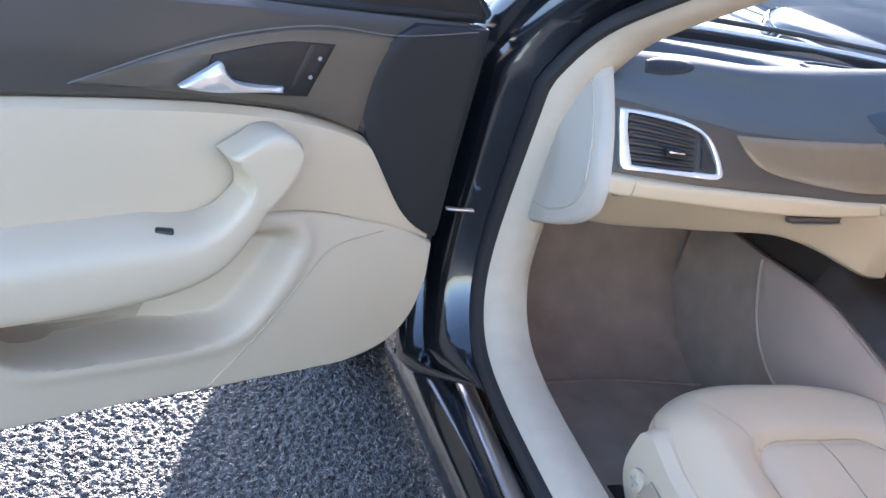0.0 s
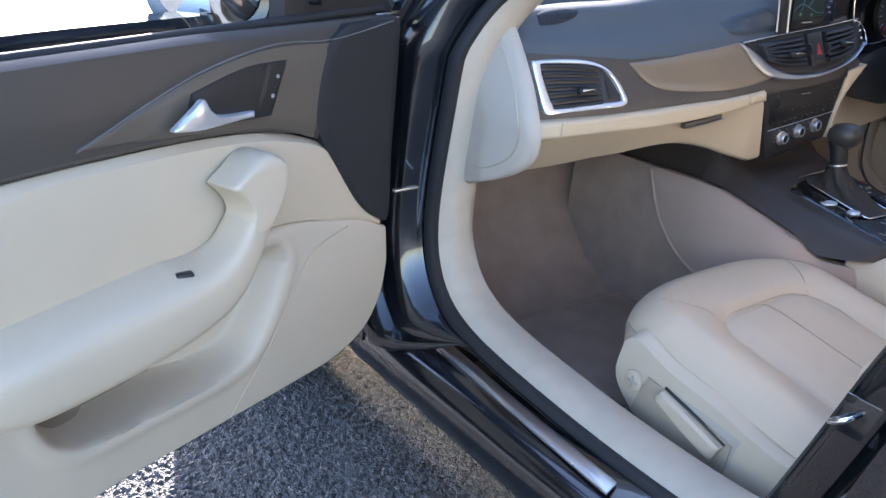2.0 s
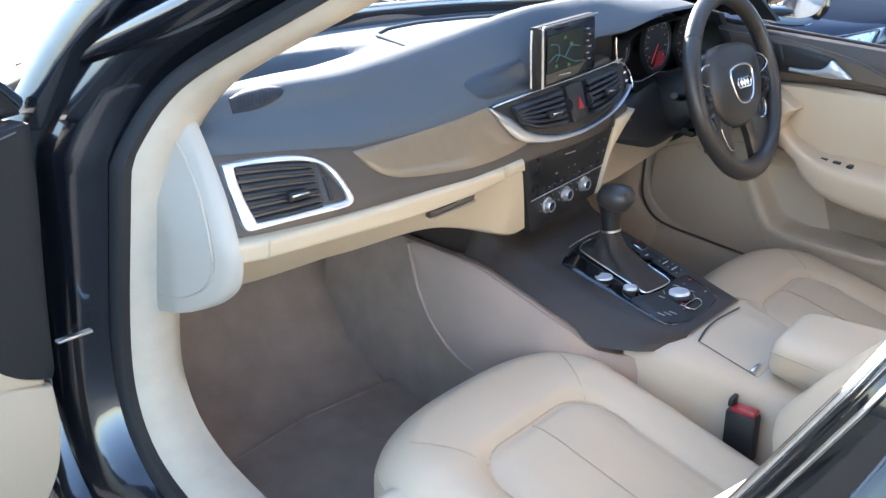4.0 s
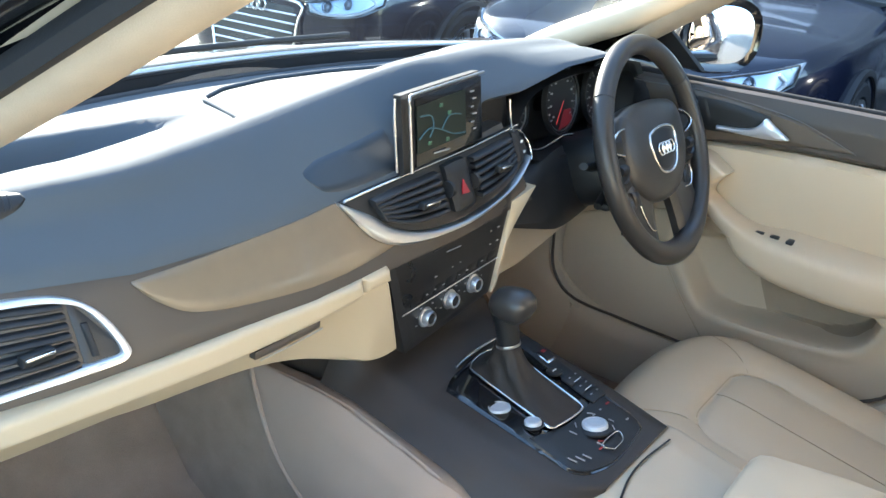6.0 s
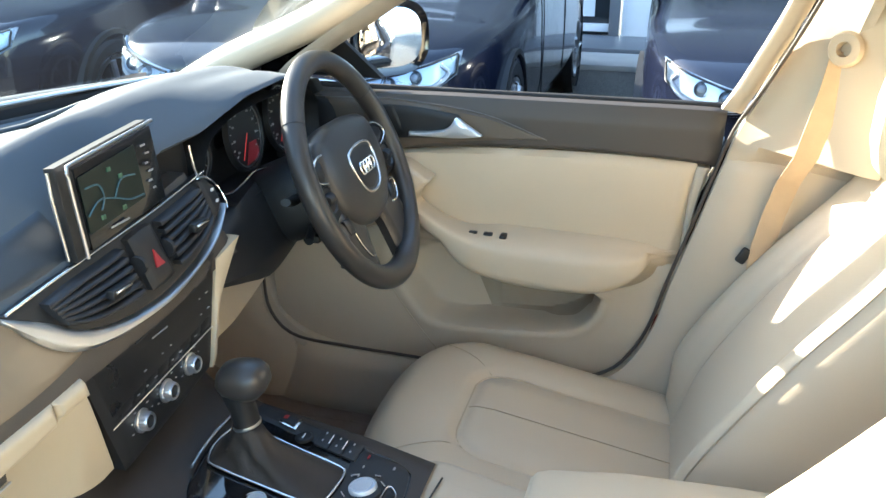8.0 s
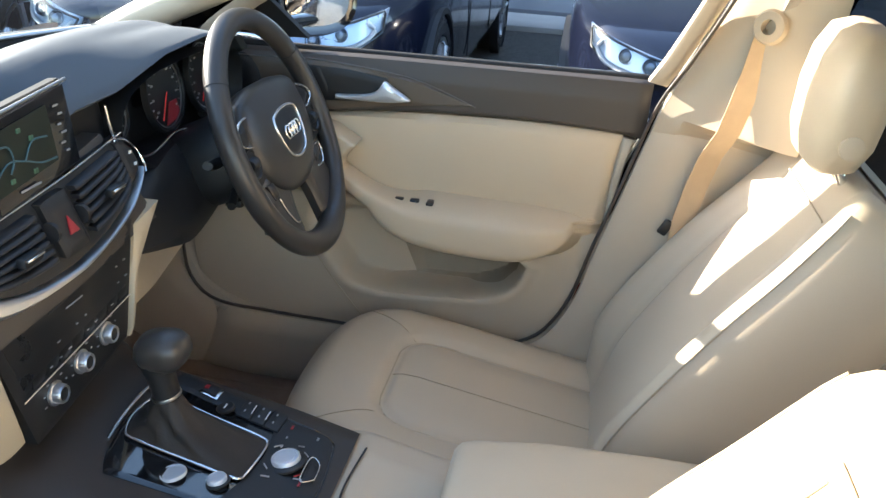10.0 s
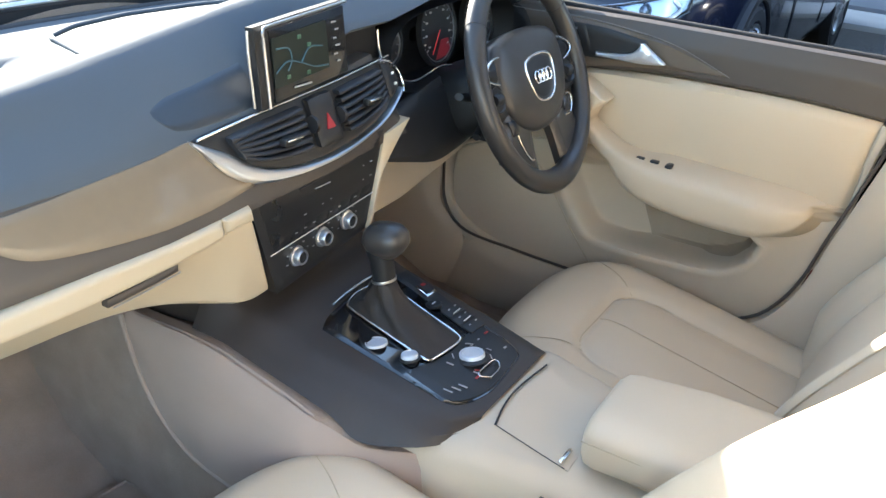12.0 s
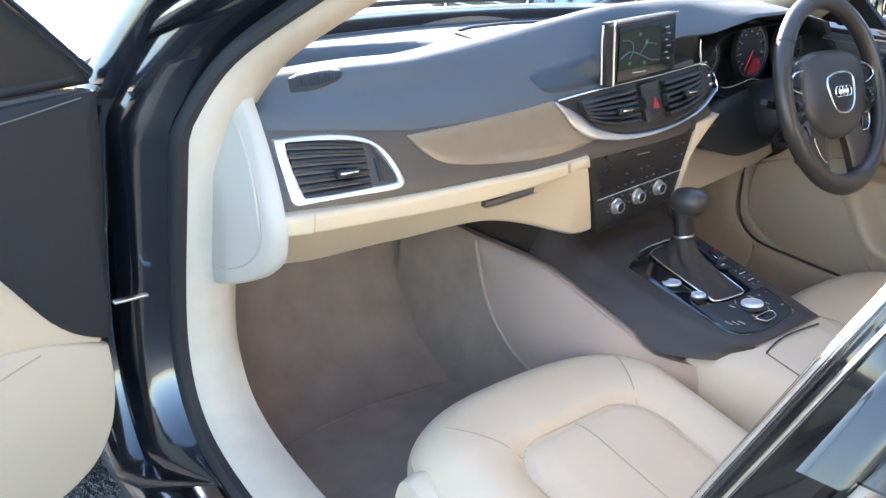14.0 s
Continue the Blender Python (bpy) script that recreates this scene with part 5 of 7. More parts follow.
# slotted defrost outlets near the ends
for side in (-1, 1):
    f = lambda s, n, z, q=side: (s * -q, pad_y(s, z) - 0.6 * n, z + 0.8 * n)
    lo, hi = [(-0.646, 0.975), (-0.61, 0.978), (-0.575, 0.987), (-0.560, 0.996)], [(-0.641, 0.991), (-0.615, 0.998), (-0.585, 1.002), (-0.561, 1.000)]
    o = patch("defrost_outlet", lo, hi, f, BLACK, dash, "black slotted defrost outlet", depth=0.003, nu=40, nv=8, thick=0.006, edge=0.002)
    a, b = resample(lo, 61), resample(hi, 61)
    for k in range(6, 50, 4):
        tube("rib", [f(p[0], 0.0032, p[1]) for p in (a[k] * 0.85 + b[k] * 0.15, (a[k + 2] + b[k + 2]) / 2, a[k + 4] * 0.2 + b[k + 4] * 0.8)], 0.0008, SLAT, o, seg=6, n=5)

# display on top of the middle
disp = thing("display_screen", (0, 0.02, 0.97), "raised dashboard display showing a dark green map", "display")
SM = aim((-0.014, -0.004, 1.019), (0.06, -1, 0.10)) @ Matrix.Rotation(radians(2.5), 4, "Z")


def on_disp(s, n, z):
    return tuple(SM @ Vector((s, z, n)))


patch("housing", [(-0.098, -0.054), (0, -0.054), (0.098, -0.052)], [(-0.098, 0.052), (0, 0.053), (0.097, 0.053)], on_disp, BLACK, disp, "black display housing", depth=0.0, nu=20, nv=10, thick=0.012, edge=0.005, curve=False)
patch("screen", [(-0.078, -0.048), (0.093, -0.046)], [(-0.076, 0.044), (0.092, 0.047)], on_disp, GLOSS, disp, "dark glossy screen", depth=0.003, nu=8, nv=6, thick=0.004, edge=0.001, curve=False)
tube("frame_line", [on_disp(s, 0.004, z) for s, z in ((-0.092, -0.052), (-0.091, 0.047), (-0.088, 0.051), (0.096, 0.052))], 0.0022, BLADE, disp, "bright frame line", seg=8, curve=False, n=40)
tube("frame_side", [on_disp(s, -0.012, z) for s, z in ((-0.104, -0.05), (-0.104, 0.02), (-0.101, 0.048))], 0.002, BLADE, disp, seg=8, curve=False)
rnd = random.Random(4)
patch("map_area", [(-0.078, -0.03), (0.045, -0.029)], [(-0.076, 0.034), (0.044, 0.036)], on_disp, LIT_GREEN, disp, "dark green map", depth=0.0045, nu=4, nv=4, thick=0.001, edge=0, curve=False)
for k, pts in enumerate([[(-0.075, -0.01), (-0.05, 0.0), (-0.02, -0.008), (0.01, -0.02), (0.04, -0.024)], [(-0.07, 0.02), (-0.045, 0.016), (-0.04, 0.0), (-0.05, -0.012)], [(-0.02, -0.008), (0.0, 0.008), (0.03, 0.004)]]):
    tube("map_road", [on_disp(s, 0.006, z) for s, z in pts], 0.0011, LIT_BLUE, disp, "blue map line", seg=6, n=16)
for s, z in ((-0.02, 0.026), (0.0, 0.012), (-0.05, -0.02), (-0.006, -0.024)):
    rbox("map_sign", on_disp(s, 0.006, z), (0.006, 0.002, 0.005), MAPGREEN, disp, bev=0)
for k in range(6):
    rbox("menu_bar", on_disp(0.062 + 0.006 * (k % 2), 0.005, 0.03 - 0.011 * k), (0.010 - 0.002 * (k % 3), 0.001, 0.0022), DIM, disp, bev=0)
rbox("status_bar", on_disp(-0.02, 0.005, -0.038), (0.036, 0.001, 0.0022), DIM, disp, bev=0)
# lies flat on the pad; the dark tone paints a hollow's shade
patch("pod_shade", [(-0.256, 0.978), (-0.235, 0.957), (-0.17, 0.955), (-0.09, 0.962)], [(-0.256, 0.981), (-0.224, 0.993), (-0.17, 1.001), (-0.09, 1.014)], lambda s, n, z: (s, pad_y(min(s, 0.03), z) - n, z), HOLLOW_SHADE, dash, "flat dark patch painted as the hollow's shade beside the display", depth=0.002, nu=24, nv=8, thick=0.004, edge=0.003)

# instruments
clus = thing("instrument_cluster", (0.45, 0.05, 0.9), "instrument cluster with white-ringed dials under a dark hood", "instrument cluster")
bowl = []
for k, (d, w, h) in enumerate(((0.015, 0.205, 0.078), (0.05, 0.20, 0.074), (0.09, 0.19, 0.07), (0.10, 0.02, 0.02))):
    bowl.append(super_ring(aim((0.435, d, 0.962), (0, -1, 0)), w + 0.01, h - 0.006, 48, 3.0))
loft("bowl", bowl, BLACK, clus, "black instrument bowl", caps=False, sharp=50)
for cx, cz, rad in ((0.437, 0.973, 0.056), (0.585, 0.970, 0.056), (0.292, 0.968, 0.034)):
    m = aim((cx, 0.062 + (0.008 if rad < 0.04 else 0), cz), (0, -1, 0.15))
    dl = lathe("dial", [(0.0, 0.0), (rad, 0.0), (rad + 0.002, 0.006), (rad + 0.006, 0.006), (rad + 0.008, -0.004), (0, -0.004)], m, BLACK, clus, "black dial with a pale ring")
    lathe("dial_ring", [(rad - 0.002, 0.001), (rad - 0.002, 0.003), (rad, 0.003), (rad, 0.001)], m, BLADE, dl)
    for k in range(17 if rad > 0.04 else 9):
        a = radians(-130 + 260 * k / (16 if rad > 0.04 else 8))
        p = m @ Vector(((rad - 0.007) * math.sin(a), (rad - 0.007) * math.cos(a), 0.002))
        rbox("tick", p, (0.0013, 0.002, 0.0045), DIM, dl, bev=0, turn=Matrix.Rotation(a, 3, "Y"))
        if rad > 0.04 and k % 2 == 0:
            p = m @ Vector(((rad - 0.016) * math.sin(a), (rad - 0.016) * math.cos(a), 0.002))
            rbox("figure", p, (0.005, 0.002, 0.003), DIM, dl, bev=0)
    tube("needle", [m @ Vector((0, 0, 0.006)), m @ Vector((-0.7 * rad * 0.7, -0.7 * rad, 0.006))], 0.0009, LIT_RED, dl, "red needle", seg=6, curve=False)
patch("red_display", [(0.428, 0.922), (0.478, 0.928)], [(0.445, 0.956), (0.470, 0.956)], lambda s, n, z: (s, 0.054 - n + (z - 0.93) * 0.1, z), RED_GLOW, clus, "red lit warning area", nu=4, nv=4, thick=0.001, edge=0, curve=False)
outline = [(0.167, 0.007, 1.022), (0.173, 0.004, 0.986), (0.197, 0.006, 0.957), (0.238, 0.012, 0.933), (0.298, 0.02, 0.915), (0.349, 0.025, 0.915), (0.399, 0.028, 0.921), (0.446, 0.028, 0.915)]
patch("cluster_wall", [(0.06, 0.965), (0.14, 0.972), (0.20, 0.94), (0.25, 0.90)], [(0.06, 1.03), (0.13, 1.035), (0.20, 1.036), (0.215, 1.036)], lambda s, n, z: (s, 0.045 - n, z), BLACK, clus, "black surround beside the dials", nu=14, nv=6, thick=0.01, edge=0.003)
tube("bezel_line", outline, 0.0022, CHROME, clus, "thin bright cluster edge", seg=8)

# ---- steering wheel ----
sw = thing("steering_wheel", (0.46, -0.12, 0.92), "dark leather multifunction steering wheel with bright spoke trims", "steering wheel")
WN = Vector((0.0, -0.90, 0.38)).normalized()
WM = aim((0.474, -0.120, 0.917), WN)
R = 0.187


def on_wheel(a, r, n=0.0):
    return WM @ Vector((r * math.sin(a), r * math.cos(a), n))


tube("rim", [on_wheel(a, R) for a in np.linspace(0, 2 * math.pi, 97)], [0.0178 + 0.0022 * math.exp(-((math.sin(a - 1.4) - 1) / 0.12) ** 2) + 0.0022 * math.exp(-((math.sin(-a - 1.4) - 1) / 0.12) ** 2) for a in np.linspace(0, 2 * math.pi, 97)], WHEEL_LEATHER, sw, "smooth dark leather rim", n=97, seg=18, closed=True, up=tuple(WN), curve=False)
for a in (-0.95, 0.95):
    tube("rim_seam", [on_wheel(a, R) + (WM.to_3x3() @ Vector((math.sin(a) * math.cos(b), math.cos(a) * math.cos(b), math.sin(b)))) * 0.0181 for b in np.linspace(0, 2 * math.pi, 17)], 0.0007, BLACK, sw, "stitched rim joint", seg=6, closed=True, curve=False)


def wheel_face(s, n, z):
    return tuple(WM @ Vector((s, z, n)))


# airbag pad: broad at the top, narrowing downwards to a rounded chin
PAD = [(-0.112, 0.072), (-0.058, 0.085), (0.0, 0.088), (0.058, 0.085), (0.112, 0.072), (0.130, 0.036), (0.128, -0.008), (0.110, -0.046), (0.074, -0.076), (0.034, -0.090), (0.0, -0.093), (-0.034, -0.090), (-0.074, -0.076), (-0.110, -0.046), (-0.128, -0.008), (-0.130, 0.036)]
pad_line = resample(PAD + PAD[:1], 73)[:-1]
hub_rings = []
for h, k in ((-0.060, 0.80), (-0.030, 0.97), (-0.010, 1.0), (-0.002, 0.99), (0.003, 0.955), (0.008, 0.87), (0.0125, 0.70), (0.0160, 0.48), (0.0176, 0.22), (0.0180, 0.01)):
    hub_rings.append([wheel_face(k * a, h, k * b) for a, b in pad_line])
hub = loft("hub", hub_rings, WHEEL_LEATHER, sw, "dark grey airbag pad", sharp=70)
crest = [(-0.048, 0.030), (-0.052, 0.014), (-0.045, -0.014), (-0.030, -0.036), (0.0, -0.043), (0.030, -0.036), (0.045, -0.014), (0.052, 0.014), (0.048, 0.030), (0.026, 0.037), (0.0, 0.039), (-0.026, 0.037)]
crest_lift = lambda a, b: 0.0182 - 0.9 * (a * a + b * b)
patch("crest_plate", [(-0.050, 0.012), (-0.043, -0.014), (-0.028, -0.034), (0.0, -0.040), (0.028, -0.034), (0.043, -0.014), (0.050, 0.012)], [(-0.047, 0.028), (-0.026, 0.035), (0.0, 0.037), (0.026, 0.035), (0.047, 0.028)], wheel_face, BLACK, hub, "dark crest plate", depth=lambda a, b: crest_lift(a, b) + 0.001, nu=20, nv=8, thick=0.003, edge=0.002)
tube("crest_line", [wheel_face(a, crest_lift(a, b) + 0.001, b) for a, b in crest + crest[:1]], 0.0028, CHROME, hub, "bright crest outline", n=80, closed=True, up=tuple(WN), seg=8)
for k in range(4):
    m = WM @ Matrix.Translation((-0.021 + 0.014 * k, 0.0, 0.0205))
    tube("emblem_ring", [m @ Vector((0.0105 * math.cos(a), 0.0105 * math.sin(a), 0)) for a in np.linspace(0, 2 * math.pi, 17)], 0.0017, CHROME, hub, "bright emblem", n=33, closed=True, up=tuple(WN), seg=6, curve=False)
for side in (-1, 1):
    spoke = patch("spoke", [(side * 0.085, -0.052), (side * 0.13, -0.050), (side * 0.180, -0.040)], [(side * 0.085, 0.056), (side * 0.13, 0.050), (side * 0.180, 0.040)], wheel_face, BLACK, sw, "black upper spoke", depth=lambda a, b: -0.002 + 0.03 * max(0, abs(a) - 0.12), nu=16, nv=12, thick=0.012, edge=0.006)
    outline = [(0.098, 0.052), (0.130, 0.052), (0.158, 0.040), (0.166, 0.026), (0.150, 0.016), (0.128, 0.010)]
    tube("spoke_trim", [wheel_face(side * a, 0.003 + 0.03 * max(0, a - 0.12), b) for a, b in outline], 0.0022, CHROME, spoke, "bright trim round the upper keys", seg=8)
    patch("upper_keys", [(side * 0.122, 0.012), (side * 0.146, 0.018), (side * 0.160, 0.028)], [(side * 0.112, 0.047), (side * 0.136, 0.046), (side * 0.156, 0.036)], wheel_face, GLOSSY_PANEL, spoke, "black upper keys", depth=lambda a, b: 0.002 + 0.03 * max(0, abs(a) - 0.12), nu=10, nv=6, thick=0.004, edge=0.003)
    lathe("roller_recess", [(0.0, 0.001), (0.020, 0.001), (0.0225, 0.003), (0.0245, 0.001), (0.0245, -0.006), (0, -0.006)], WM @ Matrix.Translation((side * 0.142, -0.012, 0.000)), GLOSSY_PANEL, spoke, "dark round roller recess", seg=28)
    lathe("thumb_roller", [(0, -0.011), (0.009, -0.011), (0.0105, -0.006), (0.011, 0), (0.0105, 0.006), (0.009, 0.011), (0, 0.011)], aim(wheel_face(side * 0.142, 0.000, -0.012), WM.to_3x3() @ Vector((1, 0, 0))), BLACK, spoke, "ridged thumb roller", seg=20)
    if side > 0:
        outline = [(0.098, -0.052), (0.118, -0.052), (0.122, -0.068), (0.108, -0.086), (0.084, -0.086)]
        tube("key_trim", [wheel_face(a, 0.003, b) for a, b in outline], 0.0020, CHROME, spoke, "bright trim round the lower keys", seg=8)
    patch("lower_keys", [(side * 0.094, -0.080), (side * 0.115, -0.081)], [(side * 0.100, -0.055), (side * 0.123, -0.054)], wheel_face, GLOSSY_PANEL, spoke, "black lower keys", depth=0.002, nu=6, nv=5, thick=0.006, edge=0.003, curve=False)
    low_spoke = patch("lower_spoke", [(side * 0.034, -0.084), (side * 0.044, -0.120), (side * 0.048, -0.178)], [(side * 0.122, -0.030), (side * 0.136, -0.080), (side * 0.150, -0.118)], wheel_face, WHEEL_LEATHER, sw, "dark lower spoke", depth=lambda a, b: -0.003 + 0.03 * max(0, math.hypot(a, b) - 0.13), nu=14, nv=10, thick=0.014, edge=0.008)
    if side < 0:
        tube("lower_trim", [wheel_face(-a, 0.004, b) for a, b in ((0.112, -0.080), (0.104, -0.104), (0.088, -0.128), (0.076, -0.132))], 0.0020, CHROME, low_spoke, "bright lower spoke trim", seg=8)
col = []
for k, (d, a, b) in enumerate(((-0.05, 0.060, 0.055), (-0.08, 0.078, 0.066), (-0.13, 0.082, 0.070), (-0.2, 0.075, 0.068))):
    col.append(super_ring(WM @ Matrix.Translation((0, -0.01, d)), a, b, 24, 3))
column = thing("steering_column", (0.46, 0.0, 0.86), "black steering column with control stalks", "steering column")
loft("shroud", col, BLACK, column, "black column shroud")
for side in (-1, 1):
    tube("stalk", [WM @ Vector((side * 0.05, -0.005, -0.085)), WM @ Vector((side * 0.11, 0.0, -0.075)), WM @ Vector((side * 0.155, 0.008, -0.062))], [0.009, 0.010, 0.008], BLACK, column, "black stalk", flat=0.8)
tube("cruise_stalk", [WM @ Vector((-0.05, -0.05, -0.085)), WM @ Vector((-0.11, -0.07, -0.078))], 0.007, BLACK, column, "short black stalk", curve=False)
rbox("adjust_lever", WM @ Vector((0.0, -0.085, -0.12)), (0.05, 0.03, 0.014), BLACK, column, bev=0.004)

# ---- centre console ----
con = thing("centre_console", (0, -0.25, 0.3), "centre console with dark top, switch panel and beige rear", "centre console")


def top_z(y):
    return float(np.interp(y, [-0.40, -0.34, -0.08, 0.0, 0.05], [0.592, 0.602, 0.648, 0.675, 0.72]))


X0, X1 = -0.148, 0.168
# lower edge of the dark side: dips to a corner near its rear end
CUT_Y = [-0.355, -0.32, -0.275, -0.232, -0.212, -0.195, -0.173, -0.115, 0.0, 0.06]
CUT_Z = [0.588, 0.584, 0.578, 0.573, 0.578, 0.592, 0.602, 0.618, 0.643, 0.645]
# dark side panels and top
sec = []
for y in np.linspace(0.06, -0.345, 44):
    zt = top_z(y)
    cut = float(np.interp(y, CUT_Y, CUT_Z))
    cut = min(cut, zt - 0.008)
    xl = float(np.interp(y, [-0.345, -0.340, -0.330, -0.315, -0.295, -0.25, -0.10], [-0.070, -0.088, -0.106, -0.120, -0.130, -0.140, X0]))
    xr = float(np.interp(y, [-0.355, -0.25, -0.10], [0.150, 0.162, X1]))
    k = float(np.interp(y, [-0.355, -0.22], [0.2, 1.0]))
    sec.append([(xl - 0.035 * k, y, cut), (xl - 0.014 * k, y, (cut + zt) / 2), (xl - 0.002, y, zt - 0.012), (xl + 0.012, y, zt - 0.001), (xl + 0.04, y, zt), (0.01, y, zt), (xr - 0.04, y, zt), (xr - 0.012, y, zt - 0.001), (xr + 0.002, y, zt - 0.012), (xr + 0.012 * k, y, (cut - 0.03 * k + zt) / 2), (xr + 0.03 * k, y, cut - 0.03 * k)])
loft("console_top", sec, CONSOLE, con, "dark brown console top and sides", caps=False, closed=False)
# beige lower sides of the tunnel
for side in (-1, 1):
    x_front = X0 if side < 0 else X1
    t_rows = []
    for y in np.linspace(0.42, -0.72, 76):
        xs = x_front - side * float(np.interp(y, [-0.34, -0.26, -0.17], [0.09, 0.04, 0.0]))
        zc = float(np.interp(y, [-0.72, -0.40, -0.275, -0.232, -0.212, -0.195, -0.173, -0.115, 0.0, 0.06, 0.2, 0.42], [0.54, 0.56, 0.566, 0.568, 0.578, 0.592, 0.602, 0.618, 0.643, 0.645, 0.64, 0.64]))
        zc -= 0.03 * float(np.interp(y, [-0.355, -0.22], [0.2, 1.0])) if side > 0 else 0
        fl = float(np.interp(y, [-0.72, -0.4, -0.2, 0.0, 0.2, 0.42], [0.02, 0.025, 0.04, 0.045, 0.03, 0.02]))
        t_rows.append([(xs + side * 0.024, y, zc - 0.006), (xs + side * (0.036 + fl * 0.3), y, zc - 0.004), (xs + side * (0.036 + fl * 0.6), y, zc - 0.02), (xs + side * (0.036 + fl), y, zc * 0.6 + 0.12), (xs + side * (0.036 + fl * 0.8), y, 0.29)])
    loft("tunnel_side", t_rows[:52], CARPET, con, "grey-beige carpeted tunnel side", caps=False, closed=False)
    p_rows = []
    for r in t_rows[:52]:
        y = r[0][1]
        if -0.34 < y < 0.178:
            z_low = float(np.interp(y, [-0.34, -0.2, -0.01, 0.065, 0.13, 0.178], [0.40, 0.42, 0.452, 0.485, 0.545, 0.625]))
            zs, xs_ = [q[2] for q in r[1:]][::-1], [q[0] for q in r[1:]][::-1]
            p_rows.append([(float(np.interp(z, zs, xs_)) + side * (0.007 - 0.004 * abs(k - 4) / 4), y, z) for k, z in enumerate(np.linspace(z_low, r[1][2], 9))])
    loft("tunnel_panel", p_rows, TUNNEL, con, "smooth grey-beige tunnel panel", caps=False, closed=False)
    xs = x_front
    tube("tunnel_edge", [(xs + side * 0.044, y, float(np.interp(y, [-0.212, -0.195, -0.173, -0.115, 0.0, 0.06, 0.2], [0.578, 0.592, 0.602, 0.618, 0.643, 0.645, 0.64])) - 0.007 - (0.03 if side > 0 else 0)) for y in np.linspace(0.18, -0.165, 25)], 0.004, TUNNEL, con, "pale piped edge of the tunnel side", seg=8)
    tube("tunnel_seam", [(xs + side * 0.060, 0.178, 0.635), (xs + side * 0.070, 0.13, 0.545), (xs + side * 0.078, 0.065, 0.485), (xs + side * 0.080, -0.01, 0.452), (xs + side * 0.078, -0.2, 0.42)], 0.004, TUNNEL, con, "welted seam", seg=6)
# dark cheek that closes the console's front below the dashboard
patch("console_cheek", [(0.30, 0.60), (0.15, 0.625), (0.04, 0.64)], [(0.30, 0.80), (0.15, 0.78), (0.04, 0.72)], lambda s, n, z: (-0.158 - n - 0.10 * max(0, 0.70 - z), s, z), CONSOLE, con, "dark brown front cheek of the console", nu=20, nv=10, thick=0.01, edge=0.004)
# beige rear deck

def deck_z(y):
    return float(np.interp(y, [-0.74, -0.5, -0.36, -0.345, -0.33, -0.27], [0.570, 0.582, 0.597, 0.598, 0.592, 0.585]))


deck = []
for y in np.linspace(-0.27, -0.74, 22):
    z = deck_z(y)
    xl = float(np.interp(y, [-0.74, -0.58, -0.46, -0.34, -0.27], [-0.065, -0.078, -0.098, -0.124, -0.126]))
    xr = float(np.interp(y, [-0.74, -0.58, -0.46, -0.34], [0.110, 0.122, 0.138, 0.160]))
    deck.append([(xl - 0.030, y, 0.30), (xl - 0.022, y, 0.45), (xl - 0.016, y, z - 0.05), (xl - 0.011, y, z - 0.022), (xl - 0.002, y, z - 0.006), (xl + 0.014, y, z), (0.0, y, z + 0.001), (xr - 0.014, y, z), (xr + 0.002, y, z - 0.006), (xr + 0.011, y, z - 0.022), (xr + 0.02, y, z - 0.05), (xr + 0.03, y, 0.30)])
loft("rear_deck", deck, BEIGE_PLASTIC, con, "beige rear console deck", caps=False, closed=False)
flat = lambda s, n, z: (s, z, top_z(z) + n)
low_flat = lambda s, n, z: (s, z, deck_z(z) + n)
lid = patch("cup_holder_lid", [(-0.077, -0.480), (0.0, -0.478), (0.094, -0.470)], [(-0.062, -0.366), (0.03, -0.358), (0.107, -0.366)], low_flat, BEIGE_PLASTIC, con, "beige cup holder lid", depth=0.0035, nu=20, nv=12, thick=0.004, edge=0.002)
tube("lid_gap", [low_flat(s, 0.004, z) for s, z in ((-0.065, -0.368), (-0.02, -0.358), (0.03, -0.355), (0.108, -0.362))], 0.0016, BLACK, con, seg=6)
tube("lid_side_gap", [low_flat(s, 0.0035, z) for s, z in ((-0.079, -0.476), (-0.072, -0.42), (-0.065, -0.368))], 0.0008, BROWN, con, seg=6)
rbox("lid_catch", low_flat(-0.058, 0.005, -0.468), (0.034, 0.006, 0.005), CHROME, con, "bright lid catch", bev=0.002)
# gloss panel with gear gate
patch("switch_panel", [(-0.078, -0.292), (-0.070, -0.308), (-0.045, -0.322), (0.0, -0.330), (0.085, -0.324), (0.105, -0.315), (0.112, -0.300)], [(-0.077, -0.088), (-0.040, -0.074), (0.05, -0.066), (0.145, -0.088)], flat, GLOSS, con, "gloss black switch panel", depth=0.004, nu=40, nv=18, thick=0.006, edge=0.003)
patch("switch_field", [(-0.074, -0.290), (-0.066, -0.307), (-0.042, -0.320), (0.0, -0.328), (0.083, -0.322), (0.102, -0.313), (0.109, -0.298)], [(-0.068, -0.225), (0.02, -0.246), (0.115, -0.236)], flat, BLACK, con, "matt black switch field", depth=0.006, nu=16, nv=8, thick=0.003, edge=0.002)
patch("switch_strip", [(0.085, -0.25), (0.118, -0.25)], [(0.115, -0.08), (0.15, -0.085)], flat, BLACK, con, "black switch strip", depth=0.006, nu=8, nv=12, thick=0.003, edge=0.002, curve=False)
tube("front_trim", [flat(s, 0.008, z) for s, z in ((-0.030, -0.070), (0.0, -0.066), (0.05, -0.063), (0.10, -0.064))], 0.0028, CHROME, con, "bright bow in front of the gate", seg=8)
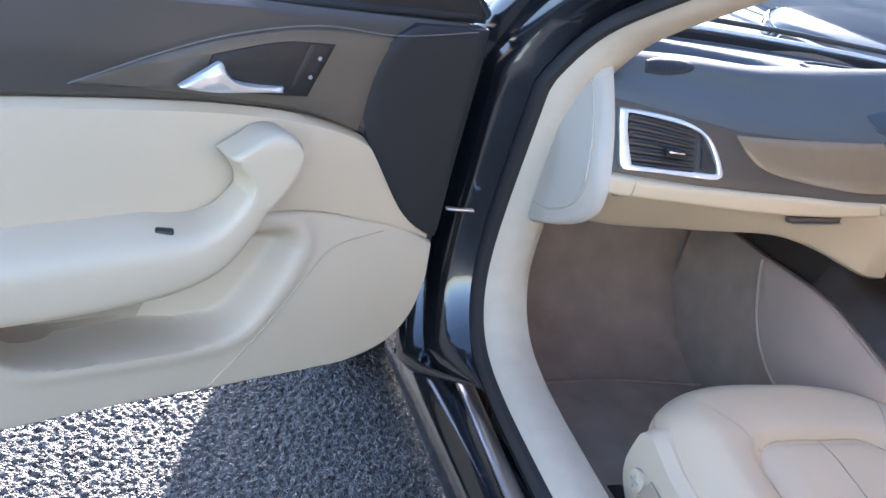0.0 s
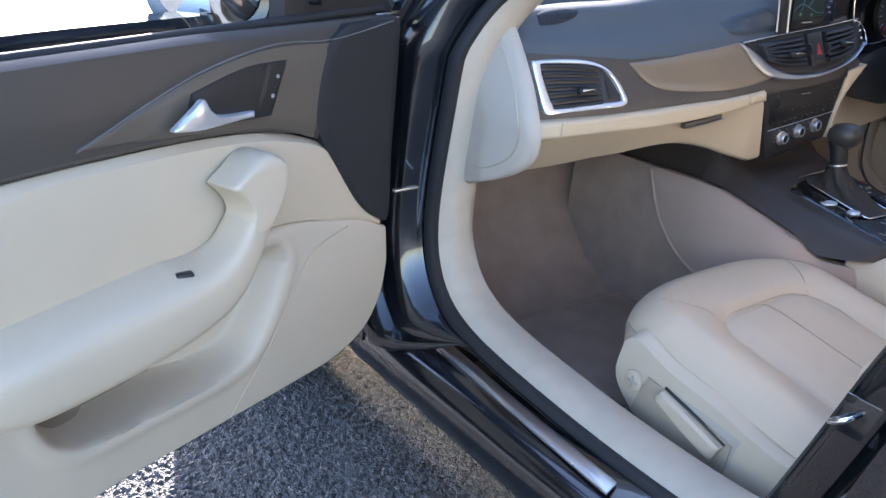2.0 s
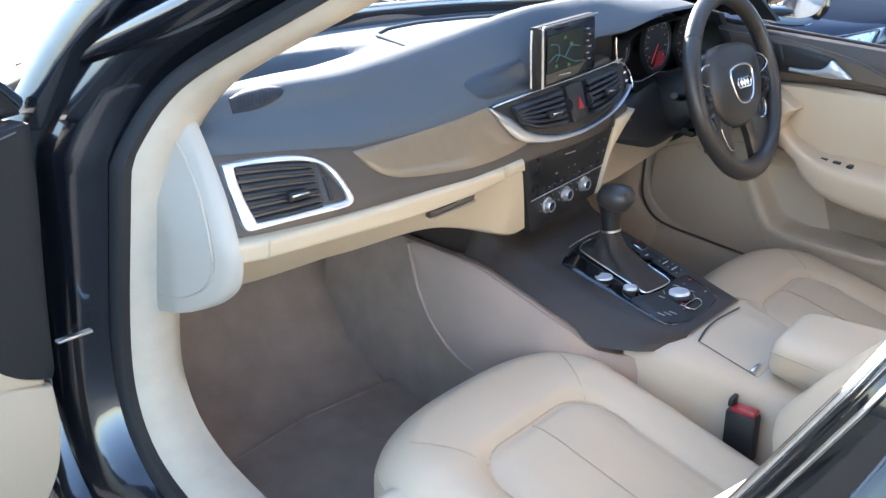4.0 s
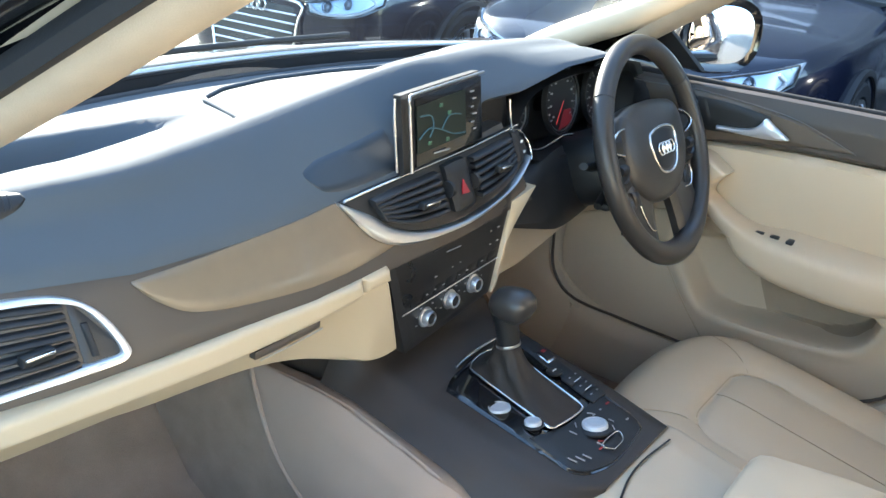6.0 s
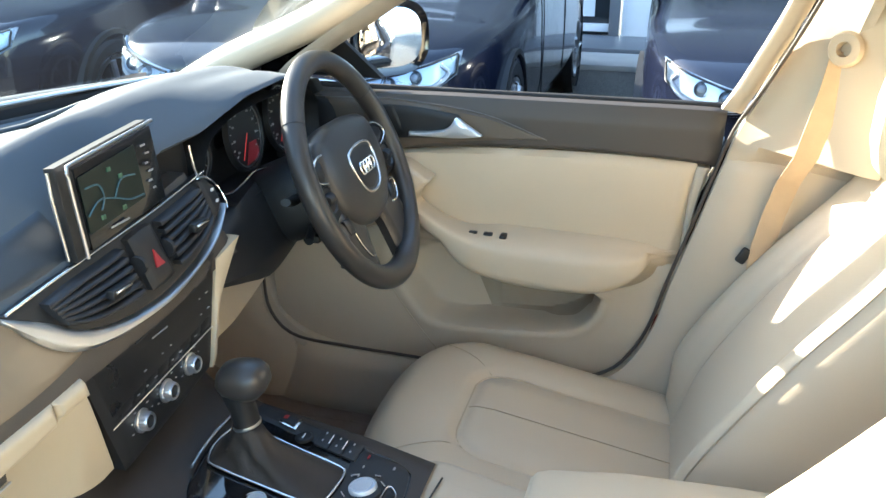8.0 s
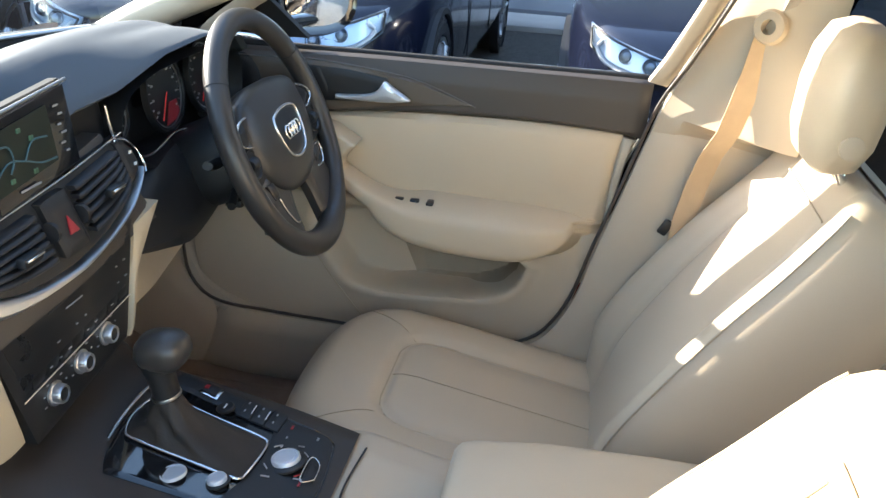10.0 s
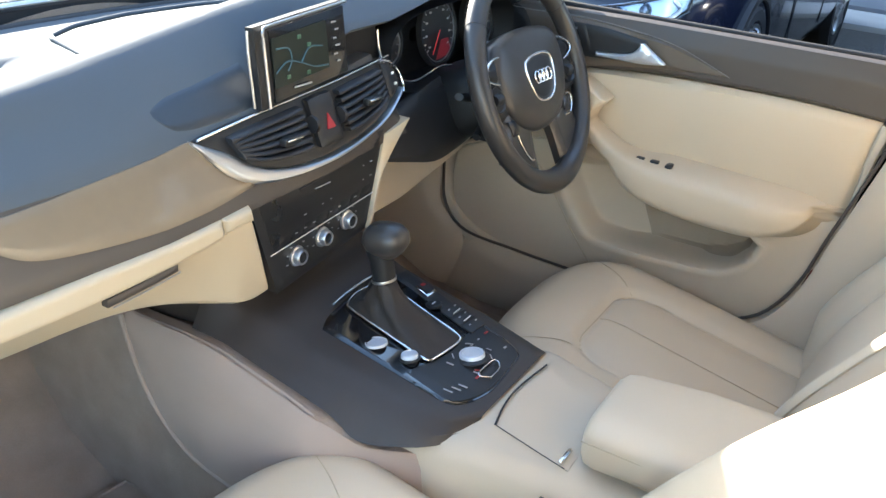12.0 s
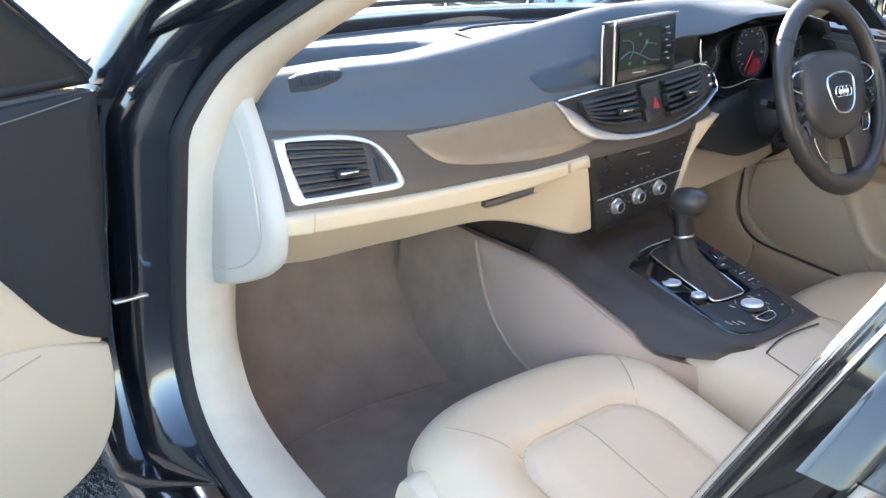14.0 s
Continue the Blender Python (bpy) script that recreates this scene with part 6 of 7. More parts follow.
GATE = [(-0.024, -0.239), (0.01, -0.243), (0.048, -0.244), (0.060, -0.232), (0.070, -0.17), (0.082, -0.10), (0.076, -0.080), (0.03, -0.073), (-0.006, -0.080), (-0.014, -0.095), (-0.021, -0.16), (-0.028, -0.228)]
outline_tube("gate_frame", GATE, 0.0020, flat, 0.008, CHROME, con, "bright gear gate frame", n=70)
gear = thing("gear_lever", (0.02, -0.15, 0.65), "dark gear lever with a pleated gaiter", "gear lever")
gr = []
base_c = Vector((0.024, -0.162, 0.640))
top_c = Vector((0.018, -0.127, 0.692))
gate_ring = resample(GATE + GATE[:1], 49)[:-1]
for v, w, h in ((0, 0.0, 0.007), (0.04, 0.06, 0.0085), (0.12, 0.22, 0.012), (0.24, 0.42, 0.019), (0.36, 0.58, 0.027), (0.50, 0.73, 0.037), (0.66, 0.86, 0.050), (0.84, 0.95, 0.063), (1.0, 1.0, 0.074)):
    c = base_c.lerp(top_c, min(1, v * 1.1))
    ring = []
    for j, (gx, gy) in enumerate(gate_ring):
        a = math.atan2(gy - base_c.y, gx - base_c.x)
        crease = 1 + 0.13 * math.sin(a * 5 + v * 5) * math.sin(math.pi * min(1, v * 1.2)) + 0.05 * math.sin(a * 11 - v * 9) * math.sin(math.pi * v)
        px_, py_ = gx * 0.985 + base_c.x * 0.015, gy * 0.985 + base_c.y * 0.015
        x = px_ * (1 - w) + (top_c.x + 0.017 * math.cos(a)) * w
        y = py_ * (1 - w) + (top_c.y + 0.018 * math.sin(a)) * w
        ring.append((c.x + (x - c.x) * crease, c.y + (y - c.y) * crease, top_z(y) + h * (1 - 0.25 * w) + 0.008 * w))
    gr.append(ring)
loft("gaiter", gr, SUEDE, gear, "creased dark leather gaiter", sharp=60)
lathe("collar", [(0.0, 0.0), (0.0185, 0.0), (0.019, 0.002), (0.0185, 0.004), (0, 0.004)], aim((0.018, -0.127, 0.701), (-0.05, 0.25, 1)), BLADE, gear, "thin bright collar")
lathe("stem", [(0.017, 0.0), (0.018, 0.03), (0.022, 0.05), (0.0, 0.05)], aim((0.018, -0.127, 0.704), (-0.05, 0.2, 1)), BLACK, gear, "black lever neck")
kr = []
for h, a, b in ((0.0, 0.015, 0.02), (0.008, 0.024, 0.028), (0.022, 0.030, 0.035), (0.036, 0.028, 0.033), (0.046, 0.020, 0.025), (0.050, 0.008, 0.010), (0.0505, 0.001, 0.001)):
    kr.append(super_ring(aim((0.018, -0.126, 0.742 + h), (0, 0.1, 1)), a, b, 28, 2.5))
loft("knob", kr, WHEEL_LEATHER, gear, "dark leather gear knob", sharp=70)
# keys and knobs
lathe("start_button", [(0.0005, 0.0010), (0.0128, 0.0012), (0.0130, 0.0004), (0.0140, 0.0004), (0.0143, 0.0020), (0.0158, 0.0020), (0.0165, 0.0006), (0.0165, -0.002), (0, -0.002)], aim(flat(-0.049, 0.0062, -0.162), (0, 0.15, 1)), KNOB, con, "round metal start button", seg=40)
vol_at, dial_at = aim(flat(-0.040, 0.006, -0.214), (0, 0.15, 1)), aim(flat(0.030, 0.006, -0.277), (0, 0.15, 1))
knob = lathe("volume_knob", [(0.0005, 0.0070), (0.0082, 0.0070), (0.0086, 0.0062), (0.0093, 0.0062), (0.0097, 0.0072), (0.0113, 0.0070), (0.0122, 0.0056), (0.0126, -0.002), (0, -0.002)], vol_at, KNOB, con, "small metal volume knob", seg=40)
lathe("skirt", [(0.0128, 0.0020), (0.0158, 0.0012), (0.0158, -0.001), (0.0128, -0.001)], vol_at, BLACK, knob, "black ring", seg=40)
knob = lathe("control_knob", [(0.0005, 0.0095), (0.0135, 0.0097), (0.0139, 0.0085), (0.0148, 0.0085), (0.0152, 0.0099), (0.0174, 0.0095), (0.0186, 0.0078), (0.0192, -0.002), (0, -0.002)], dial_at, KNOB, con, "large bright control knob", seg=48)
lathe("skirt", [(0.0196, 0.0045), (0.0210, 0.0045), (0.0255, 0.0015), (0.0255, -0.001), (0.0196, -0.001)], dial_at, BLACK, knob, "black ring", seg=48)
for k, a in enumerate((0.75, 2.35, 3.95, 5.55)):
    tube("corner_key", [flat(0.030 + 0.030 * math.cos(a + d), 0.0085, -0.277 + 0.029 * math.sin(a + d)) for d in (-0.16, 0, 0.16)], 0.0010, RED if k == 2 else DIM, con, "lit corner mark", seg=6)
patch("menu_key", [(0.008, -0.3195), (0.038, -0.3175)], [(0.001, -0.3045), (0.046, -0.3045)], flat, BLACK, con, "black menu key", depth=0.009, nu=8, nv=6, thick=0.003, edge=0.002, curve=False)
outline_tube("menu_key_rim", [(0.008, -0.320), (0.038, -0.318), (0.047, -0.304), (0.000, -0.304)], 0.0011, flat, 0.010, CHROME, con, n=40)
for s, z, w, l in ((-0.06, -0.29, 0.004, 0.02), (-0.048, -0.296, 0.004, 0.02), (-0.036, -0.300, 0.004, 0.02), (-0.008, -0.262, 0.004, 0.016), (0.004, -0.30, 0.004, 0.016), (0.055, -0.262, 0.012, 0.003), (0.066, -0.285, 0.003, 0.012), (0.075, -0.262, 0.008, 0.003), (0.09, -0.30, 0.012, 0.004)):
    rbox("key_mark", flat(s, 0.0075, z), (w * 0.5, l * 0.7, 0.0012), DIM, con, bev=0)
for s, z in ((-0.004, -0.305), (0.098, -0.262)):
    rbox("red_mark", flat(s, 0.0078, z), (0.008, 0.003, 0.0012), RED, con, bev=0)
for k, (a, b) in enumerate(((0.080, -0.247), (0.0835, -0.226), (0.087, -0.205))):
    patch("console_key", [(a, b), (a + 0.038, b - 0.002)], [(a + 0.0033, b + 0.020), (a + 0.0413, b + 0.018)], flat, BLACK, con, "black console key", depth=0.010, nu=5, nv=5, thick=0.003, edge=0.002, curve=False)
    if k:
        rbox("key_bar", flat(a + 0.019, 0.0112, b), (0.020, 0.0012, 0.001), LETTER, con, bev=0)
    for e in (0.010, 0.028):
        rbox("key_dot", flat(a + e + 0.002, 0.0112, b + 0.010), (0.004, 0.002, 0.001), DIM, con, bev=0)
lathe("round_key", [(0.0, 0.003), (0.011, 0.003), (0.013, 0.0015), (0.013, -0.002), (0, -0.002)], aim(flat(0.098, 0.006, -0.168), (0, 0.15, 1)), BLACK, con, "round black key")
rbox("key_dot", flat(0.098, 0.0095, -0.168), (0.010, 0.002, 0.001), LETTER, con, bev=0)
pb = patch("parking_brake_switch", [(0.106, -0.152), (0.130, -0.153)], [(0.112, -0.124), (0.136, -0.128)], flat, CHROME, con, "bright parking brake switch", depth=0.011, nu=6, nv=6, thick=0.004, edge=0.002, curve=False)
patch("key_face", [(0.109, -0.149), (0.128, -0.150)], [(0.114, -0.127), (0.133, -0.131)], flat, BLACK, pb, "dark key face", depth=0.0135, nu=5, nv=5, thick=0.003, edge=0.001, curve=False)
rbox("red_lamp", flat(0.121, 0.0142, -0.133), (0.008, 0.006, 0.0012), RED, pb, bev=0)

# armrest
arm = thing("elbow_rest", (0.03, -0.6, 0.58), "padded beige leather centre armrest", "armrest")
ar = []
for y, a, zc, b in ((-0.484, 0.050, 0.622, 0.020), (-0.486, 0.072, 0.621, 0.030), (-0.493, 0.083, 0.621, 0.035), (-0.508, 0.088, 0.622, 0.037), (-0.60, 0.092, 0.630, 0.038), (-0.74, 0.094, 0.632, 0.038), (-0.85, 0.094, 0.632, 0.036), (-0.88, 0.08, 0.632, 0.026)):
    ar.append([(0.014 + p[0], y, p[1]) for p in [(a * math.copysign(abs(math.cos(t)) ** 0.5, math.cos(t)), zc + b * math.copysign(abs(math.sin(t)) ** 0.55, math.sin(t))) for t in np.linspace(0, 2 * math.pi, 32, endpoint=False)]])
loft("pad", ar, BEIGE, arm, "smooth beige leather pad", sharp=80)
tube("pad_seam", [(0.014 - 0.0895, y, 0.636) for y in (-0.49, -0.6, -0.75, -0.86)], 0.0008, SEAM, arm, seg=6)
loft("armrest_box", [[(0.014 + a * c, y, z) for c, z in ((-1, 0.56), (-1, 0.60), (1, 0.60), (1, 0.56))] for y, a in ((-0.51, 0.06), (-0.87, 0.06))], BEIGE_PLASTIC, arm)


# ---- seats ----
def seat(name, at, label, dz=0.0, dy=0.0, lean=0.0):
    s = thing(name, at, label, "car seat", "front seats")
    o = Vector(at)

    def P(x, y, z):
        return (o.x + x, y, z + dz)
    W, Y0, YC = 0.258, -0.100 + dy, -0.27 + dy
    # cushion: a rounded plan, with bolsters round a flat insert and a sunken seam between them

    def half(y):
        v = max(0.0, (y - YC) / (Y0 - YC))
        return W * max(0.0, 1 - v ** 2.7) ** (1 / 2.7)
    plan = [(W * math.cos(a) ** (2 / 2.7), YC + (Y0 - YC) * math.sin(a) ** (2 / 2.7)) for a in np.linspace(0, math.pi / 2, 260)]
    px, py = np.array([q[0] for q in plan]), np.array([q[1] for q in plan])

    def height(x, y):
        out = W - abs(x) if y < YC else float(np.min(np.hypot(px - abs(x), py - y)))
        qx, qy = abs(x) - 0.140 + 0.065, y - (-0.266 + dy) + 0.065
        ins = math.hypot(max(qx, 0), max(qy, 0)) + min(max(qx, qy), 0) - 0.065
        k = max(0.0, min(1.0, out / 0.062))
        z = 0.548 - 0.062 * (1 - math.sqrt(1 - (1 - k) ** 2)) + 0.10 * max(0, y - YC) * 0.12 - 0.19 * max(0, YC + 0.02 - y)
        if ins > 0:
            f = ins / (ins + max(out, 0) + 1e-6)
            z += 0.015 * math.sin(math.pi * min(1, f * 0.95)) ** 0.8 * (1.0 - 0.3 * max(0, min(1, (y - YC + 0.1) / 0.2)))
        else:
            z += 0.006 * min(1, -ins / 0.05) - 0.002
        return z - 0.006 * math.exp(-(ins / 0.009) ** 2)
    secs = []
    ys = list(YC + (Y0 - 0.0004 - YC) * np.sin(np.linspace(math.pi / 2, 0, 46))) + list(np.linspace(YC - 0.006, -0.70 + dy, 60))
    us = np.sin(np.linspace(-math.pi / 2, math.pi / 2, 121)) * 0.6 + np.linspace(-1, 1, 121) * 0.4
    for y in ys:
        w = max(half(y), 0.004)
        ring = [P(w * u, y, height(w * u, y)) for u in us]
        ring += [P(w * 0.995, y - 0.004, 0.43), P(w * 0.94, y - 0.02, 0.40), P(-w * 0.94, y - 0.02, 0.40), P(-w * 0.995, y - 0.004, 0.43)]
        secs.append(ring)
    cushion = loft("cushion", secs, BEIGE, s, "stitched beige leather seat cushion", sharp=75)

    def top(x, y, lift=0.0014):
        return P(x, y, height(x, y) + lift)
    arc = [(0.075 + 0.065 * math.sin(a), -0.331 + 0.065 * math.cos(a)) for a in np.linspace(0, math.pi / 2, 9)]
    ins_line = [(-0.14, y) for y in np.linspace(-0.62, -0.36, 8)] + [(-x, y) for x, y in arc[::-1]] + [(0.0, -0.266)] + arc + [(0.14, y) for y in np.linspace(-0.36, -0.62, 8)]
    tube("insert_seam", [top(x, y + dy) for x, y in resample(ins_line, 90)], 0.0013, SEAM, cushion, "sunken seam round the insert", seg=6, n=120, curve=False)
    tube("middle_seam", [top(0.0, y + dy) for y in np.linspace(-0.27, -0.62, 24)], 0.0009, SEAM, cushion, seg=6, n=40, curve=False)
    for sd in (-1, 1):
        tube("corner_seam", [top(sd * x, y + dy) for x, y in ((0.124, -0.286), (0.142, -0.258), (0.165, -0.222), (0.185, -0.188))], 0.0008, SEAM, cushion, seg=6)
        tube("side_piping", [P(sd * (half(y + dy) * 0.985), y + dy, height(half(y + dy) * 0.985, y + dy) + 0.001) for y in np.linspace(-0.16, -0.64, 16)], 0.0018, SEAM, cushion, "outer piped seam", seg=8)
    us = np.linspace(-1, 1, 41)
    # side trim with its controls
    for sd in (-1, 1):
        def to(sx, n, z, q=sd):
            return P(q * (0.252 + n), sx + dy, z)
        tr = patch("side_trim", [(-0.183, 0.455), (-0.196, 0.408), (-0.258, 0.364), (-0.398, 0.35), (-0.52, 0.352), (-0.62, 0.36)], [(-0.190, 0.50), (-0.225, 0.530), (-0.30, 0.508), (-0.394, 0.492), (-0.495, 0.466), (-0.62, 0.455)], to, BEIGE_PLASTIC, s, "beige plastic seat side trim", depth=0.016, nu=30, nv=12, thick=0.03, edge=0.012, puff=0.006)
        lathe("lumbar_dial", [(0.0, 0.004), (0.014, 0.004), (0.018, 0.002), (0.019, -0.003), (0, -0.003)], aim(to(-0.235, 0.025, 0.447), (sd, 0, 0.0)), BEIGE_PLASTIC, tr, "round beige lumbar dial")
        rbox("dial_cross", to(-0.235, 0.030, 0.447), (0.003, 0.022, 0.004), CAP, tr, bev=0.001)
        rbox("dial_bar", to(-0.235, 0.030, 0.447), (0.003, 0.004, 0.022), CAP, tr, bev=0.001)
        patch("recess", [(-0.285, 0.40), (-0.36, 0.385), (-0.45, 0.385)], [(-0.285, 0.468), (-0.36, 0.472), (-0.46, 0.455)], to, CAP, tr, "sunken switch recess", depth=0.022, nu=12, nv=8, thick=0.006, edge=0.004)
        # not sunken: shade round the lever is painted as a darker patch
        patch("lever_shade", [(-0.235, 0.392), (-0.33, 0.366), (-0.43, 0.380)], [(-0.262, 0.468), (-0.34, 0.455), (-0.435, 0.436)], to, LINING_AND_SHADE, tr, "darker patch painted as shade round the seat lever", depth=0.0255, nu=20, nv=10, thick=0.002, edge=0.001)
        patch("seat_lever", [(-0.288, 0.446), (-0.35, 0.418), (-0.41, 0.396)], [(-0.300, 0.464), (-0.36, 0.448), (-0.422, 0.428)], to, BEIGE_PLASTIC, tr, "beige seat lever", depth=0.040, nu=18, nv=8, thick=0.014, edge=0.005)
        patch("lever_gap", [(-0.300, 0.4655), (-0.36, 0.4495), (-0.424, 0.4295)], [(-0.300, 0.4695), (-0.36, 0.4535), (-0.426, 0.4335)], to, BLACK, tr, "dark gap along the lever", depth=0.027, nu=14, nv=3, thick=0.003, edge=0.001)
        patch("lever_slot", [(-0.338, 0.366), (-0.384, 0.364)], [(-0.336, 0.376), (-0.386, 0.372)], to, BLACK, tr, "dark slot", depth=0.028, nu=5, nv=3, thick=0.003, edge=0.001, curve=False)
    rbox("seat_base", P(0, -0.42 + dy, 0.345), (0.40, 0.46, 0.09), BLACK, s, "black seat frame", bev=0.02)
    for sd in (-1, 1):
        rbox("seat_rail", P(sd * 0.19, -0.40 + dy, 0.298 - dz), (0.035, 0.62, 0.03), BLACK, s, "black steel seat rail", bev=0.004)
    # backrest
    line = resample([(-0.600, 0.44), (-0.622, 0.50), (-0.655, 0.60), (-0.71, 0.70), (-0.775, 0.80), (-0.835, 0.88), (-0.880, 0.945), (-0.905, 0.98), (-0.93, 0.995)], 36)
    secs = []
    for k, (y, z) in enumerate(line):
        v = k / 35
        y += lean * min(1, v * 4)
        w = 0.245 * (1 - 0.16 * v ** 3 - 0.25 * max(0, v - 0.9) * 8 * max(0, v - 0.9) * 8 * 0.6)
        t = (0.62, -0.78)
        dep = 0.165 * (1 - 0.7 * max(0, v - 0.85) / 0.15)
        ring = []
        for u in us:
            au = abs(u)
            bol = math.exp(-((au - 0.82) / 0.17) ** 2) * 0.045 * min(1, v * 5) * (1 - 0.6 * v)
            groove = -0.010 * math.exp(-((au - 0.56) / 0.03) ** 2) if v < 0.86 else 0
            edge = -0.05 * max(0, (au - 0.86) / 0.14) ** 2.2
            d = bol + groove + edge
            ring.append(P(w * u, y + dy + d * 0.78, z + d * 0.55))
        ring += [P(w * 1.01, y + dy - dep * 0.5, z - dep * 0.24), P(w * 0.98, y + dy - dep * 0.85, z - dep * 0.4), P(w * 0.85, y + dy - dep, z - dep * 0.45), P(-w * 0.85, y + dy - dep, z - dep * 0.45), P(-w * 0.98, y + dy - dep * 0.85, z - dep * 0.4), P(-w * 1.01, y + dy - dep * 0.5, z - dep * 0.24)]
        secs.append(ring)
    back = loft("backrest", secs, BEIGE, s, "stitched beige leather backrest", sharp=75)
    for sd in (-1, 1):
        pts = [Vector(secs[k][20 + sd * 11]) + Vector((0, 0.002, 0.001)) for k in range(1, 31)]
        tube("back_seam", pts, 0.0015, SEAM, back, seg=6, n=50)
        pts = [Vector(secs[k][20 + sd * 18]) + Vector((0, 0.001, 0.001)) for k in range(1, 34)]
        tube("bolster_seam", pts, 0.0016, SEAM, back, seg=6, n=50)
    for k0 in (42, 45):
        tube("shell_seam", [Vector(secs[k][k0]) + Vector((math.copysign(0.001, secs[k][k0][0] - o.x), 0, 0)) for k in range(2, 33)], 0.0016, SEAM, back, seg=6, n=50)
    pts = [Vector(secs[31][j]) + Vector((0, 0.002, 0.001)) for j in range(9, 32)]
    tube("shoulder_seam", pts, 0.0015, SEAM, back, seg=6, n=40)
    # headrest
    hr = []
    for h, a, b in ((0.0, 0.06, 0.02), (0.012, 0.10, 0.036), (0.04, 0.122, 0.046), (0.09, 0.126, 0.050), (0.13, 0.118, 0.046), (0.158, 0.095, 0.034), (0.168, 0.05, 0.014)):
        hr.append([P(p.x, -0.885 - (0.05 if o.x < 0 else 0) + dy + lean + p.y - h * 0.12, 0.995 + h * 1.2) for p in super_ring(Matrix(), a, b, 36, 2.8)])
    head = loft("headrest", hr, BEIGE, s, "beige leather headrest", sharp=75)
    lathe("headrest_button", [(0.0, 0.003), (0.012, 0.003), (0.016, 0.001), (0.017, -0.006), (0, -0.006)], aim(P(-0.124, -0.89 - (0.05 if o.x < 0 else 0) + dy + lean, 1.05), (-1, 0, 0)), BEIGE_PLASTIC, head, "round release button")
    for sd in (-1, 1):
        tube("headrest_post", [P(sd * 0.05, -0.925 + dy + lean, 0.95), P(sd * 0.05, -0.885 - (0.05 if o.x < 0 else 0) + dy + lean, 1.03)], 0.007, CHROME, s, "steel headrest post", curve=False)
    return s


seat("passenger_seat", (-0.400, -0.4, 0.29), "beige leather front passenger seat with side controls", lean=0.065)
seat("driver_seat", (0.448, -0.4, 0.29), "beige leather driver's seat lit by the sun", -0.03, -0.055)

# belt buckles, belts
bk = thing("seat_belt_buckle", (-0.115, -0.47, 0.45), "black seat belt buckle with a red release key", "belt buckle")
rbox("buckle_body", (-0.130, -0.492, 0.508), (0.026, 0.052, 0.082), BLACK, bk, "black buckle body", bev=0.006, turn=Euler((-0.10, 0, 0)).to_matrix())
rbox("release_key", (-0.130, -0.490, 0.551), (0.021, 0.040, 0.010), RED, bk, "red release key", bev=0.003, turn=Euler((-0.10, 0, 0)).to_matrix())
rbox("buckle_lip", (-0.130, -0.468, 0.560), (0.022, 0.008, 0.016), BLACK, bk, bev=0.002)
tube("buckle_stalk", [(-0.130, -0.496, 0.475), (-0.127, -0.505, 0.40)], 0.010, BLACK, bk, curve=False)
belt = thing("seat_belt", (0.66, -0.84, 0.8), "tan seat belt hanging down the pillar", "seat belt")
bl = [[(trim_x(-0.85 if z > 0.93 else -0.82, z) - (0.016 if z > 0.93 else 0.026), float(np.interp(z, [0.5, 0.80, 0.935, 1.05, 1.12], [-0.775, -0.795, -0.831, -0.858, -0.868])) + (0.019 if e else -0.019), z) for e in (0, 1)] for z in np.linspace(0.50, 1.12, 12)]
loft("webbing", [[(a[0], a[1], a[2]), (b[0], b[1], b[2]), (b[0] - 0.0025, b[1], b[2]), (a[0] - 0.0025, a[1], a[2])] for a, b in bl], WEBBING, belt, "tan belt webbing")
lathe("belt_guide", [(0.010, -0.006), (0.024, -0.006), (0.028, 0.0), (0.024, 0.008), (0.012, 0.010)], aim((trim_x(-0.868, 1.125) - 0.016, -0.868, 1.125), (-1, 0.6, 0.1)), BEIGE_PLASTIC, belt, "beige belt guide")
rbox("belt_tongue", (0.660, -0.765, 0.758), (0.010, 0.018, 0.030), BLACK, belt, "black belt tongue", bev=0.004, turn=Euler((0.5, 0, 0)).to_matrix())

# striker on the pillar, strap of the open door
strk = thing("door_striker", (-0.776, -0.65, 0.642), "bright steel door striker on the black pillar", "door striker")
tube("loop", [(-0.772, -0.648, 0.650), (-0.795, -0.645, 0.648), (-0.801, -0.634, 0.640), (-0.795, -0.622, 0.632), (-0.772, -0.625, 0.630)], 0.0035, CHROME, strk, "bright steel loop", seg=8)
rbox("plate", (-0.776, -0.650, 0.642), (0.004, 0.05, 0.055), PAINT, strk, "black plate", bev=0.002)

rbox("check_strap", (-0.880, 0.172, 0.690), (0.050, 0.010, 0.004), ALU, body, "thin bright strap that holds the door open", bev=0.001)

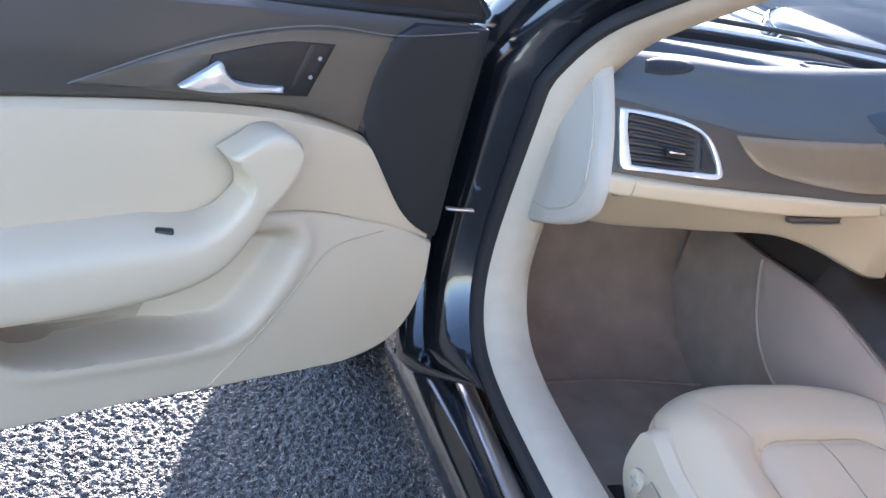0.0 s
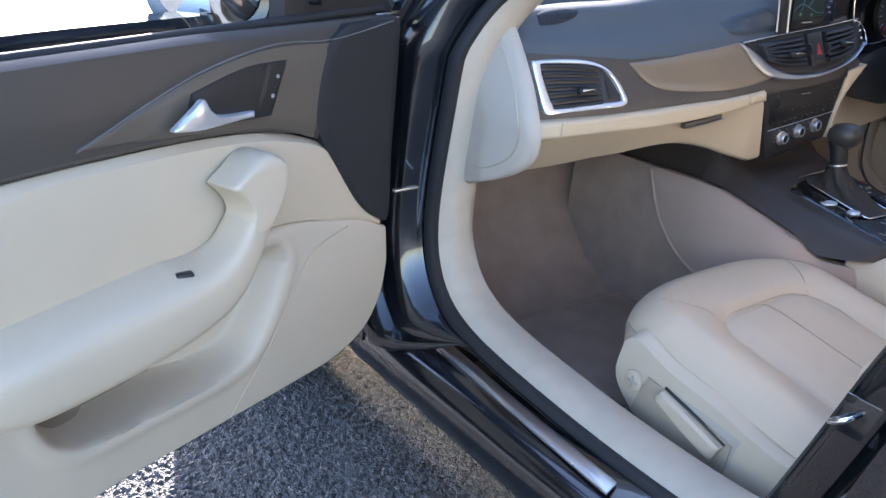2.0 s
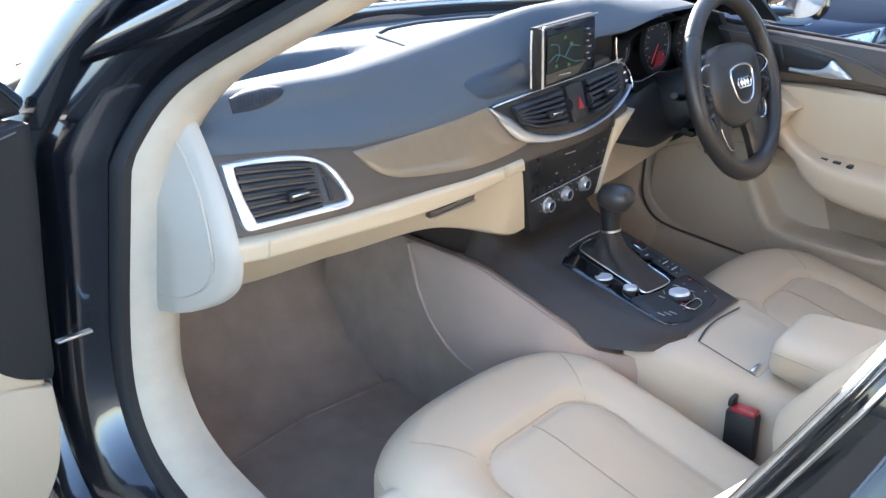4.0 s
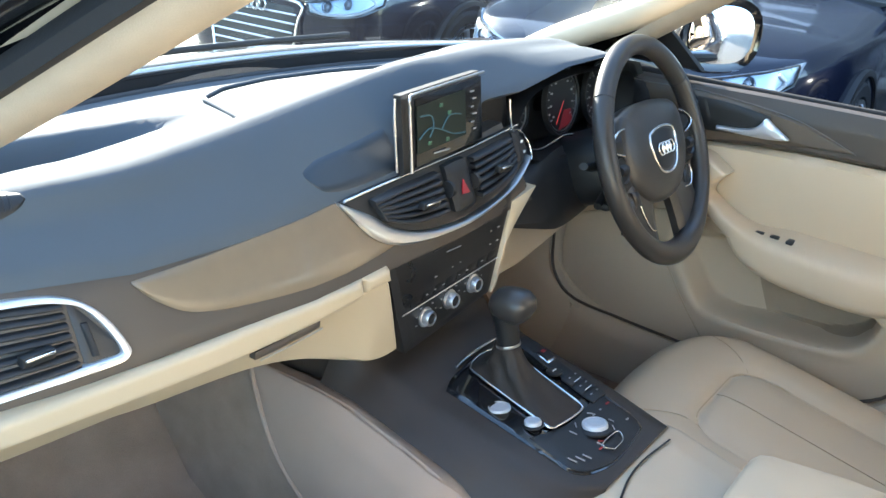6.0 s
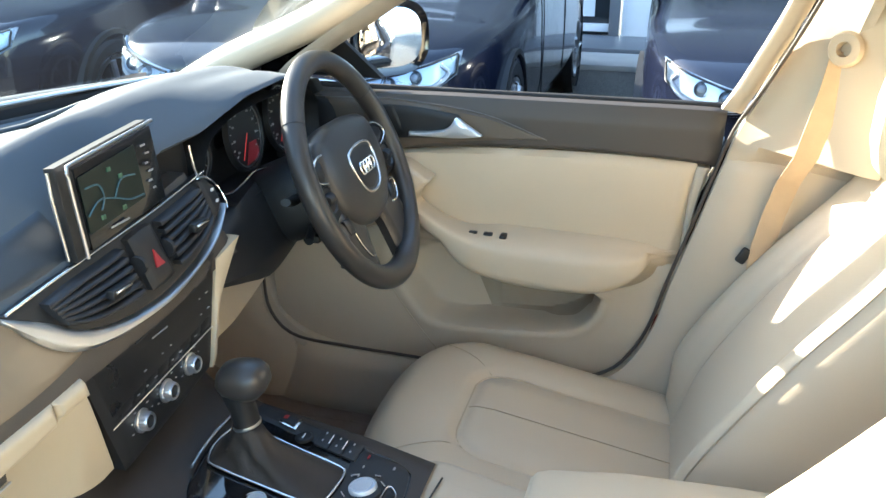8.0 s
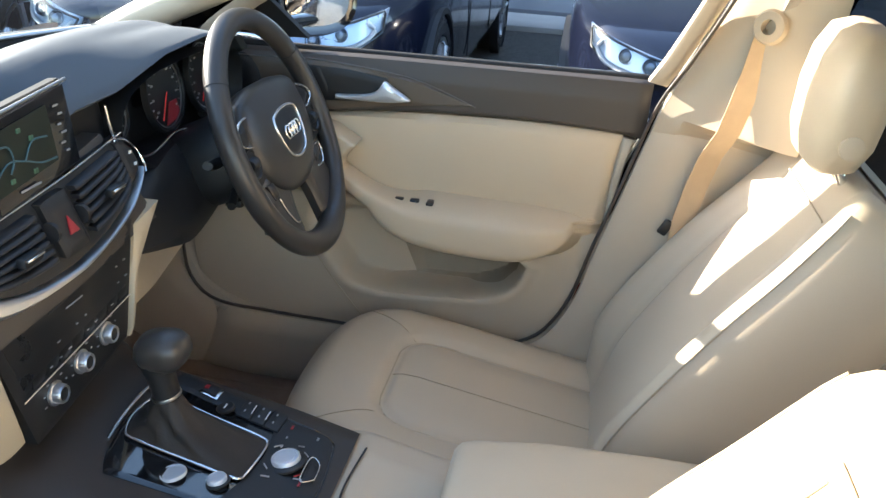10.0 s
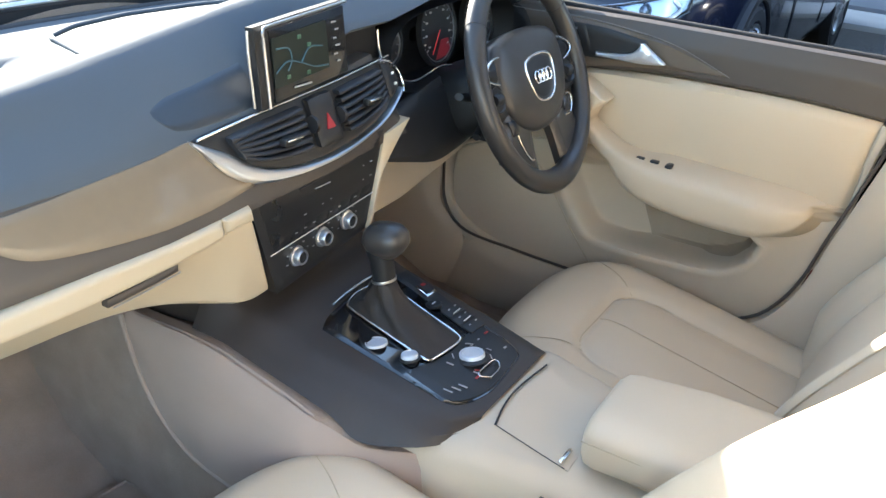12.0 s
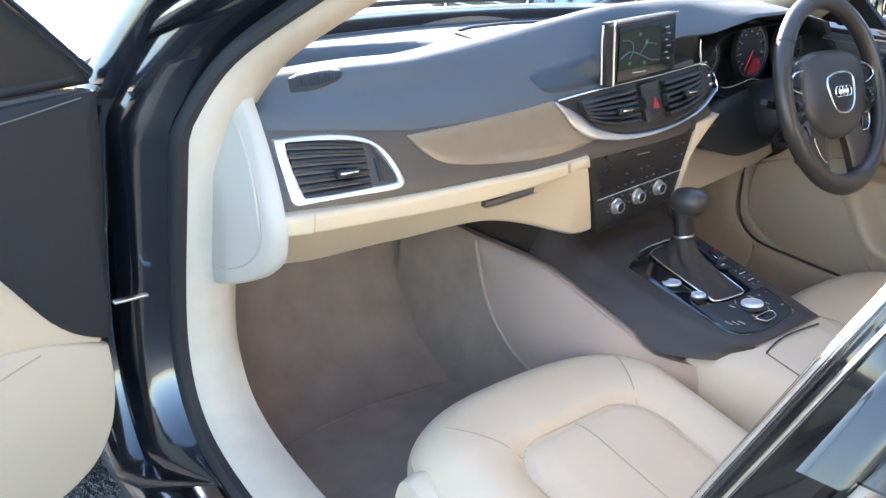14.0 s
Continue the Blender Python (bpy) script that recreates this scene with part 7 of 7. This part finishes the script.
# door mirrors
for side, nm in ((1, "driver"), (-1, "passenger")):
    if side > 0:
        at, nrm = Vector((1.000, -0.015, 1.062)), Vector((-0.64, -0.768, 0.04))
    else:
        at, nrm = Vector((-1.21, 0.23, 1.045)), Vector((-0.70, -0.70, 0.05))
    mir = thing("door_mirror", at, "black door mirror with a clear glass", "door mirror", "door mirrors")
    m = aim(at, nrm)
    hr = [super_ring(m @ Matrix.Translation((0, 0, d)), a, b, 30, 2.7) for d, a, b in ((0.004, 0.086, 0.070), (0.010, 0.098, 0.081), (-0.01, 0.106, 0.088), (-0.05, 0.096, 0.078), (-0.08, 0.064, 0.05), (-0.095, 0.02, 0.015))]
    loft("shell", hr, GLOSS, mir, "gloss black mirror shell", sharp=60)
    loft("mirror_glass", [super_ring(m @ Matrix.Translation((0, 0, d)), a, b, 30, 2.7) for d, a, b in ((0.0065, 0.080, 0.064), (0.0075, 0.078, 0.062))], MIRROR, mir, "mirror glass")
    foot = Vector((side * 0.80, 0.06, 1.02)) if side > 0 else Vector((-1.07, 0.145, 1.03))
    tube("mirror_arm", [at + Vector((0, 0.02, -0.05)), foot], [0.028, 0.020], GLOSS, mir, "gloss black mirror foot", curve=False, flat=0.6)
mk("mirror_triangle", [(0.76, 0.14, 1.02), (0.76, -0.08, 1.02), (0.715, 0.0, 1.11), (0.74, 0.14, 1.02), (0.74, -0.08, 1.02), (0.70, 0.0, 1.11)], [(0, 1, 2), (3, 4, 5), (0, 1, 4, 3), (1, 2, 5, 4), (2, 0, 3, 5)], BLACK, body, "black mirror triangle", smooth=False)


# ---- neighbouring cars ----
def parked_car(m, label, paint):
    """A saloon, nose along -y of its own frame, built at the origin and then set down by m."""
    c = thing("parked_car", (0, 0, 0), label, "car", "parked cars")
    L = [(-2.34, 0.30, 0.32, 0.66), (-2.335, 0.45, 0.28, 0.695), (-2.30, 0.57, 0.26, 0.72), (-2.20, 0.72, 0.24, 0.765), (-2.05, 0.82, 0.22, 0.80), (-1.8, 0.885, 0.22, 0.835), (-1.5, 0.905, 0.22, 0.86), (-1.0, 0.915, 0.22, 0.93), (-0.75, 0.92, 0.22, 0.97), (0.2, 0.925, 0.22, 1.0), (1.4, 0.92, 0.22, 1.02), (2.1, 0.88, 0.25, 1.02), (2.4, 0.78, 0.35, 0.95), (2.45, 0.70, 0.4, 0.85)]
    rings = []
    for y, w, zl, zt in resample(L, 90):
        zm = zl + (zt - zl) * 0.62
        ring = ([(-w * 0.95, y, zl), (-w, y, zl + 0.12), (-w * 1.005, y, zm), (-w * 0.985, y, zt - 0.06), (-w * 0.93, y, zt - 0.012), (-w * 0.62, y, zt + 0.02), (0, y, zt + 0.035), (w * 0.62, y, zt + 0.02), (w * 0.93, y, zt - 0.012), (w * 0.985, y, zt - 0.06), (w * 1.005, y, zm), (w, y, zl + 0.12), (w * 0.95, y, zl)])
        rings.append([tuple(q) for q in resample(ring, 49)])
    bodyp = loft("body", rings, paint, c, "dark painted body", sharp=60)
    cab = [(-0.95, 0.72, 0.96), (-0.70, 0.74, 1.12), (-0.25, 0.70, 1.34), (0.1, 0.67, 1.43), (0.7, 0.66, 1.45), (1.2, 0.66, 1.40), (1.7, 0.66, 1.20), (2.1, 0.66, 1.01)]
    rings = []
    for y, w, z in resample(cab, 26):
        rings.append([(-w - 0.14 * (1.45 - z) / 0.45, y, 0.96), (-w, y, z - 0.05), (-w * 0.75, y, z - 0.005), (0, y, z + 0.01), (w * 0.75, y, z - 0.005), (w, y, z - 0.05), (w + 0.14 * (1.45 - z) / 0.45, y, 0.96)])
    loft("cabin_glass", rings, TINTED, c, "dark glossy windows", sharp=40)
    rr = [r for r in resample(cab, 26)[8:19]]
    loft("roof", [[(w * u, y, z + 0.016 - 0.03 * abs(u) ** 4) for u in np.linspace(-0.97, 0.97, 11)] for y, w, z in rr], paint, c, "dark painted roof", caps=False, closed=False)
    for sd in (-1, 1):
        # headlamp: glass over a bright bowl with lenses
        def to(s, n, z, q=sd):
            s = 0.50 + (s - 0.50) * 0.78
            return (q * s, float(np.interp(s, [0.30, 0.45, 0.57, 0.72, 0.82, 0.90], [-2.34, -2.335, -2.30, -2.20, -2.05, -1.78])) - 0.034 - n + (z - 0.6) * 0.25, z)
        h = patch("headlamp", [(0.44, 0.615), (0.60, 0.605), (0.76, 0.625), (0.865, 0.685)], [(0.40, 0.675), (0.58, 0.705), (0.75, 0.74), (0.875, 0.775)], to, REFLECT, c, "clear headlamp with bright reflectors", depth=0.0, nu=24, nv=8, thick=0.02, edge=0.004)
        for s, z, r in ((0.56, 0.662, 0.026), (0.68, 0.684, 0.026)):
            lathe("lens", [(0, 0.016), (r * 0.6, 0.012), (r * 0.85, 0.004), (r, 0.0), (r * 1.15, 0.012), (r * 1.25, 0)], aim(to(s, 0.004, z), (0, -1, 0.25)), LENS, h, "round clear lens")
        tube("daylight_strip", [to(s, 0.010, z) for s, z in ((0.44, 0.662), (0.50, 0.628), (0.62, 0.620), (0.76, 0.642), (0.83, 0.690), (0.80, 0.728))], 0.009, WHITE, h, "pale daylight strip", seg=8)
        tube("lamp_edge", [to(s, 0.012, z) for s, z in ((0.41, 0.672), (0.58, 0.700), (0.75, 0.735), (0.868, 0.768), (0.862, 0.690), (0.76, 0.632), (0.60, 0.612), (0.445, 0.622), (0.41, 0.672))], 0.005, BLACK, h, "dark lamp edge", seg=6, n=60, curve=False)
        patch("lamp_cover", [(0.43, 0.61), (0.60, 0.60), (0.76, 0.62), (0.87, 0.68)], [(0.39, 0.68), (0.58, 0.71), (0.75, 0.745), (0.88, 0.78)], to, LAMPGLASS, h, "clear lamp cover", depth=0.026, nu=20, nv=6, thick=0.001, edge=0.012)
        # wheels
        for y in (-1.45, 1.42):
            m0 = aim((sd * 0.90, y, 0.33), (sd, 0, 0))
            w = lathe("wheel", [(0.0, 0.0), (0.235, 0.0), (0.25, 0.02), (0.30, 0.022), (0.33, 0.0), (0.33, -0.18), (0, -0.18)], m0, RUBBER, c, "black tyre")
            lathe("rim", [(0.0, 0.012), (0.05, 0.018), (0.06, 0.004), (0.2, 0.004), (0.215, 0.02), (0.235, 0.02), (0.235, 0.0), (0, 0)], m0, ALU, w, "silver alloy rim")
            for k in range(7):
                a = 2 * math.pi * k / 7
                tube("spoke", [m0 @ Vector((0.04 * math.cos(a), 0.04 * math.sin(a), 0.02)), m0 @ Vector((0.21 * math.cos(a), 0.21 * math.sin(a), 0.02))], 0.018, ALU, w, curve=False, seg=6)
            lathe("arch", [(0.345, -0.04), (0.345, 0.028), (0.372, 0.026), (0.38, -0.04)], m0, BLACK, c, "dark wheel arch edge", seg=32)
        mm = [super_ring(aim((sd * 1.02, -0.62, 1.03), (0, -1, 0)) @ Matrix.Translation((0, 0, d)), a, b, 20, 2.6) for d, a, b in ((0.07, 0.03, 0.02), (0.05, 0.09, 0.055), (0, 0.11, 0.07), (-0.05, 0.105, 0.066))]
        loft("mirror", mm, paint, c, "dark painted door mirror")
        rbox("mirror_foot", (sd * 0.92, -0.6, 0.99), (0.12, 0.06, 0.03), BLACK, c, bev=0.01)
        for y in (-0.15, 0.85):
            rbox("handle", (sd * 0.938, y + 0.42, 0.86), (0.02, 0.18, 0.025), paint, c, bev=0.008)
            tube("door_gap", [(sd * 0.928, y - 0.45, 0.32), (sd * 0.932, y - 0.45, 0.7), (sd * 0.915, y - 0.45, 0.97)], 0.004, BLACK, c, seg=6)
    g = patch("grille", [(-0.30, 0.34), (0, 0.32), (0.30, 0.34)], [(-0.36, 0.66), (0, 0.67), (0.36, 0.66)], lambda s, n, z: (s, -2.352 - n + (z - 0.5) * 0.12, z), BLACK, c, "black grille with bright surround", depth=0.004, nu=14, nv=10, thick=0.03, edge=0.01)
    outline_tube("grille_frame", [(-0.30, 0.34), (0.0, 0.325), (0.30, 0.34), (0.355, 0.55), (0.36, 0.655), (0.0, 0.668), (-0.36, 0.655), (-0.355, 0.55)], 0.010, lambda s, n, z: (s, -2.352 - n + (z - 0.5) * 0.12, z), 0.012, CHROME, g, n=60)
    for k in range(5):
        z = 0.39 + 0.05 * k
        tube("bar", [(-0.30 - 0.01 * k, -2.364 + (z - 0.5) * 0.12, z), (0.30 + 0.01 * k, -2.364 + (z - 0.5) * 0.12, z)], 0.006, ALU, g, seg=6, curve=False)
    for k in range(4):
        tube("emblem", [(-0.075 + 0.05 * k + 0.036 * math.cos(a), -2.366, 0.62 + 0.036 * math.sin(a)) for a in np.linspace(0, 2 * math.pi, 17)], 0.006, CHROME, c, "bright emblem", seg=6, n=25, closed=True, up=(0, -1, 0), curve=False)
    patch("lower_intake", [(-0.75, 0.30), (0, 0.27), (0.75, 0.30)], [(-0.62, 0.40), (0, 0.33), (0.62, 0.40)], lambda s, n, z: (s, -2.28 + 0.25 * abs(s) ** 3 - n, z), BLACK, c, depth=0.0, nu=16, nv=4, thick=0.02, edge=0.004)
    for k in range(2):
        tube("wiper", [(0.55 - 0.6 * k, -0.93, 0.985), (0.1 - 0.55 * k, -0.86, 1.03)], 0.009, BLACK, c, "black wiper", seg=6, curve=False)
    mk("price_sheet", [(x, y - d, z + d * 0.5) for d in (0.0, 0.002) for x, y, z in ((0.10, -0.62, 1.192), (0.42, -0.60, 1.188), (0.42, -0.47, 1.258), (0.10, -0.49, 1.262))], [(0, 1, 2, 3), (4, 5, 6, 7), (0, 1, 5, 4), (1, 2, 6, 5), (2, 3, 7, 6), (3, 0, 4, 7)], WHITE, c, "blank white sheet on the windscreen", smooth=False)
    c.matrix_basis = m
    return c


TINTED = material("dark_car_glass", (0.03, 0.035, 0.04), 0.04, var=0.1, bump=0, coat=1.0)
# nose along -y of the car's frame: turned so that the noses point towards our car
side_car = parked_car(pose(4.88, 1.03, 0, 0, 0, -90), "dark blue saloon parked nose-on beside the car", NAVY)
copy_thing(side_car, pose(4.95, -1.42, 0, 0, 0, -91))["label"] = "dark blue saloon with a sunlit headlamp parked nearby"
copy_thing(side_car, pose(4.97, 3.32, 0, 0, 0, -89))["label"] = "dark saloon parked ahead, seen through the windscreen"

# ---- building behind ----
bld = thing("showroom", (11, 0, 0), "grey clad showroom with white-framed glass doors", "building")
BX = 9.1
# walls run on unseen to 9 m so the car paint mirrors less sky
rbox("wall", (BX + 0.15, 6.8, 4.5), (0.3, 12.0, 9.0), STEEL_GREY, bld, "grey clad wall", bev=0.01)
rbox("wall", (BX + 0.15, -6.9, 4.5), (0.3, 12.0, 9.0), STEEL_GREY, bld, "grey clad wall", bev=0.01)
rbox("lintel", (BX + 0.15, -0.05, 5.9), (0.3, 1.7, 6.2), STEEL_GREY, bld, bev=0.01)
rbox("side_panel", (BX - 0.01, -0.49, 1.4), (0.10, 0.82, 2.8), WHITE, bld, "pale blue-white panel beside the door", bev=0.006)
for y in (0.0, 0.76):
    rbox("door_post", (BX - 0.03, y, 1.4), (0.12, 0.11, 2.8), STEEL_GREY, bld, "grey door post", bev=0.006)
dg = rbox("door_glass", (BX + 0.05, 0.38, 1.4), (0.02, 0.65, 2.7), TINTED, bld, "dark glass door", bev=0)
rbox("kick_rail", (BX - 0.01, 0.38, 0.16), (0.08, 0.65, 0.08), WHITE, bld, "white bottom rail", bev=0.005)
rbox("notice", (BX + 0.03, 0.40, 0.45), (0.01, 0.36, 0.36), WHITE, dg, "blank white notice", bev=0)
kerb = rbox("kerb", (7.62, 0, 0.015), (0.78, 30, 0.07), PALE_CONCRETE, None, bev=0.015)
tagged(kerb, "pale concrete kerb strip before the building", "kerb", kind="structure")
pav = rbox("pavement", (8.57, 0, 0.03), (1.1, 30, 0.11), STEEL_GREY, None, bev=0.01)
tagged(pav, "grey concrete pavement", "pavement", kind="structure")
